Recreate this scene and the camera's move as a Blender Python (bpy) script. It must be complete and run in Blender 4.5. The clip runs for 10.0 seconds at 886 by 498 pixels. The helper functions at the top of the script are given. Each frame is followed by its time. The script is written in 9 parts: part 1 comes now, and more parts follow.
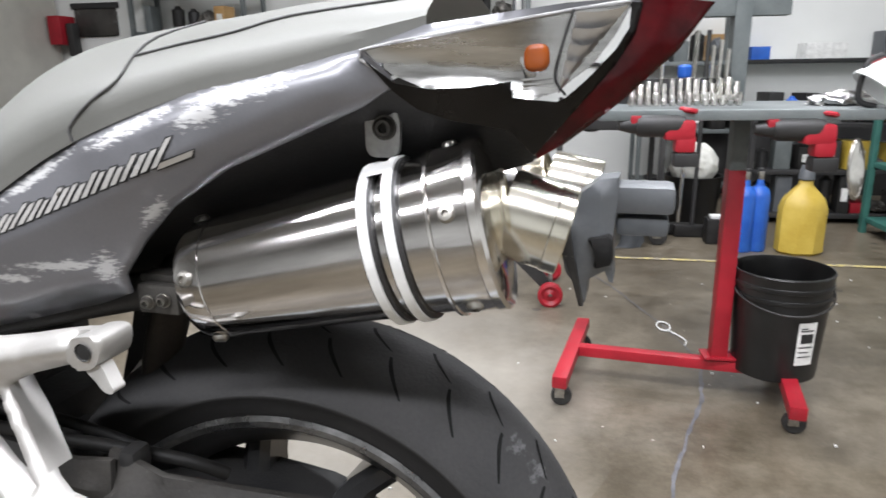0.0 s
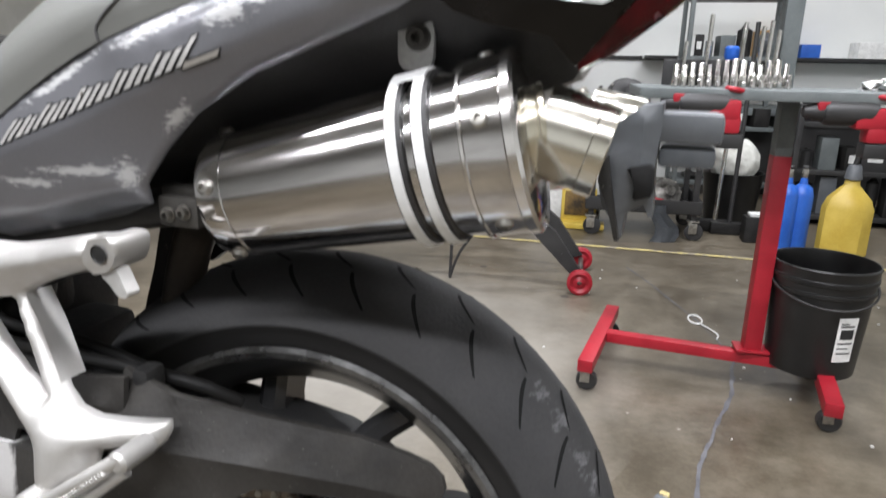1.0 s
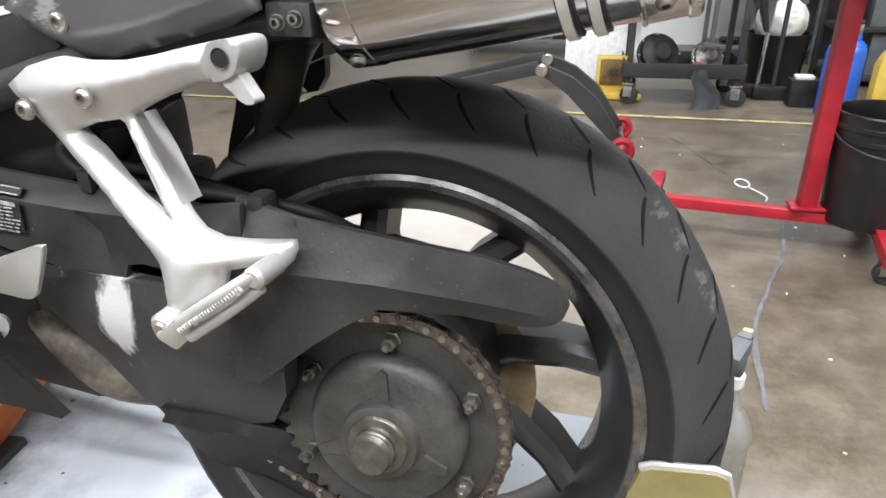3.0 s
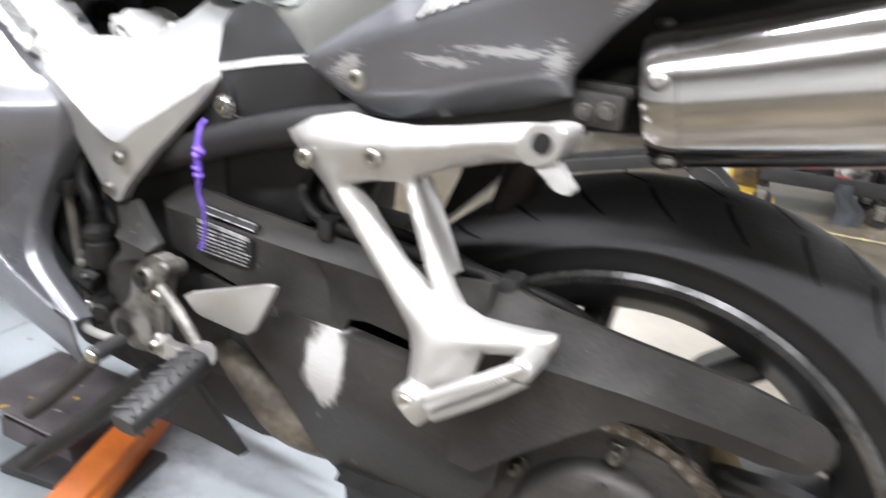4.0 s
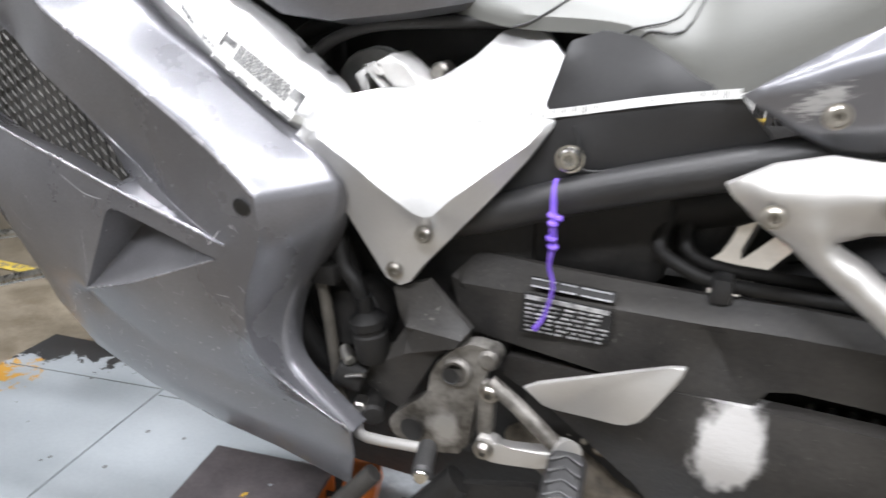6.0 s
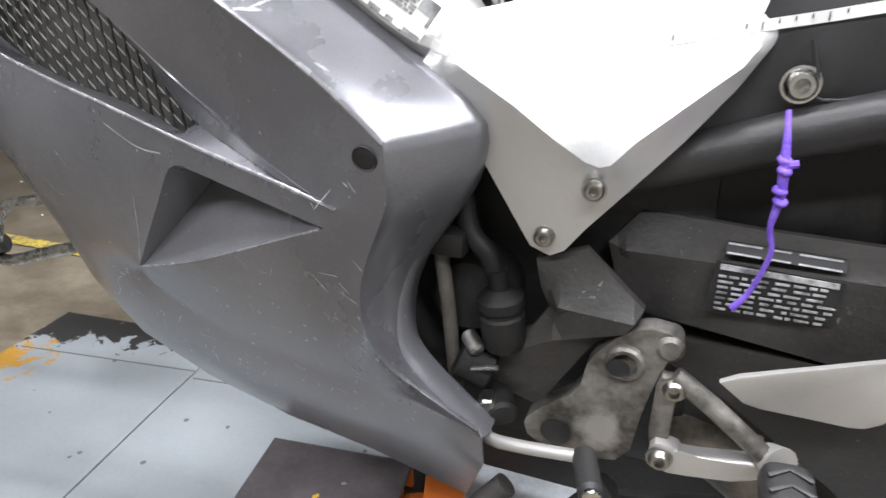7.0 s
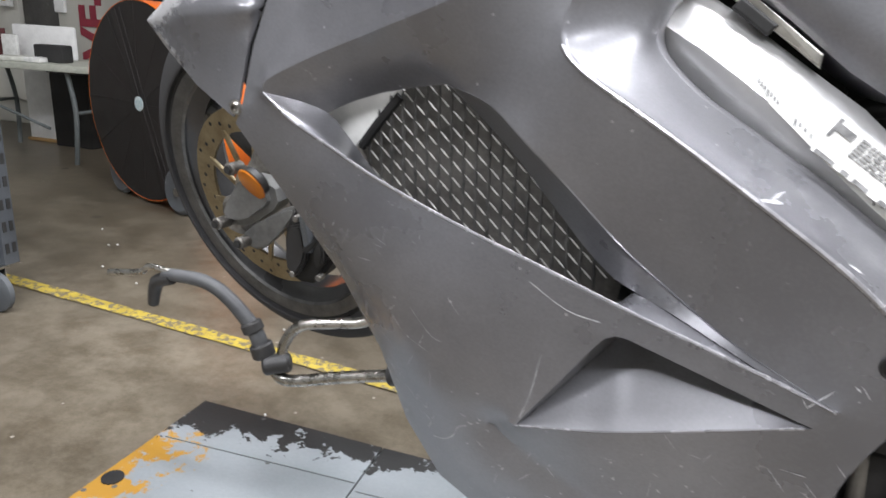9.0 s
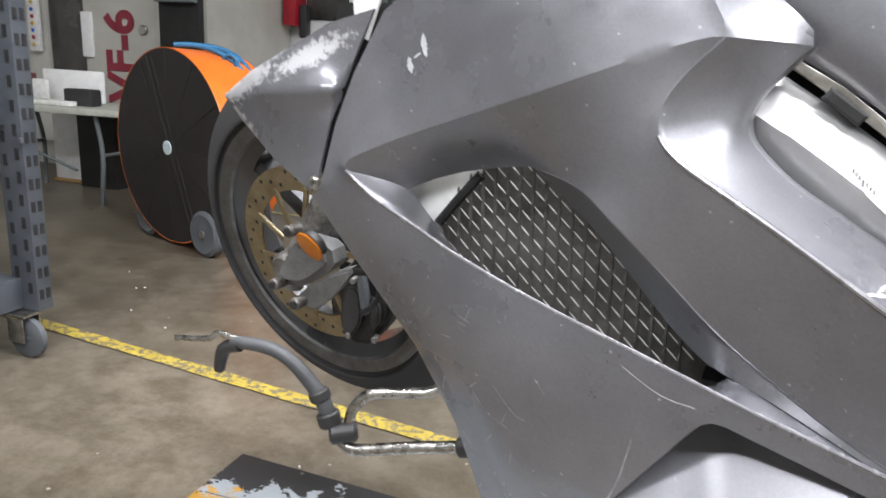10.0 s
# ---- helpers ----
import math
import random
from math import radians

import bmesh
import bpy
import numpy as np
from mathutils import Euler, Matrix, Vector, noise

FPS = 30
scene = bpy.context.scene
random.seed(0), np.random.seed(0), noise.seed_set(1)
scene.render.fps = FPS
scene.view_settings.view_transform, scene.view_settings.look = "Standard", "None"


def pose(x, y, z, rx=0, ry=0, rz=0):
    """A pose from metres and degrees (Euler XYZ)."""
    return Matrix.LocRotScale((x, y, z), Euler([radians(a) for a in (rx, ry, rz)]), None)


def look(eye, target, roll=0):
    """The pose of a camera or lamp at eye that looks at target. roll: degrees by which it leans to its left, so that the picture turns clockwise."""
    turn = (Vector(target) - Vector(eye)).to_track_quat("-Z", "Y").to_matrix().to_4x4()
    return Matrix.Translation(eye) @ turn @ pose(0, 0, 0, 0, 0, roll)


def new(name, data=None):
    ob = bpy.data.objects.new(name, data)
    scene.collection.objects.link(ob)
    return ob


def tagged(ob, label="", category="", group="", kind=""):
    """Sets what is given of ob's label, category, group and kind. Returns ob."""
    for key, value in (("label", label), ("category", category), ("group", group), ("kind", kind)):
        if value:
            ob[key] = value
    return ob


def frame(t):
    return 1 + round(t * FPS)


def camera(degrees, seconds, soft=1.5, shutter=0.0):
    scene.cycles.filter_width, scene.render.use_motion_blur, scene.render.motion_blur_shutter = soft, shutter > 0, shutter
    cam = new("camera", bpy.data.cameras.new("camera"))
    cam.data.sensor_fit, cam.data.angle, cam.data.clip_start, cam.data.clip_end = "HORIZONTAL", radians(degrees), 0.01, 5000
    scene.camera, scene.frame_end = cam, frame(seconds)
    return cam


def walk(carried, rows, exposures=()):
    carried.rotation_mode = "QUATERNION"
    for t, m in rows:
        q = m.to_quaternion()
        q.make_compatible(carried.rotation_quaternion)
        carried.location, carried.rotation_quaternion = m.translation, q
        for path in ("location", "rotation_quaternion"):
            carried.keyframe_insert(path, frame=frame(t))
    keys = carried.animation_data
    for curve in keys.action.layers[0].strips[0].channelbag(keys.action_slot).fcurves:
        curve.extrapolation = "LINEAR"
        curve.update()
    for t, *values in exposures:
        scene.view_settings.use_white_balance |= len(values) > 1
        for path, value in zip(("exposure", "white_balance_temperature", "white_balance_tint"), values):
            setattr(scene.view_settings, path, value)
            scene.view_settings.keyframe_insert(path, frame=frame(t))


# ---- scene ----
cam = camera(68.1, 10.0, 1.5, 0.5)
PATH = [
    (0, (0.189, 0.256, 0.945), (-0.122, 2.163, 0.425), -0.9),
    (0.5, (0.188, 0.262, 0.942), (-0.235, 2.15, 0.437), -0.0),
    (1, (0.189, 0.265, 0.884), (-0.21, 2.15, 0.349), 1.2),
    (1.5, (0.165, 0.258, 0.852), (-0.219, 2.061, 0.076), -0.7),
    (2, (0.137, 0.26, 0.839), (-0.304, 2.006, -0.031), -0.7),
    (2.2, (0.123, 0.264, 0.833), (-0.327, 1.989, -0.073), -2.8),
    (3.3, (0.081, 0.241, 0.817), (-0.351, 2.014, -0.002), -0.2),
    (3.5, (0.048, 0.239, 0.818), (-0.437, 2.006, 0.018), 1.3),
    (3.7, (0.008, 0.241, 0.818), (-0.536, 2.001, 0.04), 4.4),
    (4, (-0.048, 0.237, 0.827), (-0.724, 1.987, 0.133), 5.7),
    (4.2, (-0.09, 0.247, 0.815), (-0.866, 1.973, 0.169), 4.1),
    (4.5, (-0.162, 0.226, 0.822), (-0.95, 1.948, 0.181), 1.6),
    (5, (-0.282, 0.208, 0.849), (-0.849, 1.994, 0.15), -0.4),
    (5.5, (-0.37, 0.19, 0.848), (-0.832, 2.005, 0.145), 0.5),
    (6, (-0.458, 0.222, 0.839), (-0.96, 2.021, 0.122), -0.2),
    (6.2, (-0.497, 0.245, 0.812), (-1.031, 2.033, 0.093), -1.1),
    (7.3, (-0.65, 0.315, 0.793), (-1.026, 2.083, -0.062), 0.6),
    (7.5, (-0.676, 0.313, 0.804), (-0.995, 2.104, -0.027), 2.3),
    (8, (-0.794, 0.299, 0.817), (-1.169, 2.129, 0.102), 4.2),
    (8.1, (-0.828, 0.283, 0.82), (-1.203, 2.123, 0.133), 5.2),
    (8.5, (-0.882, 0.275, 0.838), (-1.349, 2.11, 0.194), 4.4),
    (9, (-0.935, 0.268, 0.845), (-1.427, 2.109, 0.237), 3.7),
    (9.5, (-0.975, 0.259, 0.862), (-1.466, 2.115, 0.302), 3.7),
    (10, (-0.997, 0.255, 0.877), (-1.531, 2.114, 0.37), 3.6),
]
EXPOSURES = [(0.0, -0.02), (1.0, -0.15), (1.5, -0.02), (2.0, 0.14), (3.5, 0.38), (4.0, 0.44), (4.5, 0.18), (6.0, 0.16), (8.0, -0.1), (9.0, 0.12), (10.0, 0.25)]
walk(cam, [(t, look(eye, target, roll)) for t, eye, target, roll in PATH], exposures=EXPOSURES)

# ---- world and lamps ----
world = bpy.data.worlds.new("world")
scene.world = world
world.use_nodes = True
world.node_tree.nodes["Background"].inputs[0].default_value = (0.75, 0.8, 0.9, 1)
world.node_tree.nodes["Background"].inputs[1].default_value = 0.12
ROOM = dict(x0=-7.0, x1=4.6, y0=-4.5, y1=6.2, z=3.7)
TUBES = [(-2.4, -1.4), (-0.9, -1.4), (0.6, -1.4), (-2.4, 0.6), (-0.9, 0.6), (0.6, 0.6), (2.1, 0.6), (1.4, 4.3), (-0.2, 2.4)]
for tx, ty in TUBES:
    lamp = bpy.data.lights.new("tube_light", "AREA")
    lamp.shape, lamp.size, lamp.size_y = "RECTANGLE", 1.25, 0.16
    lamp.energy, lamp.color = 46.0 if (tx, ty) == (-2.4, 0.6) else 86.0 if (tx, ty) == (0.6, -1.4) else 88.0 if ty == 2.4 else 72.0, (0.935, 0.945, 1.0)
    new("tube_light", lamp).matrix_world = look((tx, ty, ROOM["z"] - 0.42), (tx, ty + 0.0001, 0))

# ---- materials ----
def node_mat(name):
    m = bpy.data.materials.new(name)
    m.use_nodes = True
    nt = m.node_tree
    return m, nt, nt.nodes["Principled BSDF"]


def surface(name, a, b, scale=8.0, rough=(0.4, 0.6), metal=0.0, bump=0.1, grain=120.0, stain=0.5, spec=0.5, coat=0.0,
            worn=None, worn_amount=0.0, worn_scale=14.0, stretch=(1, 1, 1)):
    """Two colours mixed by two scales of noise, roughness in step, fine bump, and optional chipped or rubbed patches."""
    m, nt, p = node_mat(name)
    N, L = nt.nodes, nt.links
    co = N.new("ShaderNodeTexCoord")
    mp = N.new("ShaderNodeMapping")
    mp.inputs["Scale"].default_value = stretch
    L.new(co.outputs["Object"], mp.inputs[0])
    big = N.new("ShaderNodeTexNoise")
    big.inputs["Scale"].default_value, big.inputs["Detail"].default_value, big.inputs["Roughness"].default_value = scale, 6, 0.6
    fine = N.new("ShaderNodeTexNoise")
    fine.inputs["Scale"].default_value, fine.inputs["Detail"].default_value = grain, 3
    L.new(mp.outputs[0], big.inputs[0])
    L.new(mp.outputs[0], fine.inputs[0])
    ramp = N.new("ShaderNodeValToRGB")
    ramp.color_ramp.elements[0].position, ramp.color_ramp.elements[1].position = 0.5 - 0.3 * stain, 0.5 + 0.3 * stain
    ramp.color_ramp.elements[0].color, ramp.color_ramp.elements[1].color = (*a, 1), (*b, 1)
    mixf = N.new("ShaderNodeMath")
    mixf.operation = "MULTIPLY_ADD"
    mixf.inputs[1].default_value = 0.25
    L.new(fine.outputs[0], mixf.inputs[0])
    sub = N.new("ShaderNodeMath")
    sub.operation = "SUBTRACT"
    sub.inputs[1].default_value = 0.125
    L.new(big.outputs[0], sub.inputs[0])
    L.new(sub.outputs[0], mixf.inputs[2])
    L.new(mixf.outputs[0], ramp.inputs[0])
    colour = ramp.outputs[0]
    rr = N.new("ShaderNodeMapRange")
    rr.inputs["From Min"].default_value, rr.inputs["From Max"].default_value = 0.3, 0.7
    rr.inputs["To Min"].default_value, rr.inputs["To Max"].default_value = rough
    L.new(big.outputs[0], rr.inputs[0])
    if worn:
        chip = N.new("ShaderNodeTexNoise")
        chip.inputs["Scale"].default_value, chip.inputs["Detail"].default_value, chip.inputs["Roughness"].default_value = worn_scale, 9, 0.72
        L.new(mp.outputs[0], chip.inputs[0])
        cr = N.new("ShaderNodeValToRGB")
        edge = 0.72 - 0.25 * worn_amount
        cr.color_ramp.elements[0].position, cr.color_ramp.elements[1].position = edge, edge + 0.025
        L.new(chip.outputs[0], cr.inputs[0])
        mx = N.new("ShaderNodeMix")
        mx.data_type = "RGBA"
        L.new(cr.outputs[0], mx.inputs["Factor"])
        L.new(colour, mx.inputs[6])
        mx.inputs[7].default_value = (*worn, 1)
        colour = mx.outputs[2]
    L.new(colour, p.inputs["Base Color"])
    L.new(rr.outputs[0], p.inputs["Roughness"])
    p.inputs["Metallic"].default_value = metal
    p.inputs["Specular IOR Level"].default_value = spec
    p.inputs["Coat Weight"].default_value = coat
    p.inputs["Coat Roughness"].default_value = 0.2
    if bump:
        bp = N.new("ShaderNodeBump")
        bp.inputs["Strength"].default_value, bp.inputs["Distance"].default_value = bump, 0.002
        L.new(fine.outputs[0], bp.inputs["Height"])
        L.new(bp.outputs[0], p.inputs["Normal"])
    return m


def rubbed(base, name, spots, colour, scale=50, edge=(0.5, 0.6), weight=0.9, rough=0.6, stretch=(1, 1, 1)):
    """A copy of a material with worn or recoloured patches: each spot is (centre, radii, turn about the side axis) in
    the part's own space, broken up by noise."""
    m = base.copy()
    m.name = name
    nt = m.node_tree
    N, L = nt.nodes, nt.links
    p = N["Principled BSDF"]
    co = N.new("ShaderNodeTexCoord")
    best = None
    for c, r, turn in spots:
        mp = N.new("ShaderNodeMapping")
        mp.vector_type = "TEXTURE"
        mp.inputs["Location"].default_value = c
        mp.inputs["Rotation"].default_value = (0, radians(turn), 0)
        mp.inputs["Scale"].default_value = r
        L.new(co.outputs["Object"], mp.inputs[0])
        ln = N.new("ShaderNodeVectorMath")
        ln.operation = "LENGTH"
        L.new(mp.outputs[0], ln.inputs[0])
        inv_ = N.new("ShaderNodeMath")
        inv_.operation = "SUBTRACT"
        inv_.inputs[0].default_value = 1.0
        inv_.use_clamp = True
        L.new(ln.outputs["Value"], inv_.inputs[1])
        if best is None:
            best = inv_
        else:
            mx = N.new("ShaderNodeMath")
            mx.operation = "MAXIMUM"
            L.new(best.outputs[0], mx.inputs[0])
            L.new(inv_.outputs[0], mx.inputs[1])
            best = mx
    st = N.new("ShaderNodeMapping")
    st.inputs["Scale"].default_value = stretch
    L.new(co.outputs["Object"], st.inputs[0])
    nz = N.new("ShaderNodeTexNoise")
    nz.inputs["Scale"].default_value, nz.inputs["Detail"].default_value, nz.inputs["Roughness"].default_value = scale, 8, 0.68
    L.new(st.outputs[0], nz.inputs[0])
    mix = N.new("ShaderNodeMath")
    mix.operation = "MULTIPLY_ADD"
    mix.inputs[1].default_value = weight
    L.new(nz.outputs[0], mix.inputs[0])
    half = N.new("ShaderNodeMath")
    half.operation = "MULTIPLY"
    half.inputs[1].default_value = 0.5
    L.new(best.outputs[0], half.inputs[0])
    L.new(half.outputs[0], mix.inputs[2])
    rp = N.new("ShaderNodeMapRange")
    rp.inputs["From Min"].default_value, rp.inputs["From Max"].default_value = edge
    L.new(mix.outputs[0], rp.inputs[0])
    gate = N.new("ShaderNodeMath")
    gate.operation = "MULTIPLY"
    sign = N.new("ShaderNodeMath")
    sign.operation = "GREATER_THAN"
    sign.inputs[1].default_value = 0.001
    L.new(best.outputs[0], sign.inputs[0])
    L.new(rp.outputs[0], gate.inputs[0])
    L.new(sign.outputs[0], gate.inputs[1])
    for socket, value in (("Base Color", (*colour, 1)), ("Roughness", rough), ("Coat Weight", 0.0)):
        slot = p.inputs[socket]
        mx = N.new("ShaderNodeMix")
        mx.data_type = "RGBA" if socket == "Base Color" else "FLOAT"
        a, b, o = (6, 7, 2) if socket == "Base Color" else (2, 3, 0)
        L.new(gate.outputs[0], mx.inputs["Factor"])
        if slot.is_linked:
            L.new(slot.links[0].from_socket, mx.inputs[a])
        else:
            mx.inputs[a].default_value = slot.default_value
        mx.inputs[b].default_value = value
        L.new(mx.outputs[o], slot)
    return m


def speckled(base, name, colour, scale, size):
    """A copy of a material with small scattered specks of another colour."""
    m = base.copy()
    m.name = name
    N, L = m.node_tree.nodes, m.node_tree.links
    slot = N["Principled BSDF"].inputs["Base Color"]
    co = N.new("ShaderNodeTexCoord")
    vo = N.new("ShaderNodeTexVoronoi")
    vo.inputs["Scale"].default_value = scale
    L.new(co.outputs["Object"], vo.inputs[0])
    lt = N.new("ShaderNodeMath")
    lt.operation = "LESS_THAN"
    lt.inputs[1].default_value = size
    L.new(vo.outputs["Distance"], lt.inputs[0])
    pick = N.new("ShaderNodeMath")
    pick.operation = "GREATER_THAN"
    pick.inputs[1].default_value = 0.7
    sp = N.new("ShaderNodeSeparateColor")
    L.new(vo.outputs["Color"], sp.inputs[0])
    L.new(sp.outputs[0], pick.inputs[0])
    both = N.new("ShaderNodeMath")
    both.operation = "MULTIPLY"
    L.new(lt.outputs[0], both.inputs[0])
    L.new(pick.outputs[0], both.inputs[1])
    mx = N.new("ShaderNodeMix")
    mx.data_type = "RGBA"
    L.new(both.outputs[0], mx.inputs["Factor"])
    L.new(slot.links[0].from_socket, mx.inputs[6])
    mx.inputs[7].default_value = (*colour, 1)
    L.new(mx.outputs[2], slot)
    return m


def glossy(name, colour, rough=0.15, metal=0.0, **kw):
    return surface(name, tuple(c * 0.9 for c in colour), tuple(min(1, c * 1.08) for c in colour), rough=(rough * 0.8, rough * 1.3), metal=metal, bump=0.03, **kw)


PAINT = surface("fairing_paint", (0.14, 0.1405, 0.152), (0.212, 0.2125, 0.2275), 5, (0.22, 0.42), 0.5, 0.02, 420, 0.55, coat=0.4,
                worn=(0.26, 0.26, 0.27), worn_amount=0.22, worn_scale=70)
PAINT = speckled(PAINT, "fairing_paint_with_stone_chips", (0.34, 0.34, 0.35), 75, 0.085)
PAINT_TAIL = surface("tail_paint", (0.142, 0.1435, 0.156), (0.182, 0.1835, 0.197), 5, (0.28, 0.42), 0.45, 0.02, 400, 0.8, coat=0.35,
                     worn=(0.5, 0.5, 0.51), worn_amount=0.17, worn_scale=13)
SCUFF = surface("scraped_paint", (0.3, 0.3, 0.31), (0.46, 0.46, 0.47), 60, (0.6, 0.8), 0.0, 0.4, 160)
SCRATCH = surface("thin_scratch", (0.24, 0.24, 0.25), (0.42, 0.42, 0.43), 90, (0.55, 0.7), 0.0, 0.1, 160)
VINYL = surface("seat_vinyl", (0.14, 0.142, 0.132), (0.175, 0.177, 0.165), 6, (0.4, 0.52), 0.0, 0.06, 700, 0.8)
THREAD = surface("seam_thread", (0.05, 0.05, 0.05), (0.08, 0.08, 0.08), 60, (0.7, 0.8))
MESHGLINT = surface("mesh_glint", (0.45, 0.44, 0.425), (0.62, 0.61, 0.585), 60, (0.3, 0.45), 0.7, 0.1, 200)
RADIATOR = surface("dusty_radiator", (0.07, 0.066, 0.06), (0.14, 0.132, 0.12), 30, (0.6, 0.8), 0.1, 0.4, 200)
RUBBER = surface("tyre_rubber", (0.028, 0.028, 0.029), (0.05, 0.049, 0.049), 7, (0.66, 0.82), 0.0, 0.3, 260, 0.8, 0.26)
SIDEWALL = surface("smooth_sidewall_rubber", (0.012, 0.012, 0.012), (0.022, 0.021, 0.021), 9, (0.5, 0.65), 0.0, 0.12, 260, 0.8, 0.4)
RUBBER_DIRT = surface("scrubbed_rubber", (0.03, 0.03, 0.03), (0.09, 0.09, 0.092), 16, (0.6, 0.8), 0.0, 0.3, 200, 0.5, 0.4,
                      worn=(0.3, 0.3, 0.31), worn_amount=0.42, worn_scale=11)
BLACK = surface("black_plastic", (0.019, 0.019, 0.02), (0.036, 0.035, 0.034), 9, (0.38, 0.55), 0.0, 0.2, 300, 0.8, 0.4,
                worn=(0.12, 0.12, 0.118), worn_amount=0.14, worn_scale=20)
DUSTY = surface("dusty_black_plastic", (0.018, 0.0172, 0.0165), (0.048, 0.0445, 0.04), 11, (0.5, 0.7), 0.0, 0.25, 220, 0.7, 0.38,
                worn=(0.15, 0.143, 0.13), worn_amount=0.3, worn_scale=34)
DUSTY = speckled(DUSTY, "dusty_black_plastic_with_specks", (0.075, 0.071, 0.064), 170, 0.12)
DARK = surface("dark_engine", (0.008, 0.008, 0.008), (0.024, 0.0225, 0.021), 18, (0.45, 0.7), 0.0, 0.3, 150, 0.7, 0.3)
CAST = surface("cast_aluminium", (0.45, 0.438, 0.42), (0.55, 0.537, 0.515), 14, (0.4, 0.5), 0.65, 0.04, 420, 0.8)
CAST_DIRTY = surface("oily_cast_aluminium", (0.055, 0.05, 0.043), (0.25, 0.238, 0.218), 24, (0.35, 0.6), 0.6, 0.35, 160, 0.5)
STAINEDPIPE = surface("stained_exhaust_steel", (0.018, 0.015, 0.013), (0.05, 0.04, 0.032), 18, (0.4, 0.6), 0.5, 0.2, 160, 0.6)
HOSE = surface("black_rubber_hose", (0.009, 0.009, 0.009), (0.018, 0.017, 0.016), 20, (0.5, 0.65), 0, 0.2, 220, spec=0.28)
HUBPALE = surface("pale_grey_hub_casting", (0.055, 0.051, 0.046), (0.105, 0.099, 0.09), 20, (0.42, 0.6), 0.5, 0.3, 240, 0.6)
HUBMETAL = surface("grey_hub_casting", (0.045, 0.042, 0.038), (0.085, 0.08, 0.073), 20, (0.45, 0.65), 0.45, 0.35, 240, 0.6)
WHITE_AL = surface("silver_frame_paint", (0.5, 0.5, 0.498), (0.6, 0.6, 0.597), 6, (0.3, 0.4), 0.6, 0.05, 300, 0.9, coat=0.2)
STEEL = surface("polished_steel", (0.6, 0.58, 0.56), (0.76, 0.74, 0.72), 9, (0.1, 0.22), 1.0, 0.03, 60, 0.9, stretch=(1, 1, 1))
# Lengthwise reflections on the can are put into its colour as streaks.
CANSTEEL = surface("streaky_polished_steel", (0.36, 0.35, 0.34), (0.7, 0.68, 0.67), 13, (0.07, 0.18), 1.0, 0.03, 60, 0.8, stretch=(2.4, 2.4, 0.3))
DULLZINC = surface("dull_zinc_plate", (0.3, 0.3, 0.295), (0.42, 0.42, 0.41), 25, (0.4, 0.55), 0.5, 0.1, 200)
GOLDEND = surface("bright_outlet_steel", (0.62, 0.59, 0.5), (0.78, 0.76, 0.7), 14, (0.14, 0.26), 1.0, 0.02, 90, 0.8, stretch=(1, 1, 0.4))
GOLD = surface("heat_tinted_steel", (0.6, 0.55, 0.42), (0.74, 0.71, 0.62), 16, (0.2, 0.32), 1.0, 0.02, 90, 0.8)
PIPESTEEL = surface("dull_pipe_steel", (0.22, 0.215, 0.2), (0.5, 0.485, 0.45), 60, (0.18, 0.38), 1.0, 0.1, 160)
HOSEGREY = surface("dark_grey_hose", (0.04, 0.042, 0.045), (0.07, 0.072, 0.075), 20, (0.45, 0.6))
CHROME = surface("chrome", (0.62, 0.61, 0.58), (0.75, 0.74, 0.71), 20, (0.1, 0.22), 1.0, 0.02, 90)
BOLT = surface("zinc_bolt", (0.3, 0.29, 0.27), (0.5, 0.485, 0.45), 60, (0.28, 0.45), 1.0, 0.1, 200)
CHAIN = surface("oily_chain", (0.1, 0.083, 0.068), (0.27, 0.235, 0.2), 70, (0.3, 0.5), 0.85, 0.2, 200)
DISC = surface("brake_disc", (0.22, 0.17, 0.1), (0.36, 0.3, 0.19), 20, (0.3, 0.42), 0.8, 0.05, 200)
DISCSTEEL = surface("disc_carrier", (0.36, 0.34, 0.3), (0.5, 0.47, 0.42), 20, (0.3, 0.42), 0.85, 0.05, 200)
RIMPAINT = surface("dark_wheel_paint", (0.035, 0.035, 0.036), (0.055, 0.055, 0.056), 9, (0.25, 0.35), 0.4, 0.03, 200, coat=0.3)
RIMLIP = surface("bare_rim_edge", (0.11, 0.11, 0.11), (0.24, 0.24, 0.24), 30, (0.22, 0.35), 0.8, 0.05, 200)
WHITE = surface("white_rubber", (0.72, 0.72, 0.71), (0.82, 0.82, 0.81), 15, (0.45, 0.6))
LABEL = surface("white_label", (0.6, 0.6, 0.58), (0.78, 0.78, 0.76), 30, (0.5, 0.65), 0, 0.05, 90)
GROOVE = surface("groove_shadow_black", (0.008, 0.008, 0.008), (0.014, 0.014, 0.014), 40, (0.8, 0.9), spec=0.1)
MESHBLACK = surface("worn_black_mesh", (0.055, 0.055, 0.053), (0.12, 0.117, 0.111), 60, (0.35, 0.5), 0.4, 0.1, 200)
# Flat black for print, rails and joints, and for shade painted into holes.
INK_SHADE = surface("ink_and_hole_shade", (0.008, 0.008, 0.008), (0.02, 0.02, 0.02), 40, (0.6, 0.7))
SLEEVE = surface("dusty_cable_sleeve", (0.05, 0.045, 0.038), (0.11, 0.1, 0.085), 20, (0.55, 0.7), 0, 0.2, 200)
PURPLE = surface("purple_cord", (0.13, 0.06, 0.5), (0.24, 0.13, 0.66), 90, (0.6, 0.8), 0, 0.5, 500)
AMBER = glossy("amber_reflector", (0.5, 0.15, 0.008), 0.2)
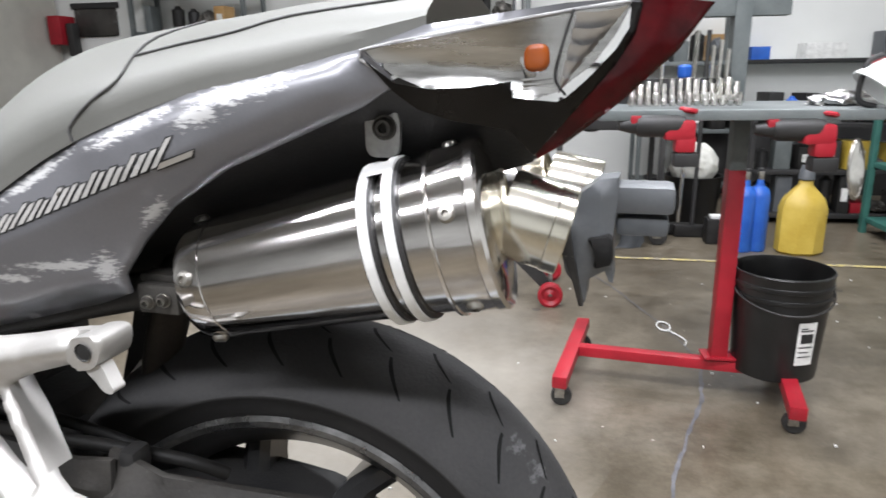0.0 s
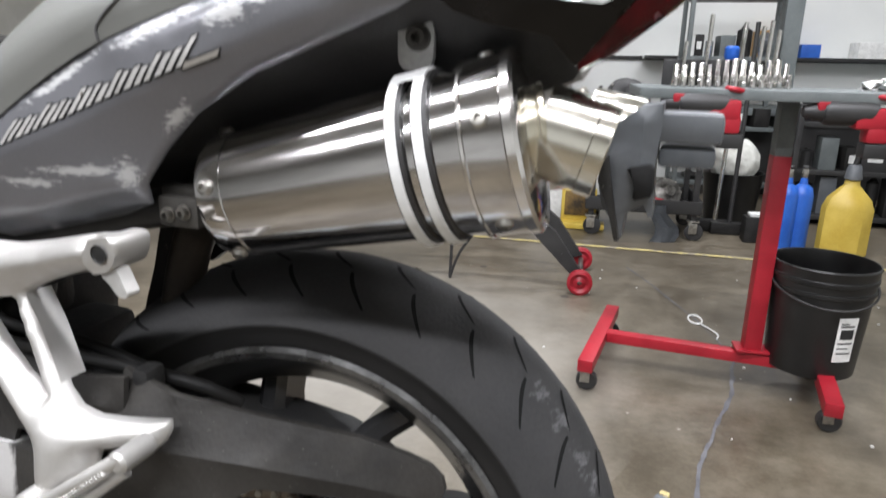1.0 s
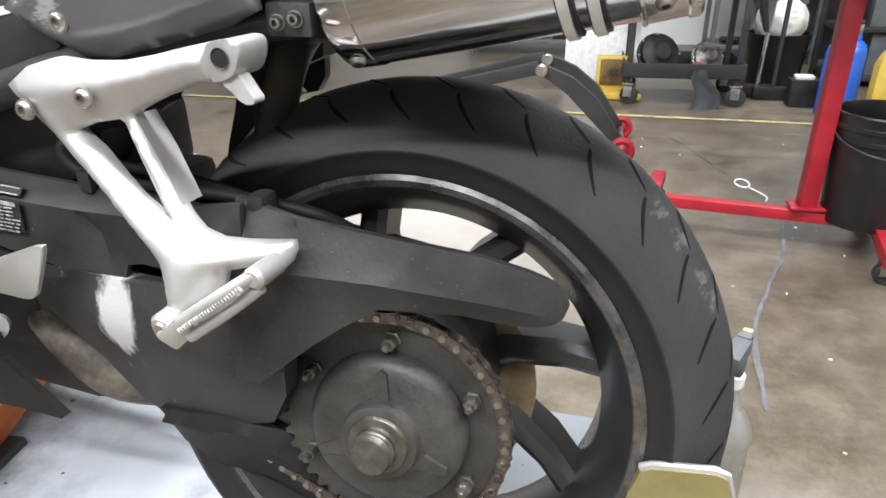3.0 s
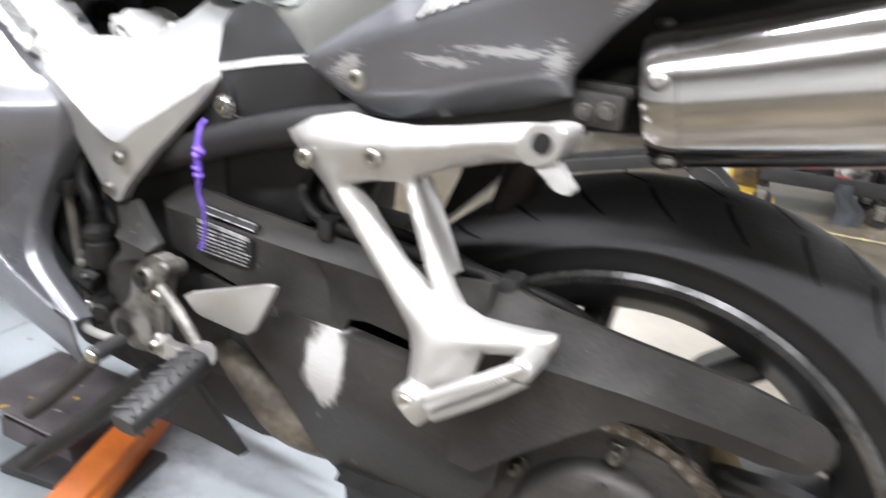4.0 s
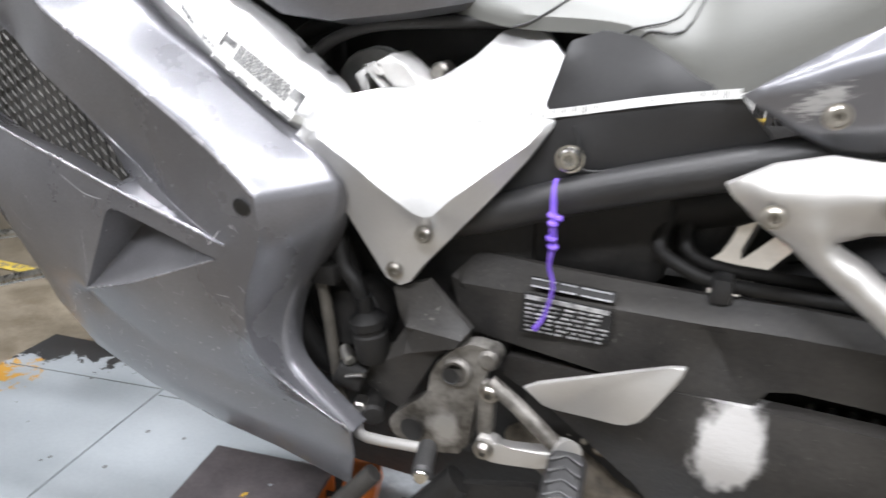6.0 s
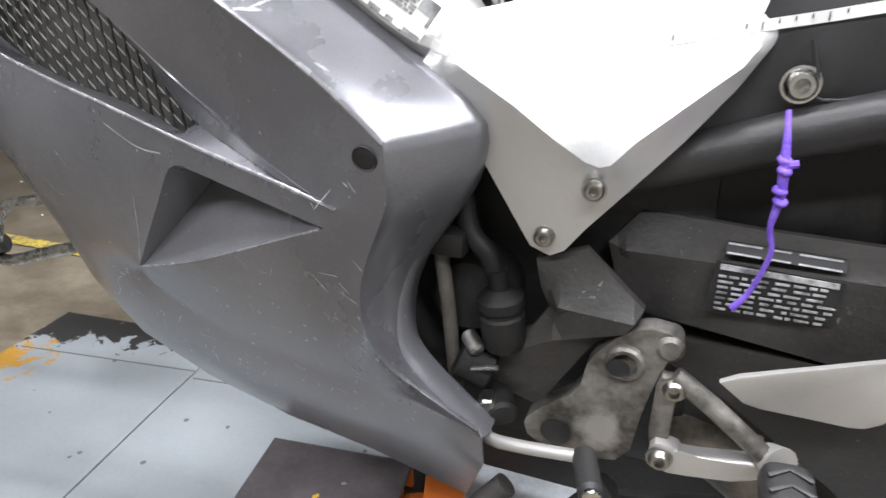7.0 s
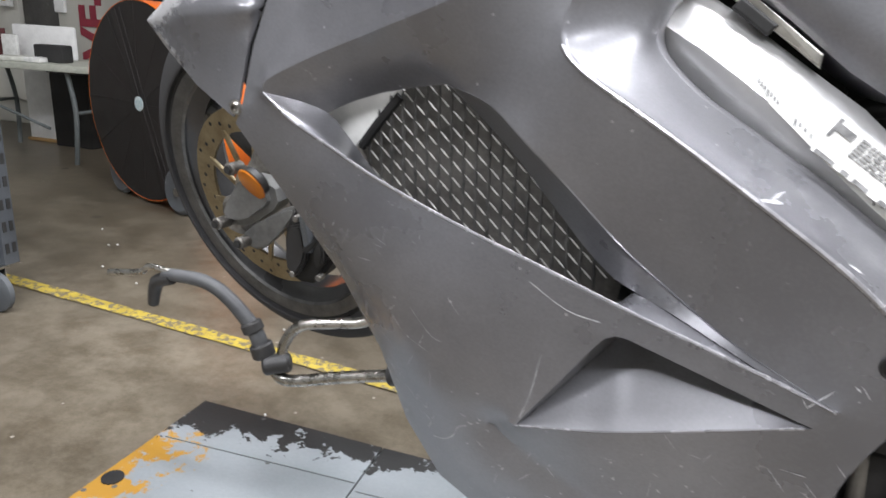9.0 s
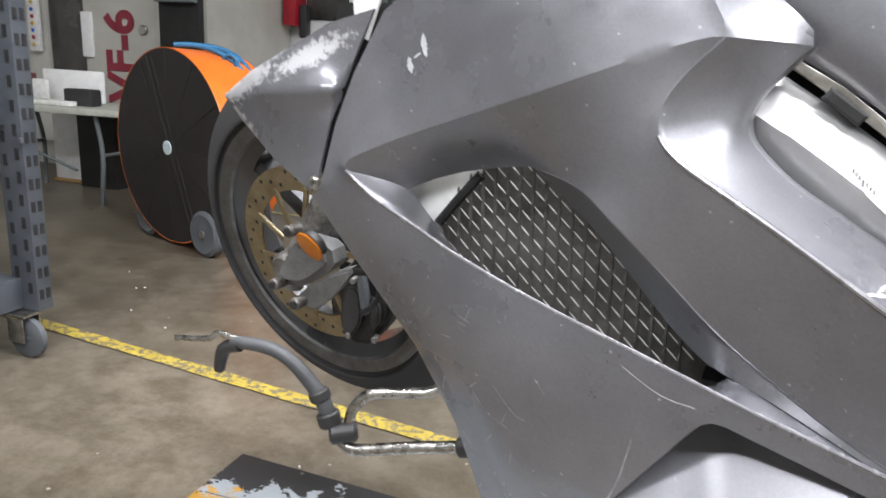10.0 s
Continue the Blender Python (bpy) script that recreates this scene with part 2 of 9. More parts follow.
AMBERBULB = glossy("amber_bulb", (0.3, 0.07, 0.012), 0.12)
REDLENS = surface("red_lens", (0.028, 0.001, 0.002), (0.07, 0.002, 0.004), 25, (0.12, 0.22), 0.0, 0.03, 60, spec=0.3)
BLACKLENS = surface("black_lens_panel", (0.003, 0.0027, 0.0025), (0.007, 0.006, 0.0055), 20, (0.15, 0.3), 0.0, 0.02, 60, spec=0.25)
FACET = surface("frosted_chrome_facet", (0.5, 0.5, 0.5), (0.68, 0.68, 0.67), 18, (0.32, 0.45), 0.75, 0.02, 80)
REFLECTOR = surface("chrome_reflector", (0.3, 0.3, 0.3), (0.62, 0.62, 0.61), 26, (0.14, 0.36), 1.0, 0.04, 60, 0.6, stretch=(0.3, 1, 2.6))
RED = surface("red_steel_paint", (0.26, 0.008, 0.017), (0.36, 0.012, 0.024), 10, (0.35, 0.5), 0.0, 0.06, 200, worn=(0.16, 0.05, 0.05), worn_amount=0.1)
ORANGE = surface("orange_paint", (0.42, 0.095, 0.015), (0.55, 0.15, 0.022), 10, (0.4, 0.55), 0.0, 0.06, 200, worn=(0.12, 0.06, 0.04), worn_amount=0.2)
FANORANGE = surface("fan_orange", (0.72, 0.14, 0.015), (0.82, 0.19, 0.02), 5, (0.35, 0.45))
YELLOW = surface("yellow_plastic", (0.46, 0.32, 0.045), (0.56, 0.41, 0.075), 9, (0.4, 0.5))
BLUE = surface("blue_paint", (0.015, 0.09, 0.42), (0.025, 0.13, 0.52), 9, (0.35, 0.5))
BLUE_HOSE = glossy("blue_hose", (0.03, 0.16, 0.32), 0.4)
BUCKET = surface("black_bucket_plastic", (0.006, 0.006, 0.006), (0.012, 0.012, 0.012), 9, (0.3, 0.42), 0, 0.06, 150)
GREYSTEEL = surface("grey_steel", (0.1, 0.115, 0.115), (0.15, 0.165, 0.165), 10, (0.45, 0.6), 0.2, 0.1, 200)
RACKSTEEL = surface("blue_grey_rack", (0.05, 0.057, 0.068), (0.075, 0.083, 0.095), 10, (0.45, 0.6), 0.1, 0.1, 200)
GREYPL = surface("grey_plastic", (0.075, 0.082, 0.09), (0.11, 0.118, 0.126), 10, (0.4, 0.55))
HANGERGREY = surface("grey_moulded_plastic", (0.1, 0.107, 0.115), (0.135, 0.143, 0.152), 10, (0.42, 0.56), 0.0, 0.1, 220)
WOODBOX = surface("cardboard", (0.42, 0.25, 0.1), (0.52, 0.33, 0.15), 8, (0.75, 0.9), 0, 0.2, 120)
BEIGE = surface("beige_machine_paint", (0.42, 0.41, 0.37), (0.5, 0.49, 0.44), 4, (0.4, 0.55), 0, 0.04, 200)
GLASSDARK = surface("dark_window", (0.03, 0.028, 0.026), (0.07, 0.065, 0.06), 4, (0.15, 0.3))
TABLETOP = surface("speckled_table", (0.34, 0.35, 0.3), (0.44, 0.45, 0.39), 30, (0.45, 0.6))
PLASTER = surface("white_wall_paint", (0.68, 0.69, 0.67), (0.76, 0.77, 0.75), 1.5, (0.7, 0.85), 0, 0.1, 90, 0.9)
CEIL = surface("ceiling_paint", (0.5, 0.5, 0.48), (0.58, 0.58, 0.56), 1.5, (0.8, 0.9))
CLOTH = surface("white_cloth", (0.55, 0.55, 0.5), (0.72, 0.72, 0.67), 20, (0.8, 0.95), 0, 0.6, 60)
CLEAR = surface("silver_bottle", (0.5, 0.5, 0.49), (0.62, 0.62, 0.61), 12, (0.25, 0.38), 0.8, 0.05, 120)
TAN = surface("tan_vise_plate", (0.23, 0.19, 0.07), (0.33, 0.28, 0.12), 7, (0.45, 0.6))


def floor_mat():
    m, nt, p = node_mat("sealed_concrete")
    N, L = nt.nodes, nt.links
    co = N.new("ShaderNodeTexCoord")
    def noise_node(s, d, r=0.6):
        n = N.new("ShaderNodeTexNoise")
        n.inputs["Scale"].default_value, n.inputs["Detail"].default_value, n.inputs["Roughness"].default_value = s, d, r
        L.new(co.outputs["Object"], n.inputs[0])
        return n
    big, mid, fine = noise_node(1.1, 6, 0.65), noise_node(9, 10, 0.78), noise_node(90, 3)
    ramp = N.new("ShaderNodeValToRGB")
    e = ramp.color_ramp.elements
    e[0].position, e[0].color = 0.32, (0.088, 0.073, 0.052, 1)
    e[1].position, e[1].color = 0.7, (0.21, 0.182, 0.138, 1)
    L.new(big.outputs[0], ramp.inputs[0])
    r2 = N.new("ShaderNodeValToRGB")
    e = r2.color_ramp.elements
    e[0].position, e[0].color = 0.4, (0.52, 0.49, 0.44, 1)
    e[1].position, e[1].color = 0.6, (1, 1, 1, 1)
    L.new(mid.outputs[0], r2.inputs[0])
    mul = N.new("ShaderNodeMix")
    mul.data_type, mul.blend_type = "RGBA", "MULTIPLY"
    mul.inputs["Factor"].default_value = 0.85
    L.new(ramp.outputs[0], mul.inputs[6])
    L.new(r2.outputs[0], mul.inputs[7])
    spots = N.new("ShaderNodeTexVoronoi")
    spots.inputs["Scale"].default_value = 2.3
    L.new(co.outputs["Object"], spots.inputs[0])
    sr = N.new("ShaderNodeValToRGB")
    e = sr.color_ramp.elements
    e[0].position, e[0].color = 0.05, (0.42, 0.41, 0.42, 1)
    e[1].position, e[1].color = 0.085, (1, 1, 1, 1)
    L.new(spots.outputs["Distance"], sr.inputs[0])
    mul2 = N.new("ShaderNodeMix")
    mul2.data_type, mul2.blend_type = "RGBA", "MULTIPLY"
    mul2.inputs["Factor"].default_value = 0.8
    L.new(mul.outputs[2], mul2.inputs[6])
    L.new(sr.outputs[0], mul2.inputs[7])
    L.new(mul2.outputs[2], p.inputs["Base Color"])
    rr = N.new("ShaderNodeMapRange")
    rr.inputs["To Min"].default_value, rr.inputs["To Max"].default_value = 0.22, 0.5
    L.new(mid.outputs[0], rr.inputs[0])
    L.new(rr.outputs[0], p.inputs["Roughness"])
    bp = N.new("ShaderNodeBump")
    bp.inputs["Strength"].default_value, bp.inputs["Distance"].default_value = 0.12, 0.002
    L.new(fine.outputs[0], bp.inputs["Height"])
    L.new(bp.outputs[0], p.inputs["Normal"])
    return m


CONCRETE = speckled(speckled(floor_mat(), "stained_concrete", (0.05, 0.043, 0.035), 5.5, 0.1), "stained_speckled_concrete", (0.3, 0.28, 0.24), 14, 0.06)
# Soft-edged paler patch mixed into the floor colour behind the bike.
CONCRETE = rubbed(CONCRETE, "concrete_pale_patch", [((-0.4, 2.15, 0), (0.85, 1.0, 1.0), 0)], (0.36, 0.34, 0.305), 3.5, (0.16, 0.66), 0.34, 0.4)
LIFTPAINT = surface("worn_blue_grey_lift_paint", (0.185, 0.205, 0.218), (0.25, 0.27, 0.283), 3.5, (0.27, 0.42), 0.0, 0.08, 150, 0.7,
                    worn=(0.2, 0.2, 0.2), worn_amount=0.1, worn_scale=10)
BLACKPAINT = surface("flaking_black_paint", (0.012, 0.012, 0.012), (0.03, 0.03, 0.03), 12, (0.4, 0.6), 0.0, 0.15, 150, 0.7,
                     worn=(0.24, 0.26, 0.275), worn_amount=0.52, worn_scale=17)
YELLOWPAINT = surface("flaking_yellow_paint", (0.62, 0.36, 0.03), (0.74, 0.46, 0.05), 12, (0.4, 0.6), 0.0, 0.1, 150, 0.7,
                      worn=(0.24, 0.26, 0.275), worn_amount=0.8, worn_scale=9)
FLOORYELLOW = surface("worn_floor_line", (0.34, 0.25, 0.035), (0.5, 0.38, 0.06), 14, (0.5, 0.65), 0.0, 0.05, 150, 0.7,
                      worn=(0.16, 0.135, 0.085), worn_amount=0.86, worn_scale=46)
FADEDYELLOW = surface("faded_floor_line", (0.42, 0.34, 0.14), (0.5, 0.42, 0.18), 9, (0.5, 0.65), 0.0, 0.05, 150, 0.7,
                      worn=(0.25, 0.22, 0.17), worn_amount=0.8, worn_scale=10)


# ---- mesh tools ----
def part(name, bm, mat, parent=None, label="", smooth=True, m=None, sharp=38):
    """Links a bmesh as one mesh object, under a thing or a part if one is given."""
    bmesh.ops.recalc_face_normals(bm, faces=bm.faces[:])
    me = bpy.data.meshes.new(name)
    bm.to_mesh(me)
    bm.free()
    me.materials.append(mat)
    if smooth:
        me.polygons.foreach_set("use_smooth", [True] * len(me.polygons))
        me.set_sharp_from_angle(angle=radians(sharp))
    ob = new(name, me)
    if parent:
        ob.parent = parent
    if m is not None:
        ob.matrix_basis = m
    if label:
        tagged(ob, label)
    return ob


def thing(name, label, category, m=None, group="", kind=""):
    ob = new(name)
    ob.empty_display_size = 0.05
    if m is not None:
        ob.matrix_basis = m
    return tagged(ob, label, category, group, kind)


def box(bm, cx, cy, cz, sx, sy, sz, bevel=0.0, m=None, seg=2):
    made = bmesh.ops.create_cube(bm, size=1, matrix=Matrix.Translation((cx, cy, cz)) @ Matrix.Diagonal((sx, sy, sz, 1)))["verts"]
    if m is not None:
        bmesh.ops.transform(bm, matrix=m, verts=made)
    if bevel:
        es = list({e for v in made for e in v.link_edges})
        bmesh.ops.bevel(bm, geom=es, offset=bevel, segments=seg, affect="EDGES", profile=0.6)
    return bm


def boxes(*rows, bevel=0.004):
    bm = bmesh.new()
    for r in rows:
        box(bm, *r[:6], bevel if len(r) < 7 else r[6])
    return bm


def lathe(bm, profile, seg=48, m=None, arc=(0, 360)):
    """Turns (radius, height) pairs about z."""
    full = arc[1] - arc[0] >= 360
    rings = []
    for k in range(seg if full else seg + 1):
        a = radians(arc[0] + (arc[1] - arc[0]) * k / seg)
        rings.append([bm.verts.new((r * math.cos(a), r * math.sin(a), h)) for r, h in profile])
    n = len(rings)
    for k in range(n if full else n - 1):
        p, q = rings[k], rings[(k + 1) % n]
        for i in range(len(profile) - 1):
            bm.faces.new((p[i], q[i], q[i + 1], p[i + 1]))
    if m is not None:
        bmesh.ops.transform(bm, matrix=m, verts=[v for r in rings for v in r])
    bmesh.ops.remove_doubles(bm, verts=[v for r in rings for v in r], dist=1e-5)
    return bm


def smooth_line(pts, n=6, closed=False):
    """A Catmull-Rom line through the points."""
    P = [Vector(p) for p in pts]
    out = []
    N = len(P)
    for i in range(N if closed else N - 1):
        a, b = P[i], P[(i + 1) % N]
        z = P[(i - 1) % N] if closed or i else a
        c = P[(i + 2) % N] if closed or i + 2 < N else b
        for k in range(n):
            t = k / n
            out.append(0.5 * (2 * a + (b - z) * t + (2 * z - 5 * a + 4 * b - c) * t * t + (3 * a - z - 3 * b + c) * t ** 3))
    if not closed:
        out.append(P[-1])
    return out


def rounded(pts, cut=0.25, times=2):
    """A closed outline with its corners cut round."""
    P = [Vector(p) for p in pts]
    for _ in range(times):
        P = [q for i, a in enumerate(P) for b in (P[(i + 1) % len(P)],) for q in (a.lerp(b, cut), b.lerp(a, cut))]
    return P


def tube(bm, pts, r, seg=12, n=6, cap=True):
    """A round bar along a smooth line; r is one radius or one for each point."""
    line = smooth_line(pts, n) if n > 1 else [Vector(p) for p in pts]
    rs = [r] * len(line) if not isinstance(r, (list, tuple)) else [r[min(int(i / (len(line) - 1) * (len(r) - 1)), len(r) - 2)] * (1 - (i / (len(line) - 1) * (len(r) - 1)) % 1) + r[min(int(i / (len(line) - 1) * (len(r) - 1)), len(r) - 2) + 1] * ((i / (len(line) - 1) * (len(r) - 1)) % 1) for i in range(len(line))]
    if isinstance(r, (list, tuple)):
        rs[-1] = r[-1]
    rings, side = [], None
    for i, p in enumerate(line):
        d = (line[min(i + 1, len(line) - 1)] - line[max(i - 1, 0)]).normalized()
        side = (side - d * side.dot(d)).normalized() if side else d.orthogonal().normalized()
        up = d.cross(side)
        rings.append([bm.verts.new(p + rs[i] * (math.cos(a) * side + math.sin(a) * up)) for a in (2 * math.pi * k / seg for k in range(seg))])
    for p, q in zip(rings, rings[1:]):
        for k in range(seg):
            bm.faces.new((p[k], p[(k + 1) % seg], q[(k + 1) % seg], q[k]))
    if cap:
        bm.faces.new(rings[0][::-1])
        bm.faces.new(rings[-1])
    return bm


def along(a, b):
    """A pose at a whose z axis points to b."""
    a, b = Vector(a), Vector(b)
    return Matrix.Translation(a) @ (b - a).to_track_quat("Z", "Y").to_matrix().to_4x4()


def cyl(bm, a, b, r, seg=20, bevel=0.0, r2=None):
    h = (Vector(b) - Vector(a)).length
    c = min(bevel, r * 0.5, h * 0.4)
    r2 = r if r2 is None else r2
    prof = [(0, 0), (r - c, 0), (r, c), (r2, h - c), (r2 - c, h), (0, h)] if c else [(0, 0), (r, 0), (r2, h), (0, h)]
    return lathe(bm, prof, seg, along(a, b))


def L3(u, v, w):
    """Bike place: u back from the rear axle, v out to its left side, w up."""
    return Vector((u, -v, w))


def inside(poly, x, y):
    hit = False
    for (ax, ay), (bx, by) in zip(poly, poly[1:] + poly[:1]):
        if (ay > y) != (by > y) and x < ax + (y - ay) * (bx - ax) / (by - ay):
            hit = not hit
    return hit


def panel(outline, features=(), holes=(), step=0.012, thick=0.003, relax=3, soft=(), plate=False, spans=160, row_step=False):
    """A moulded sheet, seen from its side: the outline, crease lines and holes are (u, v, w) lines; v between them is stretched
    like a membrane, the creases are eased, and the sheet gets thickness inwards."""
    from mathutils.geometry import delaunay_2d_cdt
    loops = [[Vector(p) for p in outline]] + [[Vector(p) for p in h] for h in holes]
    lines = [[Vector(p) for p in f] for f in features]

    def dense(lp, closed):
        out = []
        for i, a in enumerate(lp if closed else lp[:-1]):
            b = lp[(i + 1) % len(lp)]
            n = max(1, round((Vector((a[0], a[2])) - Vector((b[0], b[2]))).length / step))
            out += [a.lerp(b, k / n) for k in range(n)]
        return out if closed else out + [lp[-1]]

    fine, fe, polys = [], [], []
    for lp in loops:
        d = dense(lp, True)
        s = len(fine)
        fine += d
        fe += [(s + i, s + (i + 1) % len(d)) for i in range(len(d))]
        polys.append([(p[0], p[2]) for p in d])
    rim = len(fine)
    for ln in lines:
        d = dense(ln, False)
        s = len(fine)
        fine += d
        fe += [(s + i, s + i + 1) for i in range(len(d) - 1)]
    hard = len(fine)
    for ln in soft:
        fine += dense([Vector(p) for p in ln], False)
    known = len(fine)
    known_v = np.array([p[1] for p in fine])
    xs, ys = [p[0] for p in polys[0]], [p[1] for p in polys[0]]
    near = np.array([(p[0], p[2]) for p in fine])
    mean = sum(p[1] for p in fine) / len(fine)
    seeds = []
    for a, b in fe:
        pa, pb = fine[a], fine[b]
        du, dw = pb[0] - pa[0], pb[2] - pa[2]
        d = math.hypot(du, dw)
        if row_step and d > 1e-6:
            for s in (-1, 1):
                x, y = (pa[0] + pb[0]) / 2 - s * dw / d * step * 0.87, (pa[2] + pb[2]) / 2 + s * du / d * step * 0.87
                if inside(polys[0], x, y) and not any(inside(h, x, y) for h in polys[1:]):
                    dd = (near[:, 0] - x) ** 2 + (near[:, 1] - y) ** 2
                    if np.min(dd) > (0.72 * step) ** 2 and all((x - q[0]) ** 2 + (y - q[1]) ** 2 > (0.6 * step) ** 2 for q in seeds[-40:]):
                        seeds.append((x, y))
                        w = 1 / (dd + 1e-9) ** 1.5
                        fine.append(Vector((x, float(np.sum(w * known_v) / np.sum(w)), y)))
    if seeds:
        near = np.vstack([near, np.array(seeds)])
        known_v = np.concatenate([known_v, np.array([p[1] for p in fine[known:]])])
    y, row = min(ys), 0
    while y < max(ys):
        x = min(xs) + (row % 2) * step / 2
        while x < max(xs):
            if inside(polys[0], x, y) and not any(inside(h, x, y) for h in polys[1:]):
                dd = (near[:, 0] - x) ** 2 + (near[:, 1] - y) ** 2
                if np.min(dd) > (0.6 * step) ** 2:
                    w = 1 / (dd + 1e-9) ** 1.5
                    fine.append(Vector((x, float(np.sum(w * known_v) / np.sum(w)), y)))
            x += step
        y += step * 0.87
        row += 1
    P2 = [Vector((p[0], p[2])) for p in fine]
    V, E, F, ov, oe, of = delaunay_2d_cdt(P2, fe, [], 0, 1e-6)
    v = np.array([fine[o[0]][1] if o else mean for o in ov])
    first = np.array([min(o) if o else 10 ** 9 for o in ov])
    F = [f for f in F if (lambda c: inside(polys[0], c.x, c.y) and not any(inside(h, c.x, c.y) for h in polys[1:]))((V[f[0]] + V[f[1]] + V[f[2]]) / 3)]
    pairs = sorted({(min(a, b), max(a, b)) for f in F for a, b in ((f[0], f[1]), (f[1], f[2]), (f[2], f[0]))})
    ia = np.array([p[0] for p in pairs] + [p[1] for p in pairs])
    ib = np.array([p[1] for p in pairs] + [p[0] for p in pairs])
    xy = np.array([(q.x, q.y) for q in V])
    wt = 1 / (np.linalg.norm(xy[ia] - xy[ib], axis=1) + 1e-4)
    tot = np.zeros(len(V))
    np.add.at(tot, ia, wt)
    tot[tot == 0] = 1

    def average(f):
        return np.bincount(ia, wt * f[ib], len(V)) / tot

    def spread(f):
        return np.bincount(ib, wt * (f / tot)[ia], len(V))

    free = first >= known
    for _ in range(spans):
        v = np.where(free, average(v), v)
    if plate:
        # bend like a stiff sheet between the lines, hinged only at the creases and the rim
        bent = (first >= hard).astype(float)

        def force(f):
            d = bent * (f - average(f))
            return d - spread(d) + 0.0004 * (f - average(f))

        r = np.where(free, -force(v), 0)
        q, rr = r.copy(), float(r @ r)
        for _ in range(900):
            if rr < 1e-16:
                break
            fq = np.where(free, force(np.where(free, q, 0)), 0)
            al = rr / float(q @ fq)
            v = v + al * q
            r = r - al * fq
            r2 = float(r @ r)
            q, rr = r + r2 / rr * q, r2
    free = first >= rim
    for _ in range(relax):
        v = np.where(free, 0.4 * v + 0.6 * average(v), v)
    bm = bmesh.new()
    used = sorted({i for f in F for i in f})
    top = {i: bm.verts.new((V[i].x, -v[i], V[i].y)) for i in used}
    for f in F:
        bm.faces.new([top[i] for i in f])
    if thick:
        count = {}
        for f in F:
            for a, b in ((f[0], f[1]), (f[1], f[2]), (f[2], f[0])):
                count[frozenset((a, b))] = count.get(frozenset((a, b)), 0) + 1
        low = {i: bm.verts.new((V[i].x, -v[i] + thick, V[i].y)) for i in used}
        for f in F:
            bm.faces.new([low[i] for i in reversed(f)])
        for e, c in count.items():
            if c == 1:
                a, b = tuple(e)
                bm.faces.new((top[a], top[b], low[b], low[a]))
    return bm


def slab(outline, thick, bevel=0.003, seg=2, inward=True):
    """A solid block with that (u, v, w) face, thick metres deep away from the bike's left side, with eased edges on its face."""
    bm = bmesh.new()
    top = [bm.verts.new((u, -v, w)) for u, v, w in outline]
    low = [bm.verts.new((u, -v + thick, w)) for u, v, w in outline]
    n = len(top)
    bm.faces.new(top)
    bm.faces.new(low[::-1])
    for i in range(n):
        bm.faces.new((top[i], low[i], low[(i + 1) % n], top[(i + 1) % n]))
    if bevel:
        es = [e for e in bm.edges if all(x in top for x in e.verts)]
        bmesh.ops.bevel(bm, geom=es, offset=bevel, segments=seg, affect="EDGES", profile=0.5)
    return bm


def flat(pts, v):
    return [(u, v, w) for u, w in pts]


def decal(parent, pts, mat, name, label="", lift=0.0007, step=0.006, target=None):
    """A thin film of paint, print or bare metal laid on the surface of a bike panel; pts is its (u, w) outline."""
    from mathutils.bvhtree import BVHTree
    ob = target or parent
    key = ob.name
    if key not in TREES:
        TREES[key] = BVHTree.FromPolygons([v.co.copy() for v in ob.data.vertices], [tuple(f.vertices) for f in ob.data.polygons])
    tree = TREES[key]
    bm = panel([(u, 0.0, w) for u, w in pts], step=step, thick=0, relax=0, spans=0)
    dead = []
    for v in bm.verts:
        hit = tree.ray_cast(Vector((v.co.x, -1.0, v.co.z)), Vector((0, 1, 0)))[0]
        if hit is None:
            dead.append(v)
        else:
            v.co.y = hit.y - lift
    bmesh.ops.delete(bm, geom=dead, context="VERTS")
    if not bm.faces:
        bm.free()
        return None
    return part(name, bm, mat, parent, label, sharp=80)


TREES = {}


def streak(rnd, u, w, long, wide, angle, rag=0.35, n=9):
    """A ragged elongated outline about (u, w)."""
    c, s = math.cos(radians(angle)), math.sin(radians(angle))
    up = [(-1 + 2 * i / n, (1 - abs(-1 + 2 * i / n) ** 2.5) * (1 + rnd.uniform(-rag, rag))) for i in range(n + 1)]
    dn = [(x + rnd.uniform(-0.03, 0.03), -y * (0.7 + rnd.uniform(-rag, rag))) for x, y in up[-2:0:-1]]
    return [(u + (x * long * c - y * wide * s) / 2, w + (x * long * s + y * wide * c) / 2) for x, y in up + dn]


def bolt(parent, u, v, w, r=0.009, h=0.006, mat=None, washer=True, name="bolt", tilt=(0, 0)):
    """A button-head bolt with a socket, proud of the surface towards the bike's left."""
    bm = bmesh.new()
    prof = [(0, h * 0.25), (r * 0.42, h * 0.25), (r * 0.46, h), (r * 0.72, h), (r * 0.95, h * 0.55), (r, 0), (0, 0)]
    if washer:
        lathe(bm, [(0, 0), (r * 1.15, 0), (r * 1.15, h * 0.25), (0, h * 0.25)], 20)
    lathe(bm, prof, 20)
    d = Vector((0.1 + tilt[0], -1, tilt[1]))
    return part(name, bm, mat or BOLT, parent, m=along(L3(u, v, w), L3(u, v, w) + d))

# ---- the workshop ----
def structure(name, bm, mat, label, category, **kw):
    ob = part(name, bm, mat, None, label, **kw)
    return tagged(ob, label, category, kind="structure")


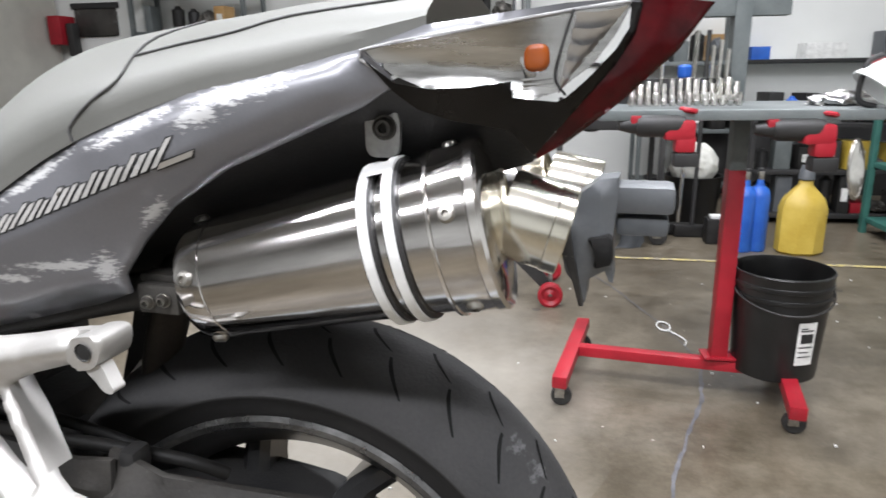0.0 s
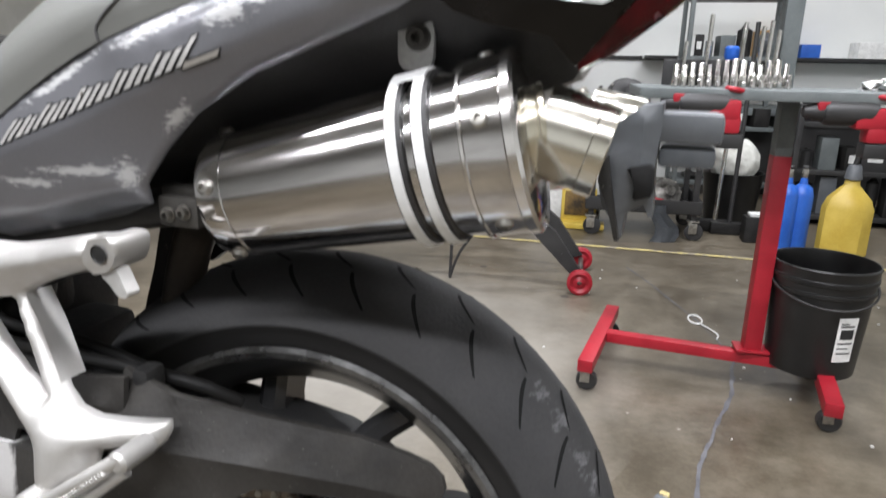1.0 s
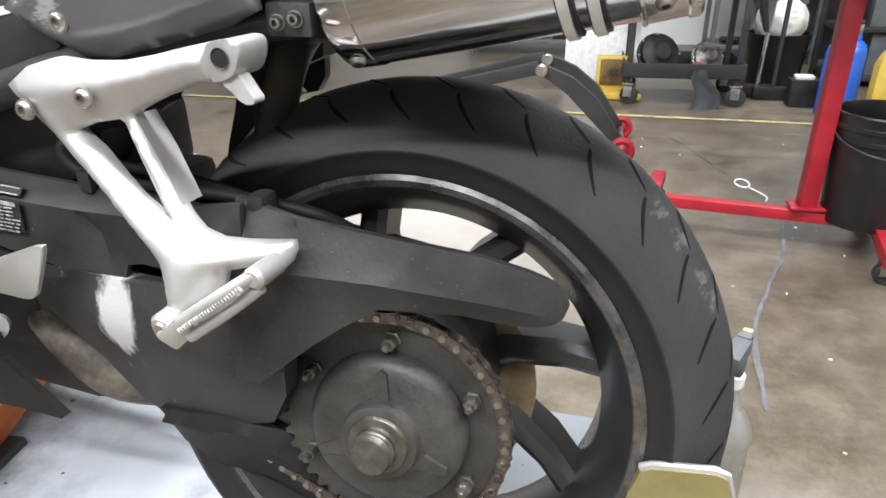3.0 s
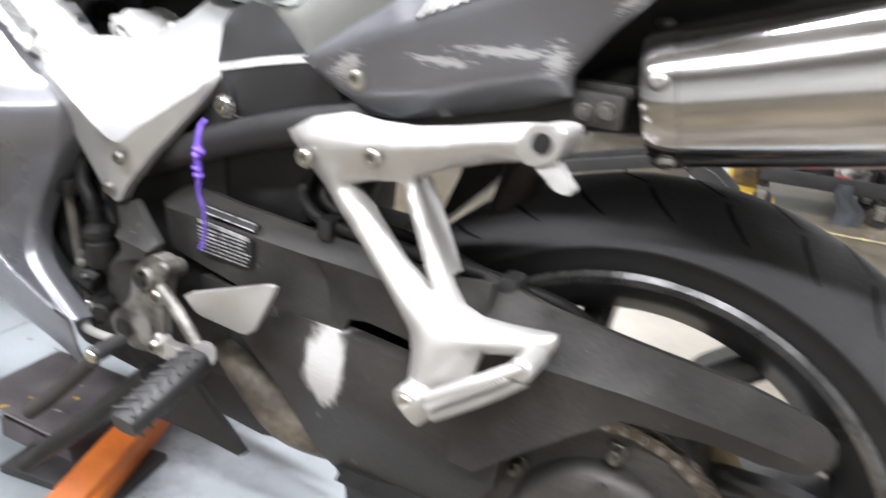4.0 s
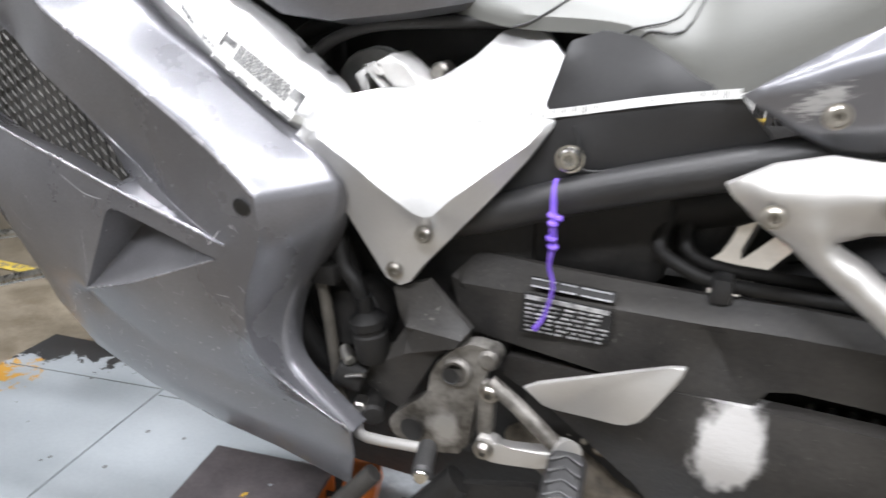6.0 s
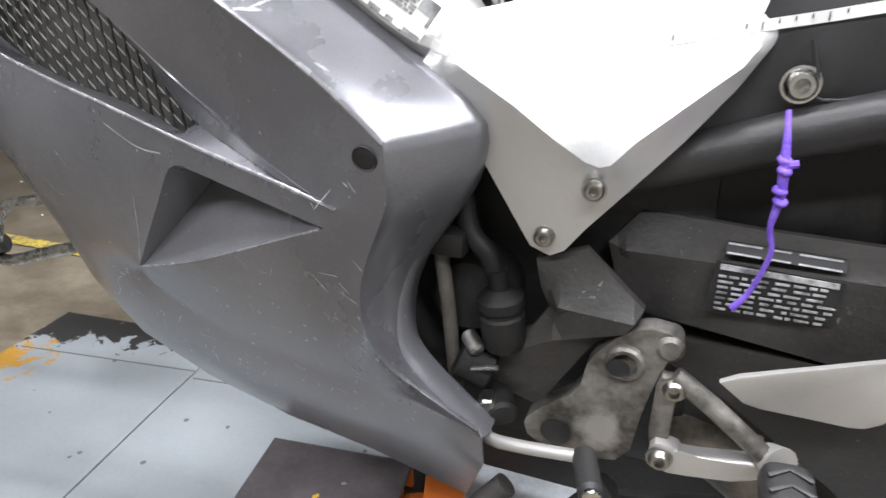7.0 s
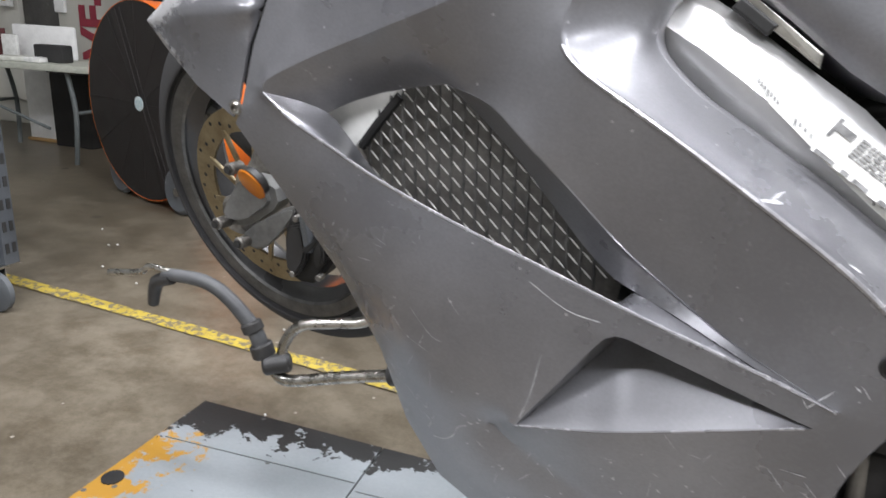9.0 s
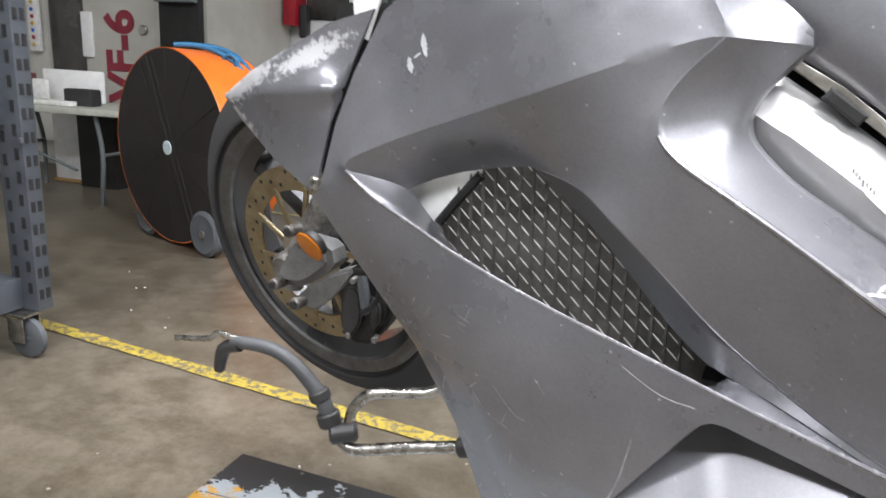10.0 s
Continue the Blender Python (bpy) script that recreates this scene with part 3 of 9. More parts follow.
x0, x1, y0, y1, zc = (ROOM[k] for k in ("x0", "x1", "y0", "y1", "z"))
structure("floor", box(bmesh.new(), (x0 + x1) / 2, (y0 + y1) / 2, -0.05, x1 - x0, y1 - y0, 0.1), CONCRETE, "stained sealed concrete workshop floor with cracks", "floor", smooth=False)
structure("ceiling", box(bmesh.new(), (x0 + x1) / 2, (y0 + y1) / 2, zc + 0.05, x1 - x0 + 0.4, y1 - y0 + 0.4, 0.1), CEIL, "pale workshop ceiling", "ceiling", smooth=False)
structure("wall_north", box(bmesh.new(), (x0 + x1) / 2, y1 + 0.1, zc / 2, x1 - x0 + 0.4, 0.2, zc), PLASTER, "white painted workshop wall", "wall", smooth=False)
structure("wall_south", box(bmesh.new(), (x0 + x1) / 2, y0 - 0.1, zc / 2, x1 - x0 + 0.4, 0.2, zc), PLASTER, "white painted workshop wall", "wall", smooth=False)
structure("wall_west", box(bmesh.new(), x0 - 0.1, (y0 + y1) / 2, zc / 2, 0.2, y1 - y0, zc), PLASTER, "white painted workshop wall", "wall", smooth=False)
structure("wall_east", box(bmesh.new(), x1 + 0.1, (y0 + y1) / 2, zc / 2, 0.2, y1 - y0, zc), PLASTER, "white painted workshop wall", "wall", smooth=False)
structure("trim", box(bmesh.new(), (x0 + x1) / 2, y1 - 0.01, 0.99, x1 - x0, 0.02, 0.03), INK_SHADE, "black dado rail on the white wall", "trim", smooth=False)


def floor_line(name, a, b, wide, mat, label):
    A, B = Vector(a), Vector(b)
    d = (B - A).normalized()
    s = Vector((-d.y, d.x)) * wide / 2
    bm = bmesh.new()
    n = 24
    rows = []
    for k in range(n + 1):
        p = A.lerp(B, k / n)
        j = 1 + 0.08 * math.sin(k * 2.7) + 0.05 * math.sin(k * 5.1)
        rows.append([bm.verts.new((p.x + s.x * q * j, p.y + s.y * q * j, 0.004)) for q in (1, -1)])
    for p, q in zip(rows, rows[1:]):
        bm.faces.new((p[0], p[1], q[1], q[0]))
    structure(name, bm, mat, label, "floor marking", smooth=False)


floor_line("floor_marking", (-3.6, 1.938), (-1.1, 1.627), 0.05, FLOORYELLOW, "worn yellow safety line on the concrete")
floor_line("floor_marking", (-3.2, 3.78), (2.6, 3.56), 0.035, FADEDYELLOW, "faded yellow safety line on the concrete")
crack = bmesh.new()
rng = random.Random(11)
def crack_line(pts, w):
    line = smooth_line([(*p, 0.003) for p in pts], 8)
    rows = []
    for i, p in enumerate(line):
        d = (line[min(i + 1, len(line) - 1)] - line[max(0, i - 1)]).normalized()
        s = Vector((-d.y, d.x, 0)) * w * rng.uniform(0.5, 1.2)
        o = Vector((rng.uniform(-1, 1), rng.uniform(-1, 1), 0)) * w * 0.5
        rows.append([crack.verts.new(p + o + s), crack.verts.new(p + o - s)])
    for a, b in zip(rows, rows[1:]):
        crack.faces.new((a[0], a[1], b[1], b[0]))
crack_line([(0.75, 2.45), (0.69, 2.29), (0.65, 2.1), (0.55, 1.82), (0.49, 1.62), (0.46, 1.35)], 0.006)
crack_line([(0.7, 2.4), (0.64, 2.67), (0.58, 2.85), (0.5, 3.1), (0.42, 3.3)], 0.003)
structure("floor_crack", crack, surface("crack_filler", (0.1, 0.1, 0.11), (0.15, 0.15, 0.16), 20, (0.5, 0.7)), "dark filled crack in the concrete", "crack", smooth=False)
chips = bmesh.new()
for k in range(46):
    px_, py_ = (rng.uniform(-0.3, 1.6), rng.uniform(1.5, 3.4)) if k < 36 else (rng.uniform(-3.2, -1.2), rng.uniform(1.4, 2.8))
    box(chips, px_, py_, 0.003, rng.uniform(0.003, 0.008), rng.uniform(0.003, 0.008), 0.004, 0, None)
tagged(part("floor_chips", chips, LABEL, None, "small pale scraps on the floor", smooth=False), category="debris", kind="stuff")
bm = bmesh.new()
lathe(bm, [(0.03 + 0.0035 * math.cos(a), 0.004 + 0.0035 * math.sin(a)) for a in (radians(30 * k) for k in range(13))], 24, Matrix.Translation((0.635, 2.68, 0)) @ Matrix.Diagonal((0.8, 1.5, 1, 1)))
tagged(part("cable_tie", tube(bm, [Vector((0.65, 2.63, 0.006)), Vector((0.69, 2.55, 0.005)), Vector((0.68, 2.5, 0.005))], 0.003, 6), LABEL, None, "white cable tie lying on the floor"), category="cable tie")

for tx, ty in TUBES:
    fx = thing("ceiling_light", "white twin tube fluorescent ceiling light", "light", pose(tx, ty, zc - 0.4), "ceiling lights")
    part("housing", boxes((0, 0, 0.06, 1.3, 0.2, 0.06, 0.01)), PLASTER, fx)
    for rx_ in (-0.5, 0.5):
        part("rod", cyl(bmesh.new(), (rx_, 0, 0.08), (rx_, 0, 0.4), 0.006), BOLT, fx)

# lift table
LIFT = 0.112
lift = thing("motorcycle_lift", "blue grey painted steel motorcycle lift with worn black and yellow edges", "lift", pose(0, 0, 0))
def plan(pts, z, thick, bevel=0.002):
    bm = bmesh.new()
    t = [bm.verts.new((x, y, z)) for x, y in pts]
    b = [bm.verts.new((x, y, z - thick)) for x, y in pts]
    bm.faces.new(t)
    bm.faces.new(b[::-1])
    for i in range(len(t)):
        bm.faces.new((t[i], b[i], b[(i + 1) % len(t)], t[(i + 1) % len(t)]))
    if bevel:
        bmesh.ops.bevel(bm, geom=[e for e in bm.edges if all(v in t for v in e.verts)], offset=bevel, segments=1, affect="EDGES")
    return bm
BLACKENDS = [((x, y, LIFT), (0.42, r, 0.5), 0) for x, y, r in ((-1.66, 1.3, 0.2), (-1.48, 1.3, 0.15), (-1.3, 1.29, 0.14), (-1.12, 1.28, 0.11), (-0.95, 1.27, 0.1))]
DECKPAINT = rubbed(rubbed(LIFTPAINT, "yellow_flaked_lift_paint", [((-1.8, 1.02, LIFT), (0.32, 0.42, 0.5), 0), ((-1.8, 0.75, LIFT), (0.28, 0.5, 0.5), 0)], (0.34, 0.18, 0.025), 22, (0.71, 0.76), 0.95, 0.5),
                   "black_and_yellow_flaked_lift_paint", BLACKENDS, (0.02, 0.02, 0.02), 24, (0.7, 0.715), 0.95, 0.5)
# Light under the bike, put into the deck colour as a mottled patch.
DECKPAINT = rubbed(DECKPAINT, "deck_paint_brightened", [((-0.5, 0.92, LIFT), (0.34, 0.5, 0.5), 0)], (0.66, 0.7, 0.74), 9, (0.42, 0.72), 0.7, 0.35)
DECKPAINT = speckled(speckled(DECKPAINT, "deck_paint_with_drips", (0.07, 0.075, 0.08), 9, 0.1), "deck_paint_with_drips_and_specks", (0.09, 0.09, 0.09), 26, 0.12)
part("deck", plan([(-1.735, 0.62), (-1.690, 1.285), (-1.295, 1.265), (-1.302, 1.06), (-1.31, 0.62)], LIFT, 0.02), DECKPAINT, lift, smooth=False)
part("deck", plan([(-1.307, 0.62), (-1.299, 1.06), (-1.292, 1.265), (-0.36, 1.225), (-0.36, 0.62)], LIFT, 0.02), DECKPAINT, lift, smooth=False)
part("deck_seam", boxes((-1.49, 1.15, LIFT + 0.0004, 0.38, 0.0022, 0.0012, 0)), GREYSTEEL, lift, smooth=False)
part("deck_seam", boxes((-0.85, 1.13, LIFT + 0.0004, 0.88, 0.0022, 0.0012, 0)), GREYSTEEL, lift, smooth=False)
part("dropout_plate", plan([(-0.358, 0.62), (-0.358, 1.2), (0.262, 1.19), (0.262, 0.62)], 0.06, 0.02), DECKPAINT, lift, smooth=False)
part("side_rail", box(bmesh.new(), -0.735, 0.64, 0.028, 1.98, 0.03, 0.055, 0.004), LIFTPAINT, lift)
part("side_rail", box(bmesh.new(), -0.735, 1.17, 0.028, 1.98, 0.03, 0.055, 0.004), LIFTPAINT, lift)
# Black disc on the deck for the shade in a tie-down hole.
part("tie_down_hole_shade", cyl(bmesh.new(), (-1.682, 1.02, LIFT - 0.01), (-1.682, 1.02, LIFT + 0.003), 0.018, 20), INK_SHADE, lift)
vise = thing("wheel_vise", "tan painted wheel vise plate with a bright edge", "vise", pose(0, 0, 0))
for y in (0.738, 0.965):
    bm = bmesh.new()
    out = rounded([(0.155, y, 0.062), (0.16, y, 0.372), (0.252, y - 0.01, 0.388), (0.26, y - 0.01, 0.062)], 0.12, 2)
    t = [bm.verts.new(p) for p in out]
    b = [bm.verts.new(p + Vector((0, 0.012, 0))) for p in out]
    bm.faces.new(t)
    bm.faces.new(b[::-1])
    for i in range(len(t)):
        bm.faces.new((t[i], b[i], b[(i + 1) % len(t)], t[(i + 1) % len(t)]))
    part("jaw", bm, TAN, vise)
    part("jaw_edge", tube(bmesh.new(), [p + Vector((0, 0.006, 0)) for p in out[3:-4]], 0.0045, 8, 1), CAST, vise)

# ---- the motorcycle ----
bike = thing("motorcycle", "dark grey sport touring motorcycle with scraped fairings standing on a lift", "motorcycle", pose(-0.062, 0.86, 0.388, 0, 0, -8))

# rear wheel: z of this part is the axle, towards the left side
AXIS = Vector((0.10, -0.985, 0.139)).normalized()
HUB = L3(0.0094, 0.0956, 0.0) - AXIS * 0.078
wheel_pose = along(HUB, HUB + AXIS)


def arc_angle(deg):
    """Turns an angle in the wheel's plane (0 back, 90 up) into the wheel's own x and y."""
    d = wheel_pose.to_3x3().inverted() @ Vector((math.cos(radians(deg)), 0, math.sin(radians(deg))))
    return math.atan2(d.y, d.x)


def crown(R, half, h, drop):
    return R - drop * abs(h / half) ** 2.2


def tyre_profile(R, half, bead, rim_half, drop):
    """Round crown to a hard shoulder edge, then a hollow sidewall down to the bead."""
    out = [(crown(R, half, half * k / 14, drop), half * k / 14) for k in range(-14, 15)]
    e = R - drop
    side = [(e - 0.002, half * 1.0), (e - 0.004, half * 0.985), (bead + (e - bead) * 0.5, rim_half + (half - rim_half) * 0.35), (bead + 0.006, rim_half + 0.003), (bead - 0.004, rim_half - 0.002), (bead - 0.012, rim_half - 0.016)]
    return [(r, -h) for r, h in side[::-1]] + out + side


def build_wheel(parent, R, half, bead, rim_half, spokes, first, sweep, m, hub_r=0.06, spoke_w=0.036, drop=0.06, ends=()):
    wheel = part("wheel_rim", lathe(bmesh.new(), [(bead - 0.012, -rim_half), (bead, -rim_half), (bead, -rim_half + 0.006), (bead - 0.012, -rim_half + 0.012), (bead - 0.03, -rim_half * 0.4),
                 (bead - 0.03, rim_half * 0.4), (bead - 0.012, rim_half - 0.012), (bead, rim_half - 0.006), (bead, rim_half), (bead - 0.004, rim_half + 0.002), (bead - 0.012, rim_half), (bead - 0.02, rim_half - 0.012),
                 (bead - 0.042, rim_half * 0.45), (bead - 0.042, -rim_half * 0.45), (bead - 0.02, -rim_half + 0.012), (bead - 0.012, -rim_half)], 96), RIMPAINT, parent, "dark painted alloy wheel with swept spokes", m=m)
    part("tyre", lathe(bmesh.new(), tyre_profile(R, half, bead, rim_half, drop), 144), RUBBER, wheel, "worn black road tyre")
    lip = lathe(bmesh.new(), [(bead - 0.0105, rim_half + 0.0015), (bead - 0.004, rim_half + 0.0035), (bead + 0.001, rim_half + 0.0015), (bead + 0.001, rim_half - 0.003)], 96)
    part("rim_edge", lip, RIMLIP, wheel, "bare metal rim edge")
    for k in range(len(ends) or spokes):
        a = ends[k][0] if ends else first + 2 * math.pi * k / spokes
        swing = ends[k][1] - a if ends else 0.0
        bm = bmesh.new()
        line = [(0.05, 0.0), (0.11, 0.05), (0.16, 0.1), (bead - 0.03, 0.16)]
        rows = []
        for i, (r, t) in enumerate(line):
            b = a + sweep * t + swing * (r - 0.05) / (bead - 0.08)
            c = Vector((math.cos(b), math.sin(b), 0))
            s = Vector((-c.y, c.x, 0))
            w = spoke_w * (1.15 - 0.25 * i / 3) / 2
            z = rim_half * (0.28 + 0.1 * i / 3)
            rows.append([bm.verts.new(c * r + s * x + Vector((0, 0, y))) for x, y in ((-w, -z), (w, -z), (w, z * 0.7), (w * 0.45, z), (-w * 0.45, z), (-w, z * 0.7))])
        for p, q in zip(rows, rows[1:]):
            for i in range(6):
                bm.faces.new((p[i], p[(i + 1) % 6], q[(i + 1) % 6], q[i]))
        bm.faces.new(rows[0])
        bm.faces.new(rows[-1][::-1])
        part("spoke", bm, RIMPAINT, wheel)
    part("hub", lathe(bmesh.new(), [(0, -0.05), (hub_r * 0.8, -0.05), (hub_r, -0.03), (hub_r, 0.03), (hub_r * 0.8, 0.05), (0, 0.05)], 40), RIMPAINT, wheel)
    return wheel


scrub_at = [arc_angle(d) for d in (31, 38, 44, 26)]
TREAD = rubbed(RUBBER, "scrubbed_tyre_rubber", [((0.302 * math.cos(a), 0.302 * math.sin(a), 0.034), (0.034, 0.034, 0.03), 0) for a in scrub_at], (0.17, 0.17, 0.175), 130, (0.6, 0.8), 0.7, 0.7, (1, 1, 0.4))
rear = build_wheel(bike, 0.323, 0.091, 0.238, 0.079, 8, arc_angle(58.5), 0.0, wheel_pose, spoke_w=0.034,
                   ends=[(arc_angle(p), arc_angle(p) + (arc_angle(p + 10) - arc_angle(p)) * q / 10) for p, q in ((o + 22, -22) for o in (148.5, 103.5, 58.5, 13.5, -31.5, -76.5, -121.5, -166.5))])
# black strips laid on the tread for the shade in its grooves, and the grey scrubbed streaks on it
def on_tread(ang, h, lift=0.0007):
    r = crown(0.323, 0.091, h, 0.06) + lift
    return Vector((r * math.cos(ang), r * math.sin(ang), h))
tyre = next(c for c in rear.children if c.name.startswith("tyre"))
tyre.data.materials[0] = TREAD
tyre.data.materials.append(SIDEWALL)
for f in tyre.data.polygons:
    f.material_index = 1 if math.hypot(f.center.x, f.center.y) < 0.2622 else 0
turn_way = -math.copysign(1, math.sin(arc_angle(90) - arc_angle(80)))
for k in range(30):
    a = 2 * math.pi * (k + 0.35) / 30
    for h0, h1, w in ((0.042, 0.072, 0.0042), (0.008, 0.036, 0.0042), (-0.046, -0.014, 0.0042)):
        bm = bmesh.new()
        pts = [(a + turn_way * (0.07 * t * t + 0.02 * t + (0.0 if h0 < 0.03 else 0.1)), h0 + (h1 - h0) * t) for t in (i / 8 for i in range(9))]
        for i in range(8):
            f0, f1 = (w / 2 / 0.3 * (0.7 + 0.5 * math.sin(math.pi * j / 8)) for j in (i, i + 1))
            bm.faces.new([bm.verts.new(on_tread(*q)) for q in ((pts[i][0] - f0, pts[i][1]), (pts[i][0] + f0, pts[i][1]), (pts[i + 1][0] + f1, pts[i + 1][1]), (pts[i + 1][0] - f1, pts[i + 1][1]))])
        part("groove_shade", bm, GROOVE, tyre, smooth=False)
part("brake_disc", lathe(bmesh.new(), [(0.085, 0.012), (0.128, 0.012), (0.128, 0.017), (0.085, 0.017), (0.085, 0.012)], 64), DISC, rear, "bronze coloured brake disc")

# hub carrier, sprocket and chain
AXLEEND = surface("dull_axle_steel", (0.1, 0.092, 0.078), (0.19, 0.178, 0.15), 40, (0.35, 0.5), 0.7, 0.2, 200)
carrier = part("sprocket_carrier", lathe(bmesh.new(), [(0, 0.10), (0.078, 0.10), (0.08, 0.108), (0.079, 0.126), (0.076, 0.133), (0.07, 0.1375), (0.055, 0.1405), (0.043, 0.141), (0.0395, 0.1425), (0.037, 0.151), (0.032, 0.153), (0, 0.153)], 64), HUBPALE, bike, "dull grey cast hub carrier", m=wheel_pose)
for k in range(3):
    a = arc_angle(-22 + 112 * k)
    bm = bmesh.new()
    m = Matrix.Rotation(a, 4, "Z")
    rib = [(0.035, -0.02, 0.1405), (0.043, -0.0095, 0.1405), (0.0665, -0.0055, 0.1375), (0.0705, 0, 0.1365), (0.0665, 0.0055, 0.1375), (0.043, 0.0095, 0.1405), (0.035, 0.02, 0.1405)]
    up_ = [bm.verts.new(m @ Vector((x * 0.99 + 0.0004, y * 0.86, z + 0.0045))) for x, y, z in rib]
    low_ = [bm.verts.new(m @ Vector((x, y, z - 0.004))) for x, y, z in rib]
    bm.faces.new(up_)
    for i in range(7):
        bm.faces.new((low_[i], low_[(i + 1) % 7], up_[(i + 1) % 7], up_[i]))
    part("rib", bm, HUBPALE, carrier)
for k in range(6):
    a = arc_angle(88 + 60 * k)
    bm = bmesh.new()
    lathe(bm, [(0, 0.116), (0.0092, 0.116), (0.0092, 0.121), (0.0074, 0.122), (0.0074, 0.131), (0.0062, 0.1325), (0.0042, 0.133), (0.0042, 0.139), (0.003, 0.1405), (0, 0.1405)], 6, Matrix.Translation((0.0915 * math.cos(a), 0.0915 * math.sin(a), 0)))
    part("nut", bm, AXLEEND, carrier)
axle = part("axle_nut", lathe(bmesh.new(), [(0, 0.14), (0.03, 0.14), (0.03, 0.153), (0.028, 0.156), (0.0215, 0.157), (0.0205, 0.16), (0.0195, 0.16), (0.02, 0.163), (0.0188, 0.165), (0.0198, 0.168), (0.0186, 0.17), (0.0175, 0.174), (0, 0.174)], 32), AXLEEND, carrier, "dull threaded axle end and nut")
bm = bmesh.new()
teeth = 43
ring = []
for k in range(teeth * 4):
    r = 0.112 + (0.0045 if k % 4 in (0, 1) else -0.0035)
    a = 2 * math.pi * k / (teeth * 4)
    ring.append([bm.verts.new((q * math.cos(a), q * math.sin(a), z)) for q, z in ((0.074, 0.112), (r, 0.112), (r, 0.118), (0.074, 0.118))])
for i in range(len(ring)):
    p, q = ring[i], ring[(i + 1) % len(ring)]
    for j in range(4):
        bm.faces.new((p[j], p[(j + 1) % 4], q[(j + 1) % 4], q[j]))
part("sprocket", bm, HUBMETAL, carrier, "toothed steel sprocket", smooth=False)


def chain_points():
    """The chain's loop in the wheel's plane: round the sprocket, forward along the swingarm and back."""
    front, r1, r2 = Vector((-0.47, 0.075)), 0.114, 0.038
    pts = []
    for k in range(25):
        a = radians(100 - 208 * k / 24)
        pts.append(Vector((r1 * math.cos(a), r1 * math.sin(a))))
    for k in range(9):
        a = radians(-108 - 150 * k / 8)
        pts.append(front + Vector((r2 * math.cos(a), r2 * math.sin(a))))
    return pts


loop = chain_points()
dist = [0.0]
for a, b in zip(loop, loop[1:] + loop[:1]):
    dist.append(dist[-1] + (b - a).length)
links = 2 * round(dist[-1] / 0.0159 / 2)
inv = wheel_pose.inverted()
plate_mesh = {}
for kind in (0, 1):
    bm = bmesh.new()
    z = 0.0075 if kind else 0.0055
    for s in (z, -z):
        out = [(p.x, p.y) for p in rounded([(-0.013, 0.0065, 0), (0, 0.0048, 0), (0.013, 0.0065, 0), (0.013, -0.0065, 0), (0, -0.0048, 0), (-0.013, -0.0065, 0)], 0.25, 1)]
        t = [bm.verts.new((x, y, s + 0.001)) for x, y in out]
        b = [bm.verts.new((x, y, s - 0.001)) for x, y in out]
        bm.faces.new(t)
        bm.faces.new(b[::-1])
        for i in range(len(t)):
            bm.faces.new((t[i], b[i], b[(i + 1) % len(t)], t[(i + 1) % len(t)]))
    plates = len(bm.faces)
    for x in (-0.008, 0.008):
        lathe(bm, [(0, -0.0105), (0.0034, -0.0105), (0.0034, 0.0105), (0, 0.0105)], 8, Matrix.Translation((x, 0, 0)))
    for f in list(bm.faces)[plates:]:
        f.material_index = 1
    bmesh.ops.recalc_face_normals(bm, faces=bm.faces[:])
    me = bpy.data.meshes.new("chain_link")
    bm.to_mesh(me)
    bm.free()
    me.materials.append(CHAIN)
    me.materials.append(BOLT)
    plate_mesh[kind] = me
chain = new("drive_chain")
chain.parent = bike
for k in range(links):
    s = dist[-1] * k / links
    i = max(j for j in range(len(loop)) if dist[j] <= s + 1e-9)
    a, b = loop[i], loop[(i + 1) % len(loop)]
    q = a.lerp(b, (s - dist[i]) / max(1e-6, dist[i + 1] - dist[i]))
    d = (b - a).normalized()
    # from bike side plane into the wheel's tilted plane
    X = (Vector((1, 0, 0)) - AXIS * AXIS.x).normalized()
    Z = AXIS.cross(X) * (1 if AXIS.cross(X).z > 0 else -1)
    c = HUB + AXIS * 0.115 + X * q.x + Z * q.y + Vector((0, 0.17 * max(0.0, -q.x - 0.06), 0))
    dx = (X * d.x + Z * d.y).normalized()
    dz = AXIS
    dy = dz.cross(dx)
    ob = new("chain_link", plate_mesh[k % 2])
    ob.parent = chain
    ob.matrix_basis = Matrix.Translation(c) @ Matrix((dx, dy, dz)).transposed().to_4x4()

# swingarm
arm = part("swingarm", slab(rounded([(-0.52, 0.12, 0.16), (-0.30, 0.14, 0.165), (-0.06, 0.13, 0.15), (0.07, 0.10, 0.11), (0.10, 0.09, 0.0), (0.06, 0.09, -0.06), (-0.06, 0.10, -0.06), (-0.17, 0.11, -0.02), (-0.25, 0.12, -0.04),
                                 (-0.33, 0.12, -0.052), (-0.42, 0.12, -0.03), (-0.47, 0.12, 0.02), (-0.52, 0.12, 0.06)], 0.25, 2), 0.13, 0.018, 4), BLACK, bike, "black cast swingarm")
RUBBEDCOVER = rubbed(DUSTY, "rubbed_black_cover", [((-0.268, -0.17, 0.093), (0.052, 0.2, 0.085), 12)], (0.52, 0.51, 0.5), 26, (0.44, 0.54), 0.5, 0.45, (1.6, 1, 0.7))
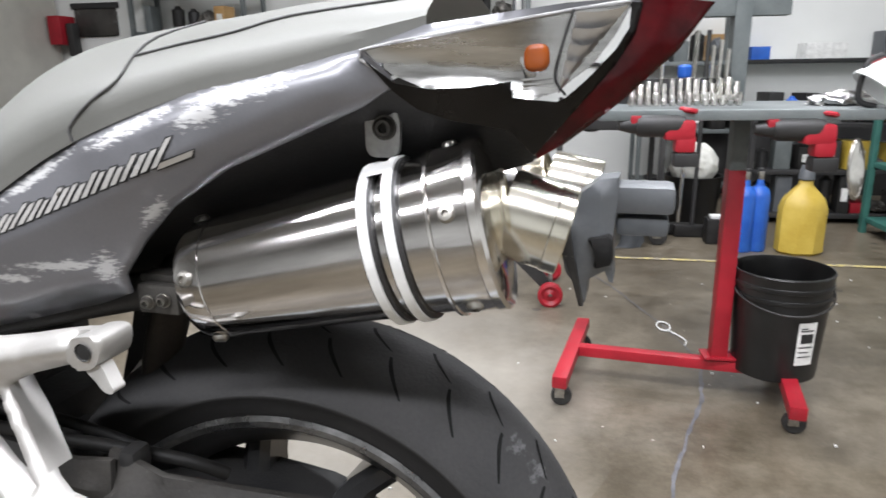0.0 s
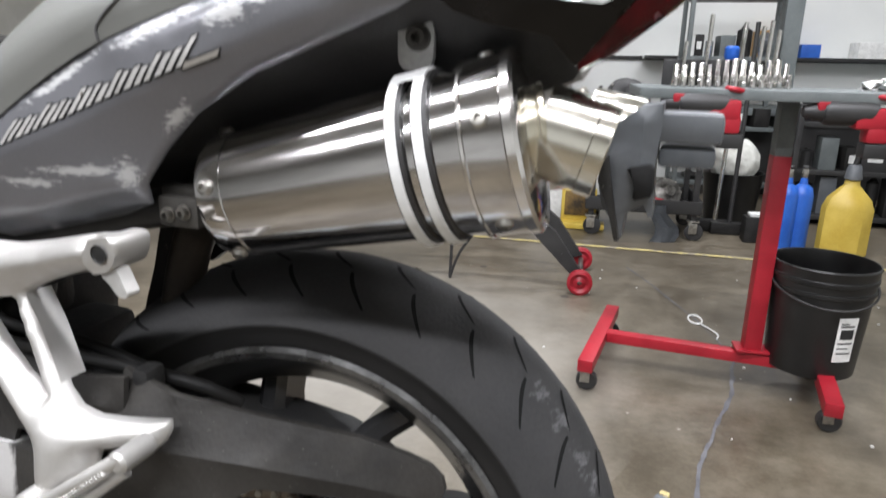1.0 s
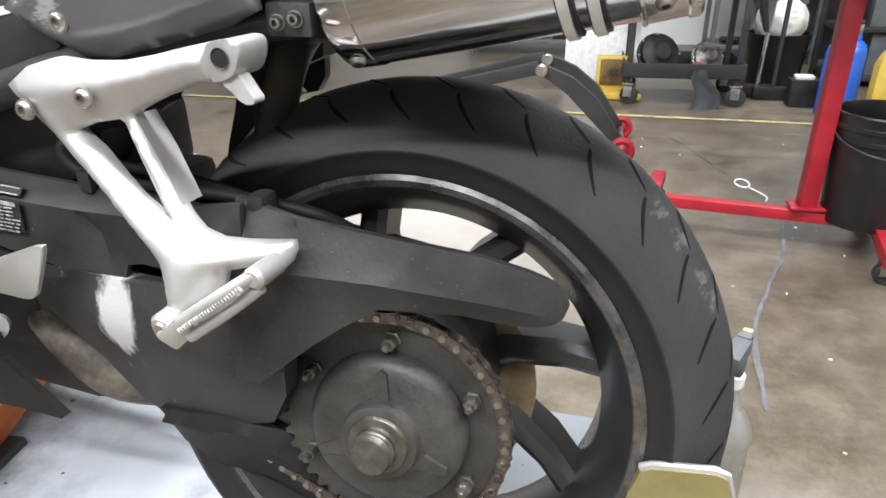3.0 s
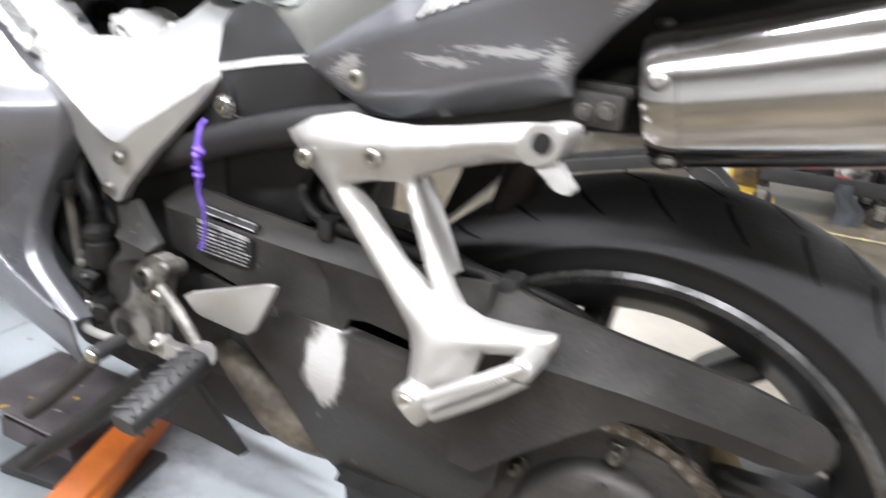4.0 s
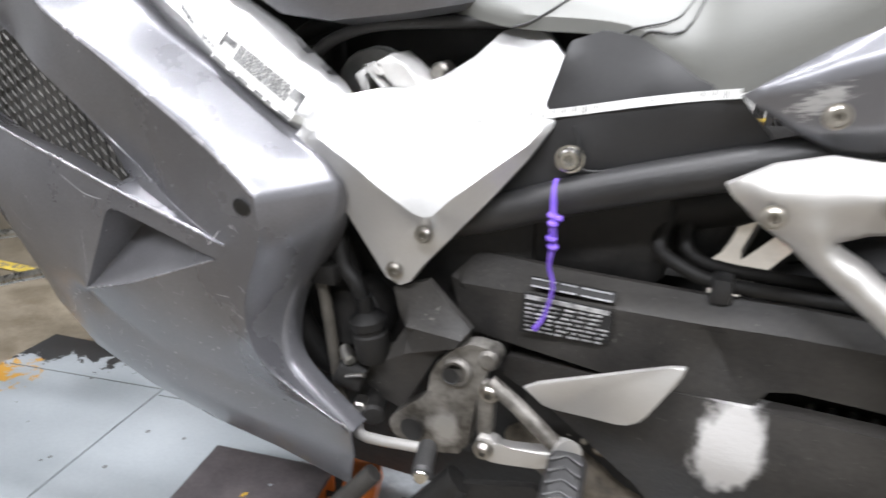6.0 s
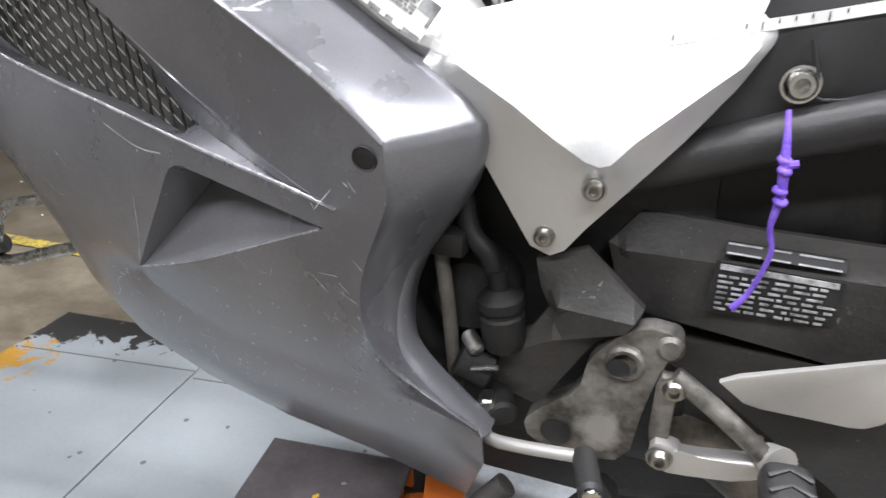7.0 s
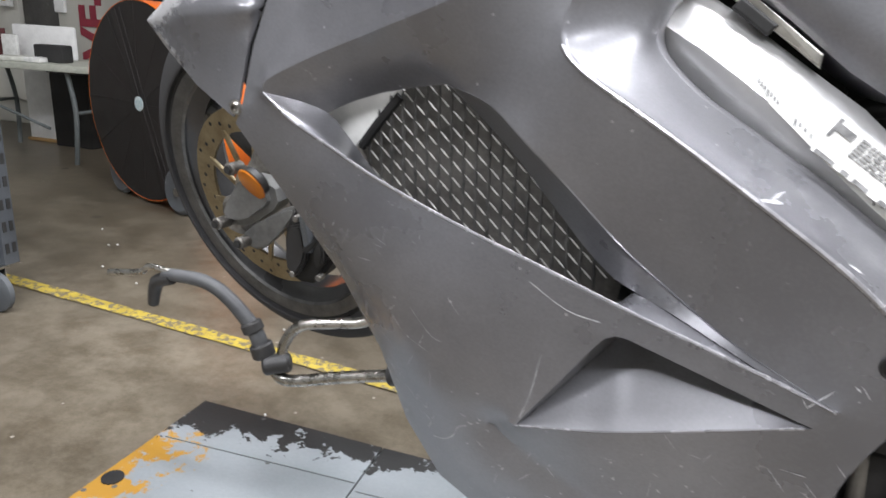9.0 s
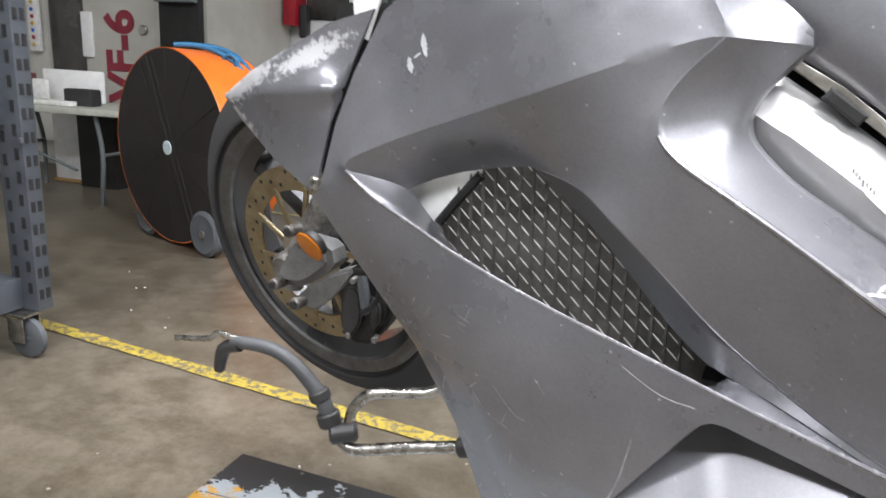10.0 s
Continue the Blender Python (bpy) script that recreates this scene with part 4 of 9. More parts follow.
side = part("sprocket_cover", panel([(-0.47, 0.15, 0.125), (-0.25, 0.17, 0.135), (-0.15, 0.182, 0.14), (-0.06, 0.186, 0.13), (-0.07, 0.178, 0.05), (-0.1, 0.165, 0.0), (-0.15, 0.155, -0.024), (-0.21, 0.15, -0.04), (-0.27, 0.146, -0.046), (-0.295, 0.145, -0.036), (-0.34, 0.145, 0.01), (-0.38, 0.145, 0.04), (-0.43, 0.143, 0.075), (-0.475, 0.145, 0.1)],
     [[(-0.4, 0.158, 0.08), (-0.28, 0.18, 0.085), (-0.15, 0.186, 0.07)]], step=0.012, thick=0.02), RUBBEDCOVER, bike, "black plastic swingarm cover with a rubbed patch")

# chain guard in two lengths
guard = part("chain_guard", panel([(-0.529, 0.15, 0.2), (-0.508, 0.13, 0.222), (-0.42, 0.135, 0.218), (-0.30, 0.143, 0.218), (-0.24, 0.15, 0.222), (-0.15, 0.16, 0.222), (-0.10, 0.165, 0.232), (-0.10, 0.175, 0.17), (-0.133, 0.172, 0.155), (-0.225, 0.165, 0.155), (-0.244, 0.165, 0.151), (-0.254, 0.164, 0.132), (-0.321, 0.164, 0.129), (-0.514, 0.155, 0.149)],
     [[(-0.515, 0.158, 0.198), (-0.3, 0.163, 0.2), (-0.24, 0.166, 0.203), (-0.12, 0.175, 0.205)], [(-0.3, 0.16, 0.2), (-0.285, 0.152, 0.175), (-0.27, 0.16, 0.15)]], step=0.008, thick=0.006, relax=0, row_step=True), DUSTY, bike, "dusty black chain guard with a warning sticker", sharp=16)
part("rear_guard", panel([(-0.115, 0.15, 0.232), (-0.046, 0.165, 0.226), (0.022, 0.14, 0.208), (0.098, 0.11, 0.188), (0.135, 0.099, 0.175), (0.156, 0.094, 0.1655), (0.167, 0.092, 0.154), (0.1695, 0.092, 0.143), (0.166, 0.093, 0.132), (0.158, 0.096, 0.1255), (0.146, 0.101, 0.1235), (0.12, 0.113, 0.128), (0.088, 0.128, 0.139), (0.022, 0.158, 0.149), (-0.005, 0.172, 0.135), (-0.03, 0.183, 0.118), (-0.083, 0.196, 0.073), (-0.108, 0.196, 0.073), (-0.112, 0.19, 0.14)],
     [[(-0.1, 0.192, 0.19), (-0.05, 0.185, 0.184), (0.02, 0.165, 0.176), (0.106, 0.125, 0.152), (0.145, 0.106, 0.139)]], step=0.008, thick=0.006, relax=0, row_step=True), DUSTY, guard, "black plastic rear chain guard", sharp=16)
part("brake_hose", tube(tube(bmesh.new(), [L3(-0.335, 0.10, 0.285), L3(-0.345, 0.12, 0.25), L3(-0.325, 0.135, 0.238), L3(-0.29, 0.14, 0.229), L3(-0.2, 0.14, 0.226), L3(-0.13, 0.135, 0.224), L3(-0.06, 0.12, 0.212), L3(-0.03, 0.1, 0.19)], 0.0065),
     [L3(-0.315, 0.09, 0.285), L3(-0.325, 0.11, 0.255), L3(-0.30, 0.12, 0.236), L3(-0.2, 0.115, 0.228), L3(-0.12, 0.11, 0.21)], 0.006), HOSE, bike, "black rubber brake hose")
part("hose_clip", box(bmesh.new(), -0.29, -0.142, 0.226, 0.018, 0.024, 0.024, 0.006), BLACK, bike)
part("hose_clip", box(bmesh.new(), -0.09, -0.147, 0.226, 0.018, 0.024, 0.024, 0.006), BLACK, bike)
FINBLACK = surface("clean_black_plastic", (0.012, 0.012, 0.012), (0.022, 0.021, 0.021), 12, (0.55, 0.68), 0, 0.1, 260, 0.5, 0.2)
part("lower_guard", panel([(-0.262, 0.155, -0.035), (-0.2, 0.16, -0.022), (-0.138, 0.15, -0.012), (-0.1, 0.145, -0.03), (-0.065, 0.14, -0.07), (-0.03, 0.13, -0.1), (-0.02, 0.125, -0.14), (-0.06, 0.125, -0.15), (-0.142, 0.135, -0.113), (-0.205, 0.145, -0.103), (-0.24, 0.15, -0.077)],
     [[(-0.255, 0.163, -0.046), (-0.14, 0.166, -0.028), (-0.09, 0.158, -0.06), (-0.055, 0.15, -0.105)]], step=0.01, thick=0.01, relax=0, row_step=True), FINBLACK, guard, "black shark fin chain guard")

part("second_sticker", slab([(-0.447, 0.157, 0.2155), (-0.372, 0.1565, 0.2125), (-0.372, 0.1625, 0.2055), (-0.447, 0.163, 0.2085)], 0.002, 0), INK_SHADE, guard, "narrow black sticker with a worn border")
for a_, b_ in ((0.0, 0.3), (0.36, 0.55), (0.62, 0.98)):
    part("border_line", slab([(-0.446 + 0.073 * a_, 0.1583, 0.2152 - 0.003 * a_), (-0.446 + 0.073 * b_, 0.1583, 0.2152 - 0.003 * b_), (-0.446 + 0.073 * b_, 0.1589, 0.2143 - 0.003 * b_), (-0.446 + 0.073 * a_, 0.1589, 0.2143 - 0.003 * a_)], 0.001, 0), SCRATCH, guard, smooth=False)
    part("border_line", slab([(-0.446 + 0.073 * a_, 0.1628, 0.2098 - 0.003 * a_), (-0.446 + 0.073 * b_, 0.1628, 0.2098 - 0.003 * b_), (-0.446 + 0.073 * b_, 0.1634, 0.209 - 0.003 * b_), (-0.446 + 0.073 * a_, 0.1634, 0.209 - 0.003 * a_)], 0.001, 0), SCRATCH, guard, smooth=False)
# sticker with unreadable print
WORNPRINT = surface("worn_white_print", (0.12, 0.12, 0.12), (0.5, 0.5, 0.5), 110, (0.5, 0.6))
sticker = part("warning_sticker", panel(flat([(-0.452, 0.204), (-0.371, 0.2), (-0.374, 0.168), (-0.455, 0.163)], 0.1665), step=0.02, thick=0.001, relax=0), INK_SHADE, guard, "black and white warning sticker", smooth=False)
rng = random.Random(4)
for r in range(8):
    w0 = 0.1985 - 0.0043 * r
    x = -0.449
    if r == 0:
        part("print_line", slab(flat([(x, w0 + 0.004), (-0.375, w0 + 0.001), (-0.375, w0 - 0.003), (x, w0)], 0.1685), 0.001, 0), WORNPRINT, sticker, smooth=False)
        continue
    while x < -0.378:
        n = rng.uniform(0.003, 0.011)
        part("print_line", slab(flat([(x, w0), (x + n, w0 - n * 0.05), (x + n, w0 - 0.0017), (x, w0 - 0.0017)], 0.1685), 0.001, 0), WORNPRINT, sticker, smooth=False)
        x += n + rng.uniform(0.0015, 0.005)

# pillion footrest bracket
bracket = thing("footrest_bracket", "cast aluminium pillion footrest bracket", "")
bracket.parent = bike
hole1 = [(-0.2252, 0.197, 0.2935), (-0.2071, 0.195, 0.3005), (-0.1791, 0.195, 0.3057), (-0.1741, 0.195, 0.3034), (-0.1572, 0.2023, 0.2757), (-0.1342, 0.2123, 0.2422), (-0.1268, 0.2151, 0.233), (-0.1327, 0.2152, 0.2326), (-0.1585, 0.2113, 0.2456), (-0.1808, 0.2064, 0.2619), (-0.2042, 0.2008, 0.2807), (-0.218, 0.1985, 0.2882)]
hole2 = [(-0.0815, 0.2169, 0.1968), (-0.0471, 0.2038, 0.2027), (-0.0448, 0.2034, 0.2013), (-0.0518, 0.2085, 0.1923), (-0.0741, 0.2204, 0.1769), (-0.0854, 0.2258, 0.1713)]
brk = [(-0.299, 0.192, 0.3257), (-0.2705, 0.192, 0.3422), (-0.2362, 0.192, 0.3507), (-0.2072, 0.192, 0.3484), (-0.1723, 0.192, 0.3498), (-0.1366, 0.192, 0.3561), (-0.1036, 0.192, 0.3634), (-0.0788, 0.192, 0.3682), (-0.05, 0.192, 0.3715), (-0.0465, 0.192, 0.366), (-0.047, 0.192, 0.3552), (-0.054, 0.192, 0.3472), (-0.0638, 0.192, 0.3437), (-0.074, 0.192, 0.3417), (-0.0992, 0.192, 0.336), (-0.1324, 0.192, 0.3255), (-0.1634, 0.192, 0.3122), (-0.1665, 0.192, 0.3088), (-0.1609, 0.192, 0.301), (-0.1465, 0.1976, 0.2814), (-0.1297, 0.205, 0.2568), (-0.1157, 0.2106, 0.2379), (-0.1048, 0.2111, 0.225), (-0.0894, 0.2081, 0.2182), (-0.0697, 0.2022, 0.2164), (-0.0347, 0.1907, 0.2159), (-0.0334, 0.1926, 0.2082), (-0.0364, 0.1963, 0.1992), (-0.0506, 0.2053, 0.1849), (-0.0728, 0.2176, 0.1683), (-0.0894, 0.2256, 0.1598), (-0.1031, 0.2319, 0.1539), (-0.1262, 0.238, 0.1466), (-0.1308, 0.235, 0.1568), (-0.1339, 0.2279, 0.1803), (-0.1382, 0.224, 0.1934), (-0.1417, 0.2224, 0.1987), (-0.1529, 0.2195, 0.2083), (-0.1758, 0.2136, 0.2281), (-0.1992, 0.2081, 0.2464), (-0.2327, 0.2009, 0.2702), (-0.2528, 0.1961, 0.2864), (-0.2779, 0.192, 0.3027), (-0.295, 0.192, 0.3192)]
body = part("body", panel(brk, [[(-0.2758, 0.209, 0.3238), (-0.1962, 0.209, 0.3329), (-0.1345, 0.209, 0.344), (-0.0865, 0.209, 0.3556)], [(-0.2433, 0.21, 0.3034), (-0.2095, 0.2186, 0.2754), (-0.1771, 0.2268, 0.2487), (-0.1482, 0.2342, 0.2247), (-0.1216, 0.239, 0.2091), (-0.0799, 0.2259, 0.2127), (-0.0441, 0.2131, 0.2149)], [(-0.1685, 0.206, 0.3061), (-0.1512, 0.213, 0.279), (-0.1303, 0.2214, 0.2516), (-0.1162, 0.2276, 0.2312)], [(-0.1176, 0.2399, 0.2061), (-0.1159, 0.2469, 0.1833), (-0.1171, 0.2519, 0.1674)], [(-0.0391, 0.2093, 0.2073), (-0.0646, 0.2254, 0.1826), (-0.0907, 0.2383, 0.1689)]], [hole1, hole2], step=0.0042, thick=0.01, relax=7, row_step=True), CAST, bracket, sharp=60)
part("inner_web", slab([(-0.1665, 0.192, 0.3088), (-0.1465, 0.197, 0.2814), (-0.1200, 0.208, 0.2439), (-0.1228, 0.2075, 0.2429), (-0.150, 0.1958, 0.2806), (-0.171, 0.192, 0.3078)], 0.024, 0), CAST, bracket)
part("eye", slab([Vector(p) for p in rounded(flat([(-0.0745, 0.366), (-0.0759, 0.3496), (-0.0734, 0.3439), (-0.0638, 0.3437), (-0.0516, 0.3472), (-0.045, 0.3552), (-0.0418, 0.3703), (-0.05, 0.3735), (-0.066, 0.3705)], 0.211), 0.25, 2)], 0.034, 0.0035, 3), CAST, bracket)
# The eye is solid: a black disc paints the shade of its hole.
part("eye_hole_shade", lathe(bmesh.new(), [(0.0072, 0.0016), (0.0064, 0.0008), (0.0062, 0.0004), (0, 0.0004)], 24, along(L3(-0.0578, 0.2112, 0.3602), L3(-0.0578, 0.4, 0.3602))), INK_SHADE, bracket)
part("hook", panel([Vector(p) for p in rounded([(-0.0636, 0.207, 0.348), (-0.0616, 0.209, 0.342), (-0.0529, 0.21, 0.3371), (-0.0444, 0.213, 0.3307), (-0.033, 0.216, 0.3306), (-0.0304, 0.216, 0.3345), (-0.0367, 0.213, 0.3391), (-0.0456, 0.208, 0.3463), (-0.05, 0.207, 0.35)], 0.25, 2)], step=0.004, thick=0.012, relax=0), CAST, bracket)
bolt(bracket, -0.2666, 0.2065, 0.3098, 0.0078, 0.005, DISCSTEEL)
bolt(bracket, -0.1967, 0.2085, 0.3235, 0.0078, 0.004, DISCSTEEL)
peg = part("pillion_peg", tube(tube(bmesh.new(), [L3(-0.04, 0.232, 0.208), L3(-0.07, 0.243, 0.188), L3(-0.104, 0.249, 0.164)], 0.0056, 10), [L3(-0.039, 0.228, 0.196), L3(-0.066, 0.238, 0.174), L3(-0.1, 0.247, 0.15)], 0.005, 10), CAST, bracket, "folding pillion footrest, folded up")
part("peg_pivot", cyl(bmesh.new(), L3(-0.0415, 0.2, 0.204), L3(-0.04, 0.237, 0.206), 0.009, 18, 0.003), CAST, bracket)
part("peg_pivot", cyl(bmesh.new(), L3(-0.119, 0.225, 0.16), L3(-0.119, 0.256, 0.158), 0.012, 24, 0.003), CAST, bracket)
part("pivot_bolt", cyl(bmesh.new(), L3(-0.119, 0.255, 0.158), L3(-0.119, 0.2585, 0.158), 0.007, 20, 0.002), DISCSTEEL, bracket)
bm = bmesh.new()
box(bm, 0, 0, 0, 0.02, 0.022, 0.026, 0.005, along(L3(-0.112, 0.246, 0.155), L3(-0.128, 0.258, 0.138)))
part("peg_end", bm, CAST, bracket)
teeth_bm = bmesh.new()
for k in range(23):
    t = k / 22
    p = L3(-0.048, 0.238, 0.199).lerp(L3(-0.1, 0.253, 0.161), t)
    box(teeth_bm, 0, 0, 0, 0.0016, 0.010, 0.0042, 0.0006, Matrix.Translation(p) @ pose(0, 0, 0, 0, -40, 0))
tagged(part("grip_edge", teeth_bm, CAST, peg, "toothed grip edge"), kind="")

# silver frame: main plate and diagonal spar
frame_part = part("frame_plate", panel([Vector(p) for p in [(-0.66, 0.212, 0.328), (-0.641, 0.19, 0.366), (-0.60, 0.155, 0.374), (-0.575, 0.145, 0.374), (-0.545, 0.13, 0.385), (-0.52, 0.115, 0.402), (-0.50, 0.10, 0.423), (-0.475, 0.1, 0.428), (-0.455, 0.11, 0.42), (-0.433, 0.12, 0.397), (-0.4335, 0.136, 0.366), (-0.4395, 0.145, 0.347), (-0.457, 0.157, 0.3205), (-0.484, 0.171, 0.287), (-0.502, 0.178, 0.267), (-0.542, 0.186, 0.222), (-0.556, 0.185, 0.203), (-0.567, 0.184, 0.197), (-0.582, 0.184, 0.203), (-0.592, 0.187, 0.222), (-0.632, 0.203, 0.302)]],
     [[(-0.6304, 0.213, 0.3391), (-0.5889, 0.212, 0.3126), (-0.5614, 0.209, 0.2912), (-0.5419, 0.205, 0.2774), (-0.5333, 0.203, 0.2742), (-0.5259, 0.201, 0.2758), (-0.5127, 0.193, 0.2895), (-0.4858, 0.178, 0.3115), (-0.4561, 0.161, 0.3346), (-0.4455, 0.151, 0.349)]], step=0.009, thick=0.012, relax=0, plate=True, row_step=True), WHITE_AL, bike, "silver painted aluminium frame plate")
spar = part("frame_spar", panel([(-0.862, 0.165, 0.505), (-0.868, 0.17, 0.48), (-0.855, 0.168, 0.45), (-0.80, 0.18, 0.412), (-0.72, 0.19, 0.36), (-0.632, 0.19, 0.305), (-0.60, 0.165, 0.335), (-0.64, 0.158, 0.378), (-0.70, 0.16, 0.428), (-0.7485, 0.165, 0.4583), (-0.7892, 0.165, 0.4847), (-0.8224, 0.165, 0.5042)],
     [[(-0.8455, 0.19, 0.4795), (-0.8241, 0.199, 0.4675), (-0.8142, 0.2005, 0.4627), (-0.7827, 0.205, 0.4429), (-0.7494, 0.209, 0.4209), (-0.7289, 0.211, 0.4052), (-0.70, 0.2125, 0.3835), (-0.655, 0.208, 0.347)]], step=0.008, thick=0.012, relax=1, plate=True, row_step=True), WHITE_AL, bike, "silver diagonal frame spar")
rail = part("tank_rail", slab([Vector(p) for p in ((-0.8255, 0.172, 0.5215), (-0.7825, 0.174, 0.4975), (-0.735, 0.174, 0.4635), (-0.735, 0.174, 0.4535), (-0.7825, 0.174, 0.4865), (-0.8215, 0.172, 0.511))], 0.006, 0.0015), BOLT, bike, "thin grey metal rail under the tank", smooth=False)
part("clip", slab([Vector(p) for p in ((-0.793, 0.178, 0.4985), (-0.7665, 0.178, 0.4805), (-0.7725, 0.178, 0.4725), (-0.7985, 0.178, 0.4905))], 0.008, 0.002), INK_SHADE, rail, "black clip", smooth=False)
for u, v, w in ((-0.536, 0.196, 0.256), (-0.571, 0.187, 0.213)):
    bolt(frame_part, u, v, w, 0.0075, 0.005, BOLT)
# frame label with unreadable print
FADEDINK = surface("faded_print", (0.1, 0.1, 0.1), (0.28, 0.28, 0.28), 90, (0.5, 0.6))
LA, LB, LC = Vector((-0.7195, 0.4245)), Vector((-0.6395, 0.372)), Vector((-0.0145, -0.0215))
def on_label(x, y):
    p = LA.lerp(LB, x) + LC * y
    return (p.x, 0.2065 + 0.008 * y + 0.002 * x, p.y)
lab = part("frame_label", panel([on_label(0, 0), on_label(1, 0), on_label(1, 1), on_label(0, 1)], step=0.02, thick=0.0006, relax=0), LABEL, frame_part, "white specification label", smooth=False)
def print_patch(xa, xb, ya, yb, name="print_line"):
    up = Vector((0, 0.0008, 0))
    part(name, slab([Vector(on_label(*q)) + up for q in ((xa, ya), (xb, ya), (xb, yb), (xa, yb))], 0.0006, 0), FADEDINK, lab, smooth=False)
print_patch(0.0, 0.03, 0.0, 0.5, "print_block")
print_patch(0.03, 0.16, 0.1, 0.3, "print_block")
print_patch(0.86, 1.0, 0.0, 0.35, "print_block")
print_patch(0.97, 1.0, 0.35, 0.6, "print_block")
for r in range(6):
    x = 0.2
    while x < 0.83:
        n = rng.uniform(0.02, 0.07)
        print_patch(x, min(0.85, x + n), 0.06 + 0.09 * r, 0.12 + 0.09 * r)
        x += n + rng.uniform(0.008, 0.02)
for x, n in ((0.02, 0.16), (0.24, 0.06), (0.34, 0.12), (0.55, 0.1), (0.7, 0.06), (0.85, 0.14)):
    print_patch(x, x + n, 0.88, 0.98)

# side cover, subframe tube, seat, tank
cover_side = part("side_cover", panel([(-0.436, 0.14, 0.402), (-0.43, 0.132, 0.418), (-0.405, 0.132, 0.426), (-0.378, 0.135, 0.422), (-0.352, 0.14, 0.408), (-0.328, 0.149, 0.393), (-0.298, 0.16, 0.383), (-0.272, 0.155, 0.353), (-0.3, 0.15, 0.34), (-0.395, 0.145, 0.312), (-0.49, 0.14, 0.283), (-0.495, 0.14, 0.275), (-0.46, 0.138, 0.33)],
     [[(-0.43, 0.146, 0.36), (-0.36, 0.152, 0.375), (-0.3, 0.16, 0.38)], [(-0.412, 0.15, 0.352), (-0.398, 0.15, 0.315)]], step=0.012, thick=0.01, relax=1), surface("satin_black_cover", (0.022, 0.022, 0.023), (0.032, 0.032, 0.033), 8, (0.42, 0.52), 0, 0.03, 300), bike, "black plastic side cover")
part("cover_seam", tube(bmesh.new(), [L3(-0.419, 0.1515, 0.352), L3(-0.412, 0.1525, 0.33), L3(-0.407, 0.1515, 0.3155), L3(-0.36, 0.1525, 0.3245), L3(-0.3, 0.1535, 0.3425)], 0.0013, 6, 4), INK_SHADE, bike)
part("subframe_tube", tube(bmesh.new(), [L3(-0.60, 0.12, 0.225), L3(-0.5, 0.145, 0.263), L3(-0.4, 0.15, 0.298), L3(-0.3, 0.152, 0.327), L3(-0.2, 0.14, 0.352), L3(-0.05, 0.1, 0.38)], 0.017, 16), BLACK, bike, "satin black subframe tube")
bolt(bike, -0.421, 0.152, 0.325, 0.0105, 0.008, CHROME)


# white measuring tape stretched along the side
def ribbon(name, line, wide, parent, mat):
    bm = bmesh.new()
    rows = []
    for i, p in enumerate(line):
        d = (line[min(i + 1, len(line) - 1)] - line[max(0, i - 1)]).normalized()
        s = d.cross(Vector((0, -1, 0.15))).normalized() * wide / 2
        o = Vector((0, 0.0008, 0))
        rows.append([bm.verts.new(q) for q in (p + s, p - s, p - s + o, p + s + o)])
    for a, b in zip(rows, rows[1:]):
        for k in range(4):
            bm.faces.new((a[k], a[(k + 1) % 4], b[(k + 1) % 4], b[k]))
    bm.faces.new(rows[0])
    bm.faces.new(rows[-1])
    return part(name, bm, mat, parent, smooth=False)


def lying_on(pts, obs, lift):
    """The same line, each point brought out to just above the outermost of those surfaces."""
    from mathutils.bvhtree import BVHTree
    trees = [BVHTree.FromPolygons([v.co.copy() for v in o.data.vertices], [tuple(f.vertices) for f in o.data.polygons]) for o in obs]
    out = []
    for p in pts:
        hits = [h.y for h in (t.ray_cast(Vector((p.x, -1.0, p.z)), Vector((0, 1, 0)))[0] for t in trees) if h is not None]
        out.append(Vector((p.x, min(hits) - lift if hits else p.y, p.z)))
    return [(out[max(0, i - 1)] + 2 * q + out[min(len(out) - 1, i + 1)]) / 4 for i, q in enumerate(out)]


run = lying_on(smooth_line([L3(-0.777, 0.21, 0.4467), L3(-0.7606, 0.21, 0.4315), L3(-0.7389, 0.215, 0.4134), L3(-0.7, 0.22, 0.381), L3(-0.662, 0.224, 0.354), L3(-0.635, 0.222, 0.344), L3(-0.6, 0.212, 0.341), L3(-0.55, 0.2, 0.345), L3(-0.50, 0.182, 0.35), L3(-0.43, 0.16, 0.362), L3(-0.36, 0.16, 0.376), L3(-0.297, 0.163, 0.386)], 8), (frame_part, spar, cover_side), 0.0022)
tape = ribbon("measuring_tape", run, 0.007, bike, LABEL)
tagged(tape, "white printed measuring tape taped along the side")
for k in range(len(run) - 4):
    if 30 < k < 62 or (k * 7919) % 11 < 4:
        continue
    p = run[2 + k]
    bm = bmesh.new()
    box(bm, p.x, p.y - 0.0006, p.z + (0.0015 if k % 4 else 0), 0.0008, 0.001, 0.0028 if k % 4 else 0.005)
    part("tape_mark", bm, GREYPL, tape, smooth=False)


def loft(rows, closed=False):
    bm = bmesh.new()
    g = [[bm.verts.new(p) for p in r] for r in rows]
    for a, b in zip(g, g[1:]):
        n = len(a)
        for i in range(n if closed else n - 1):
            bm.faces.new((a[i], a[(i + 1) % n], b[(i + 1) % n], b[i]))
    return bm


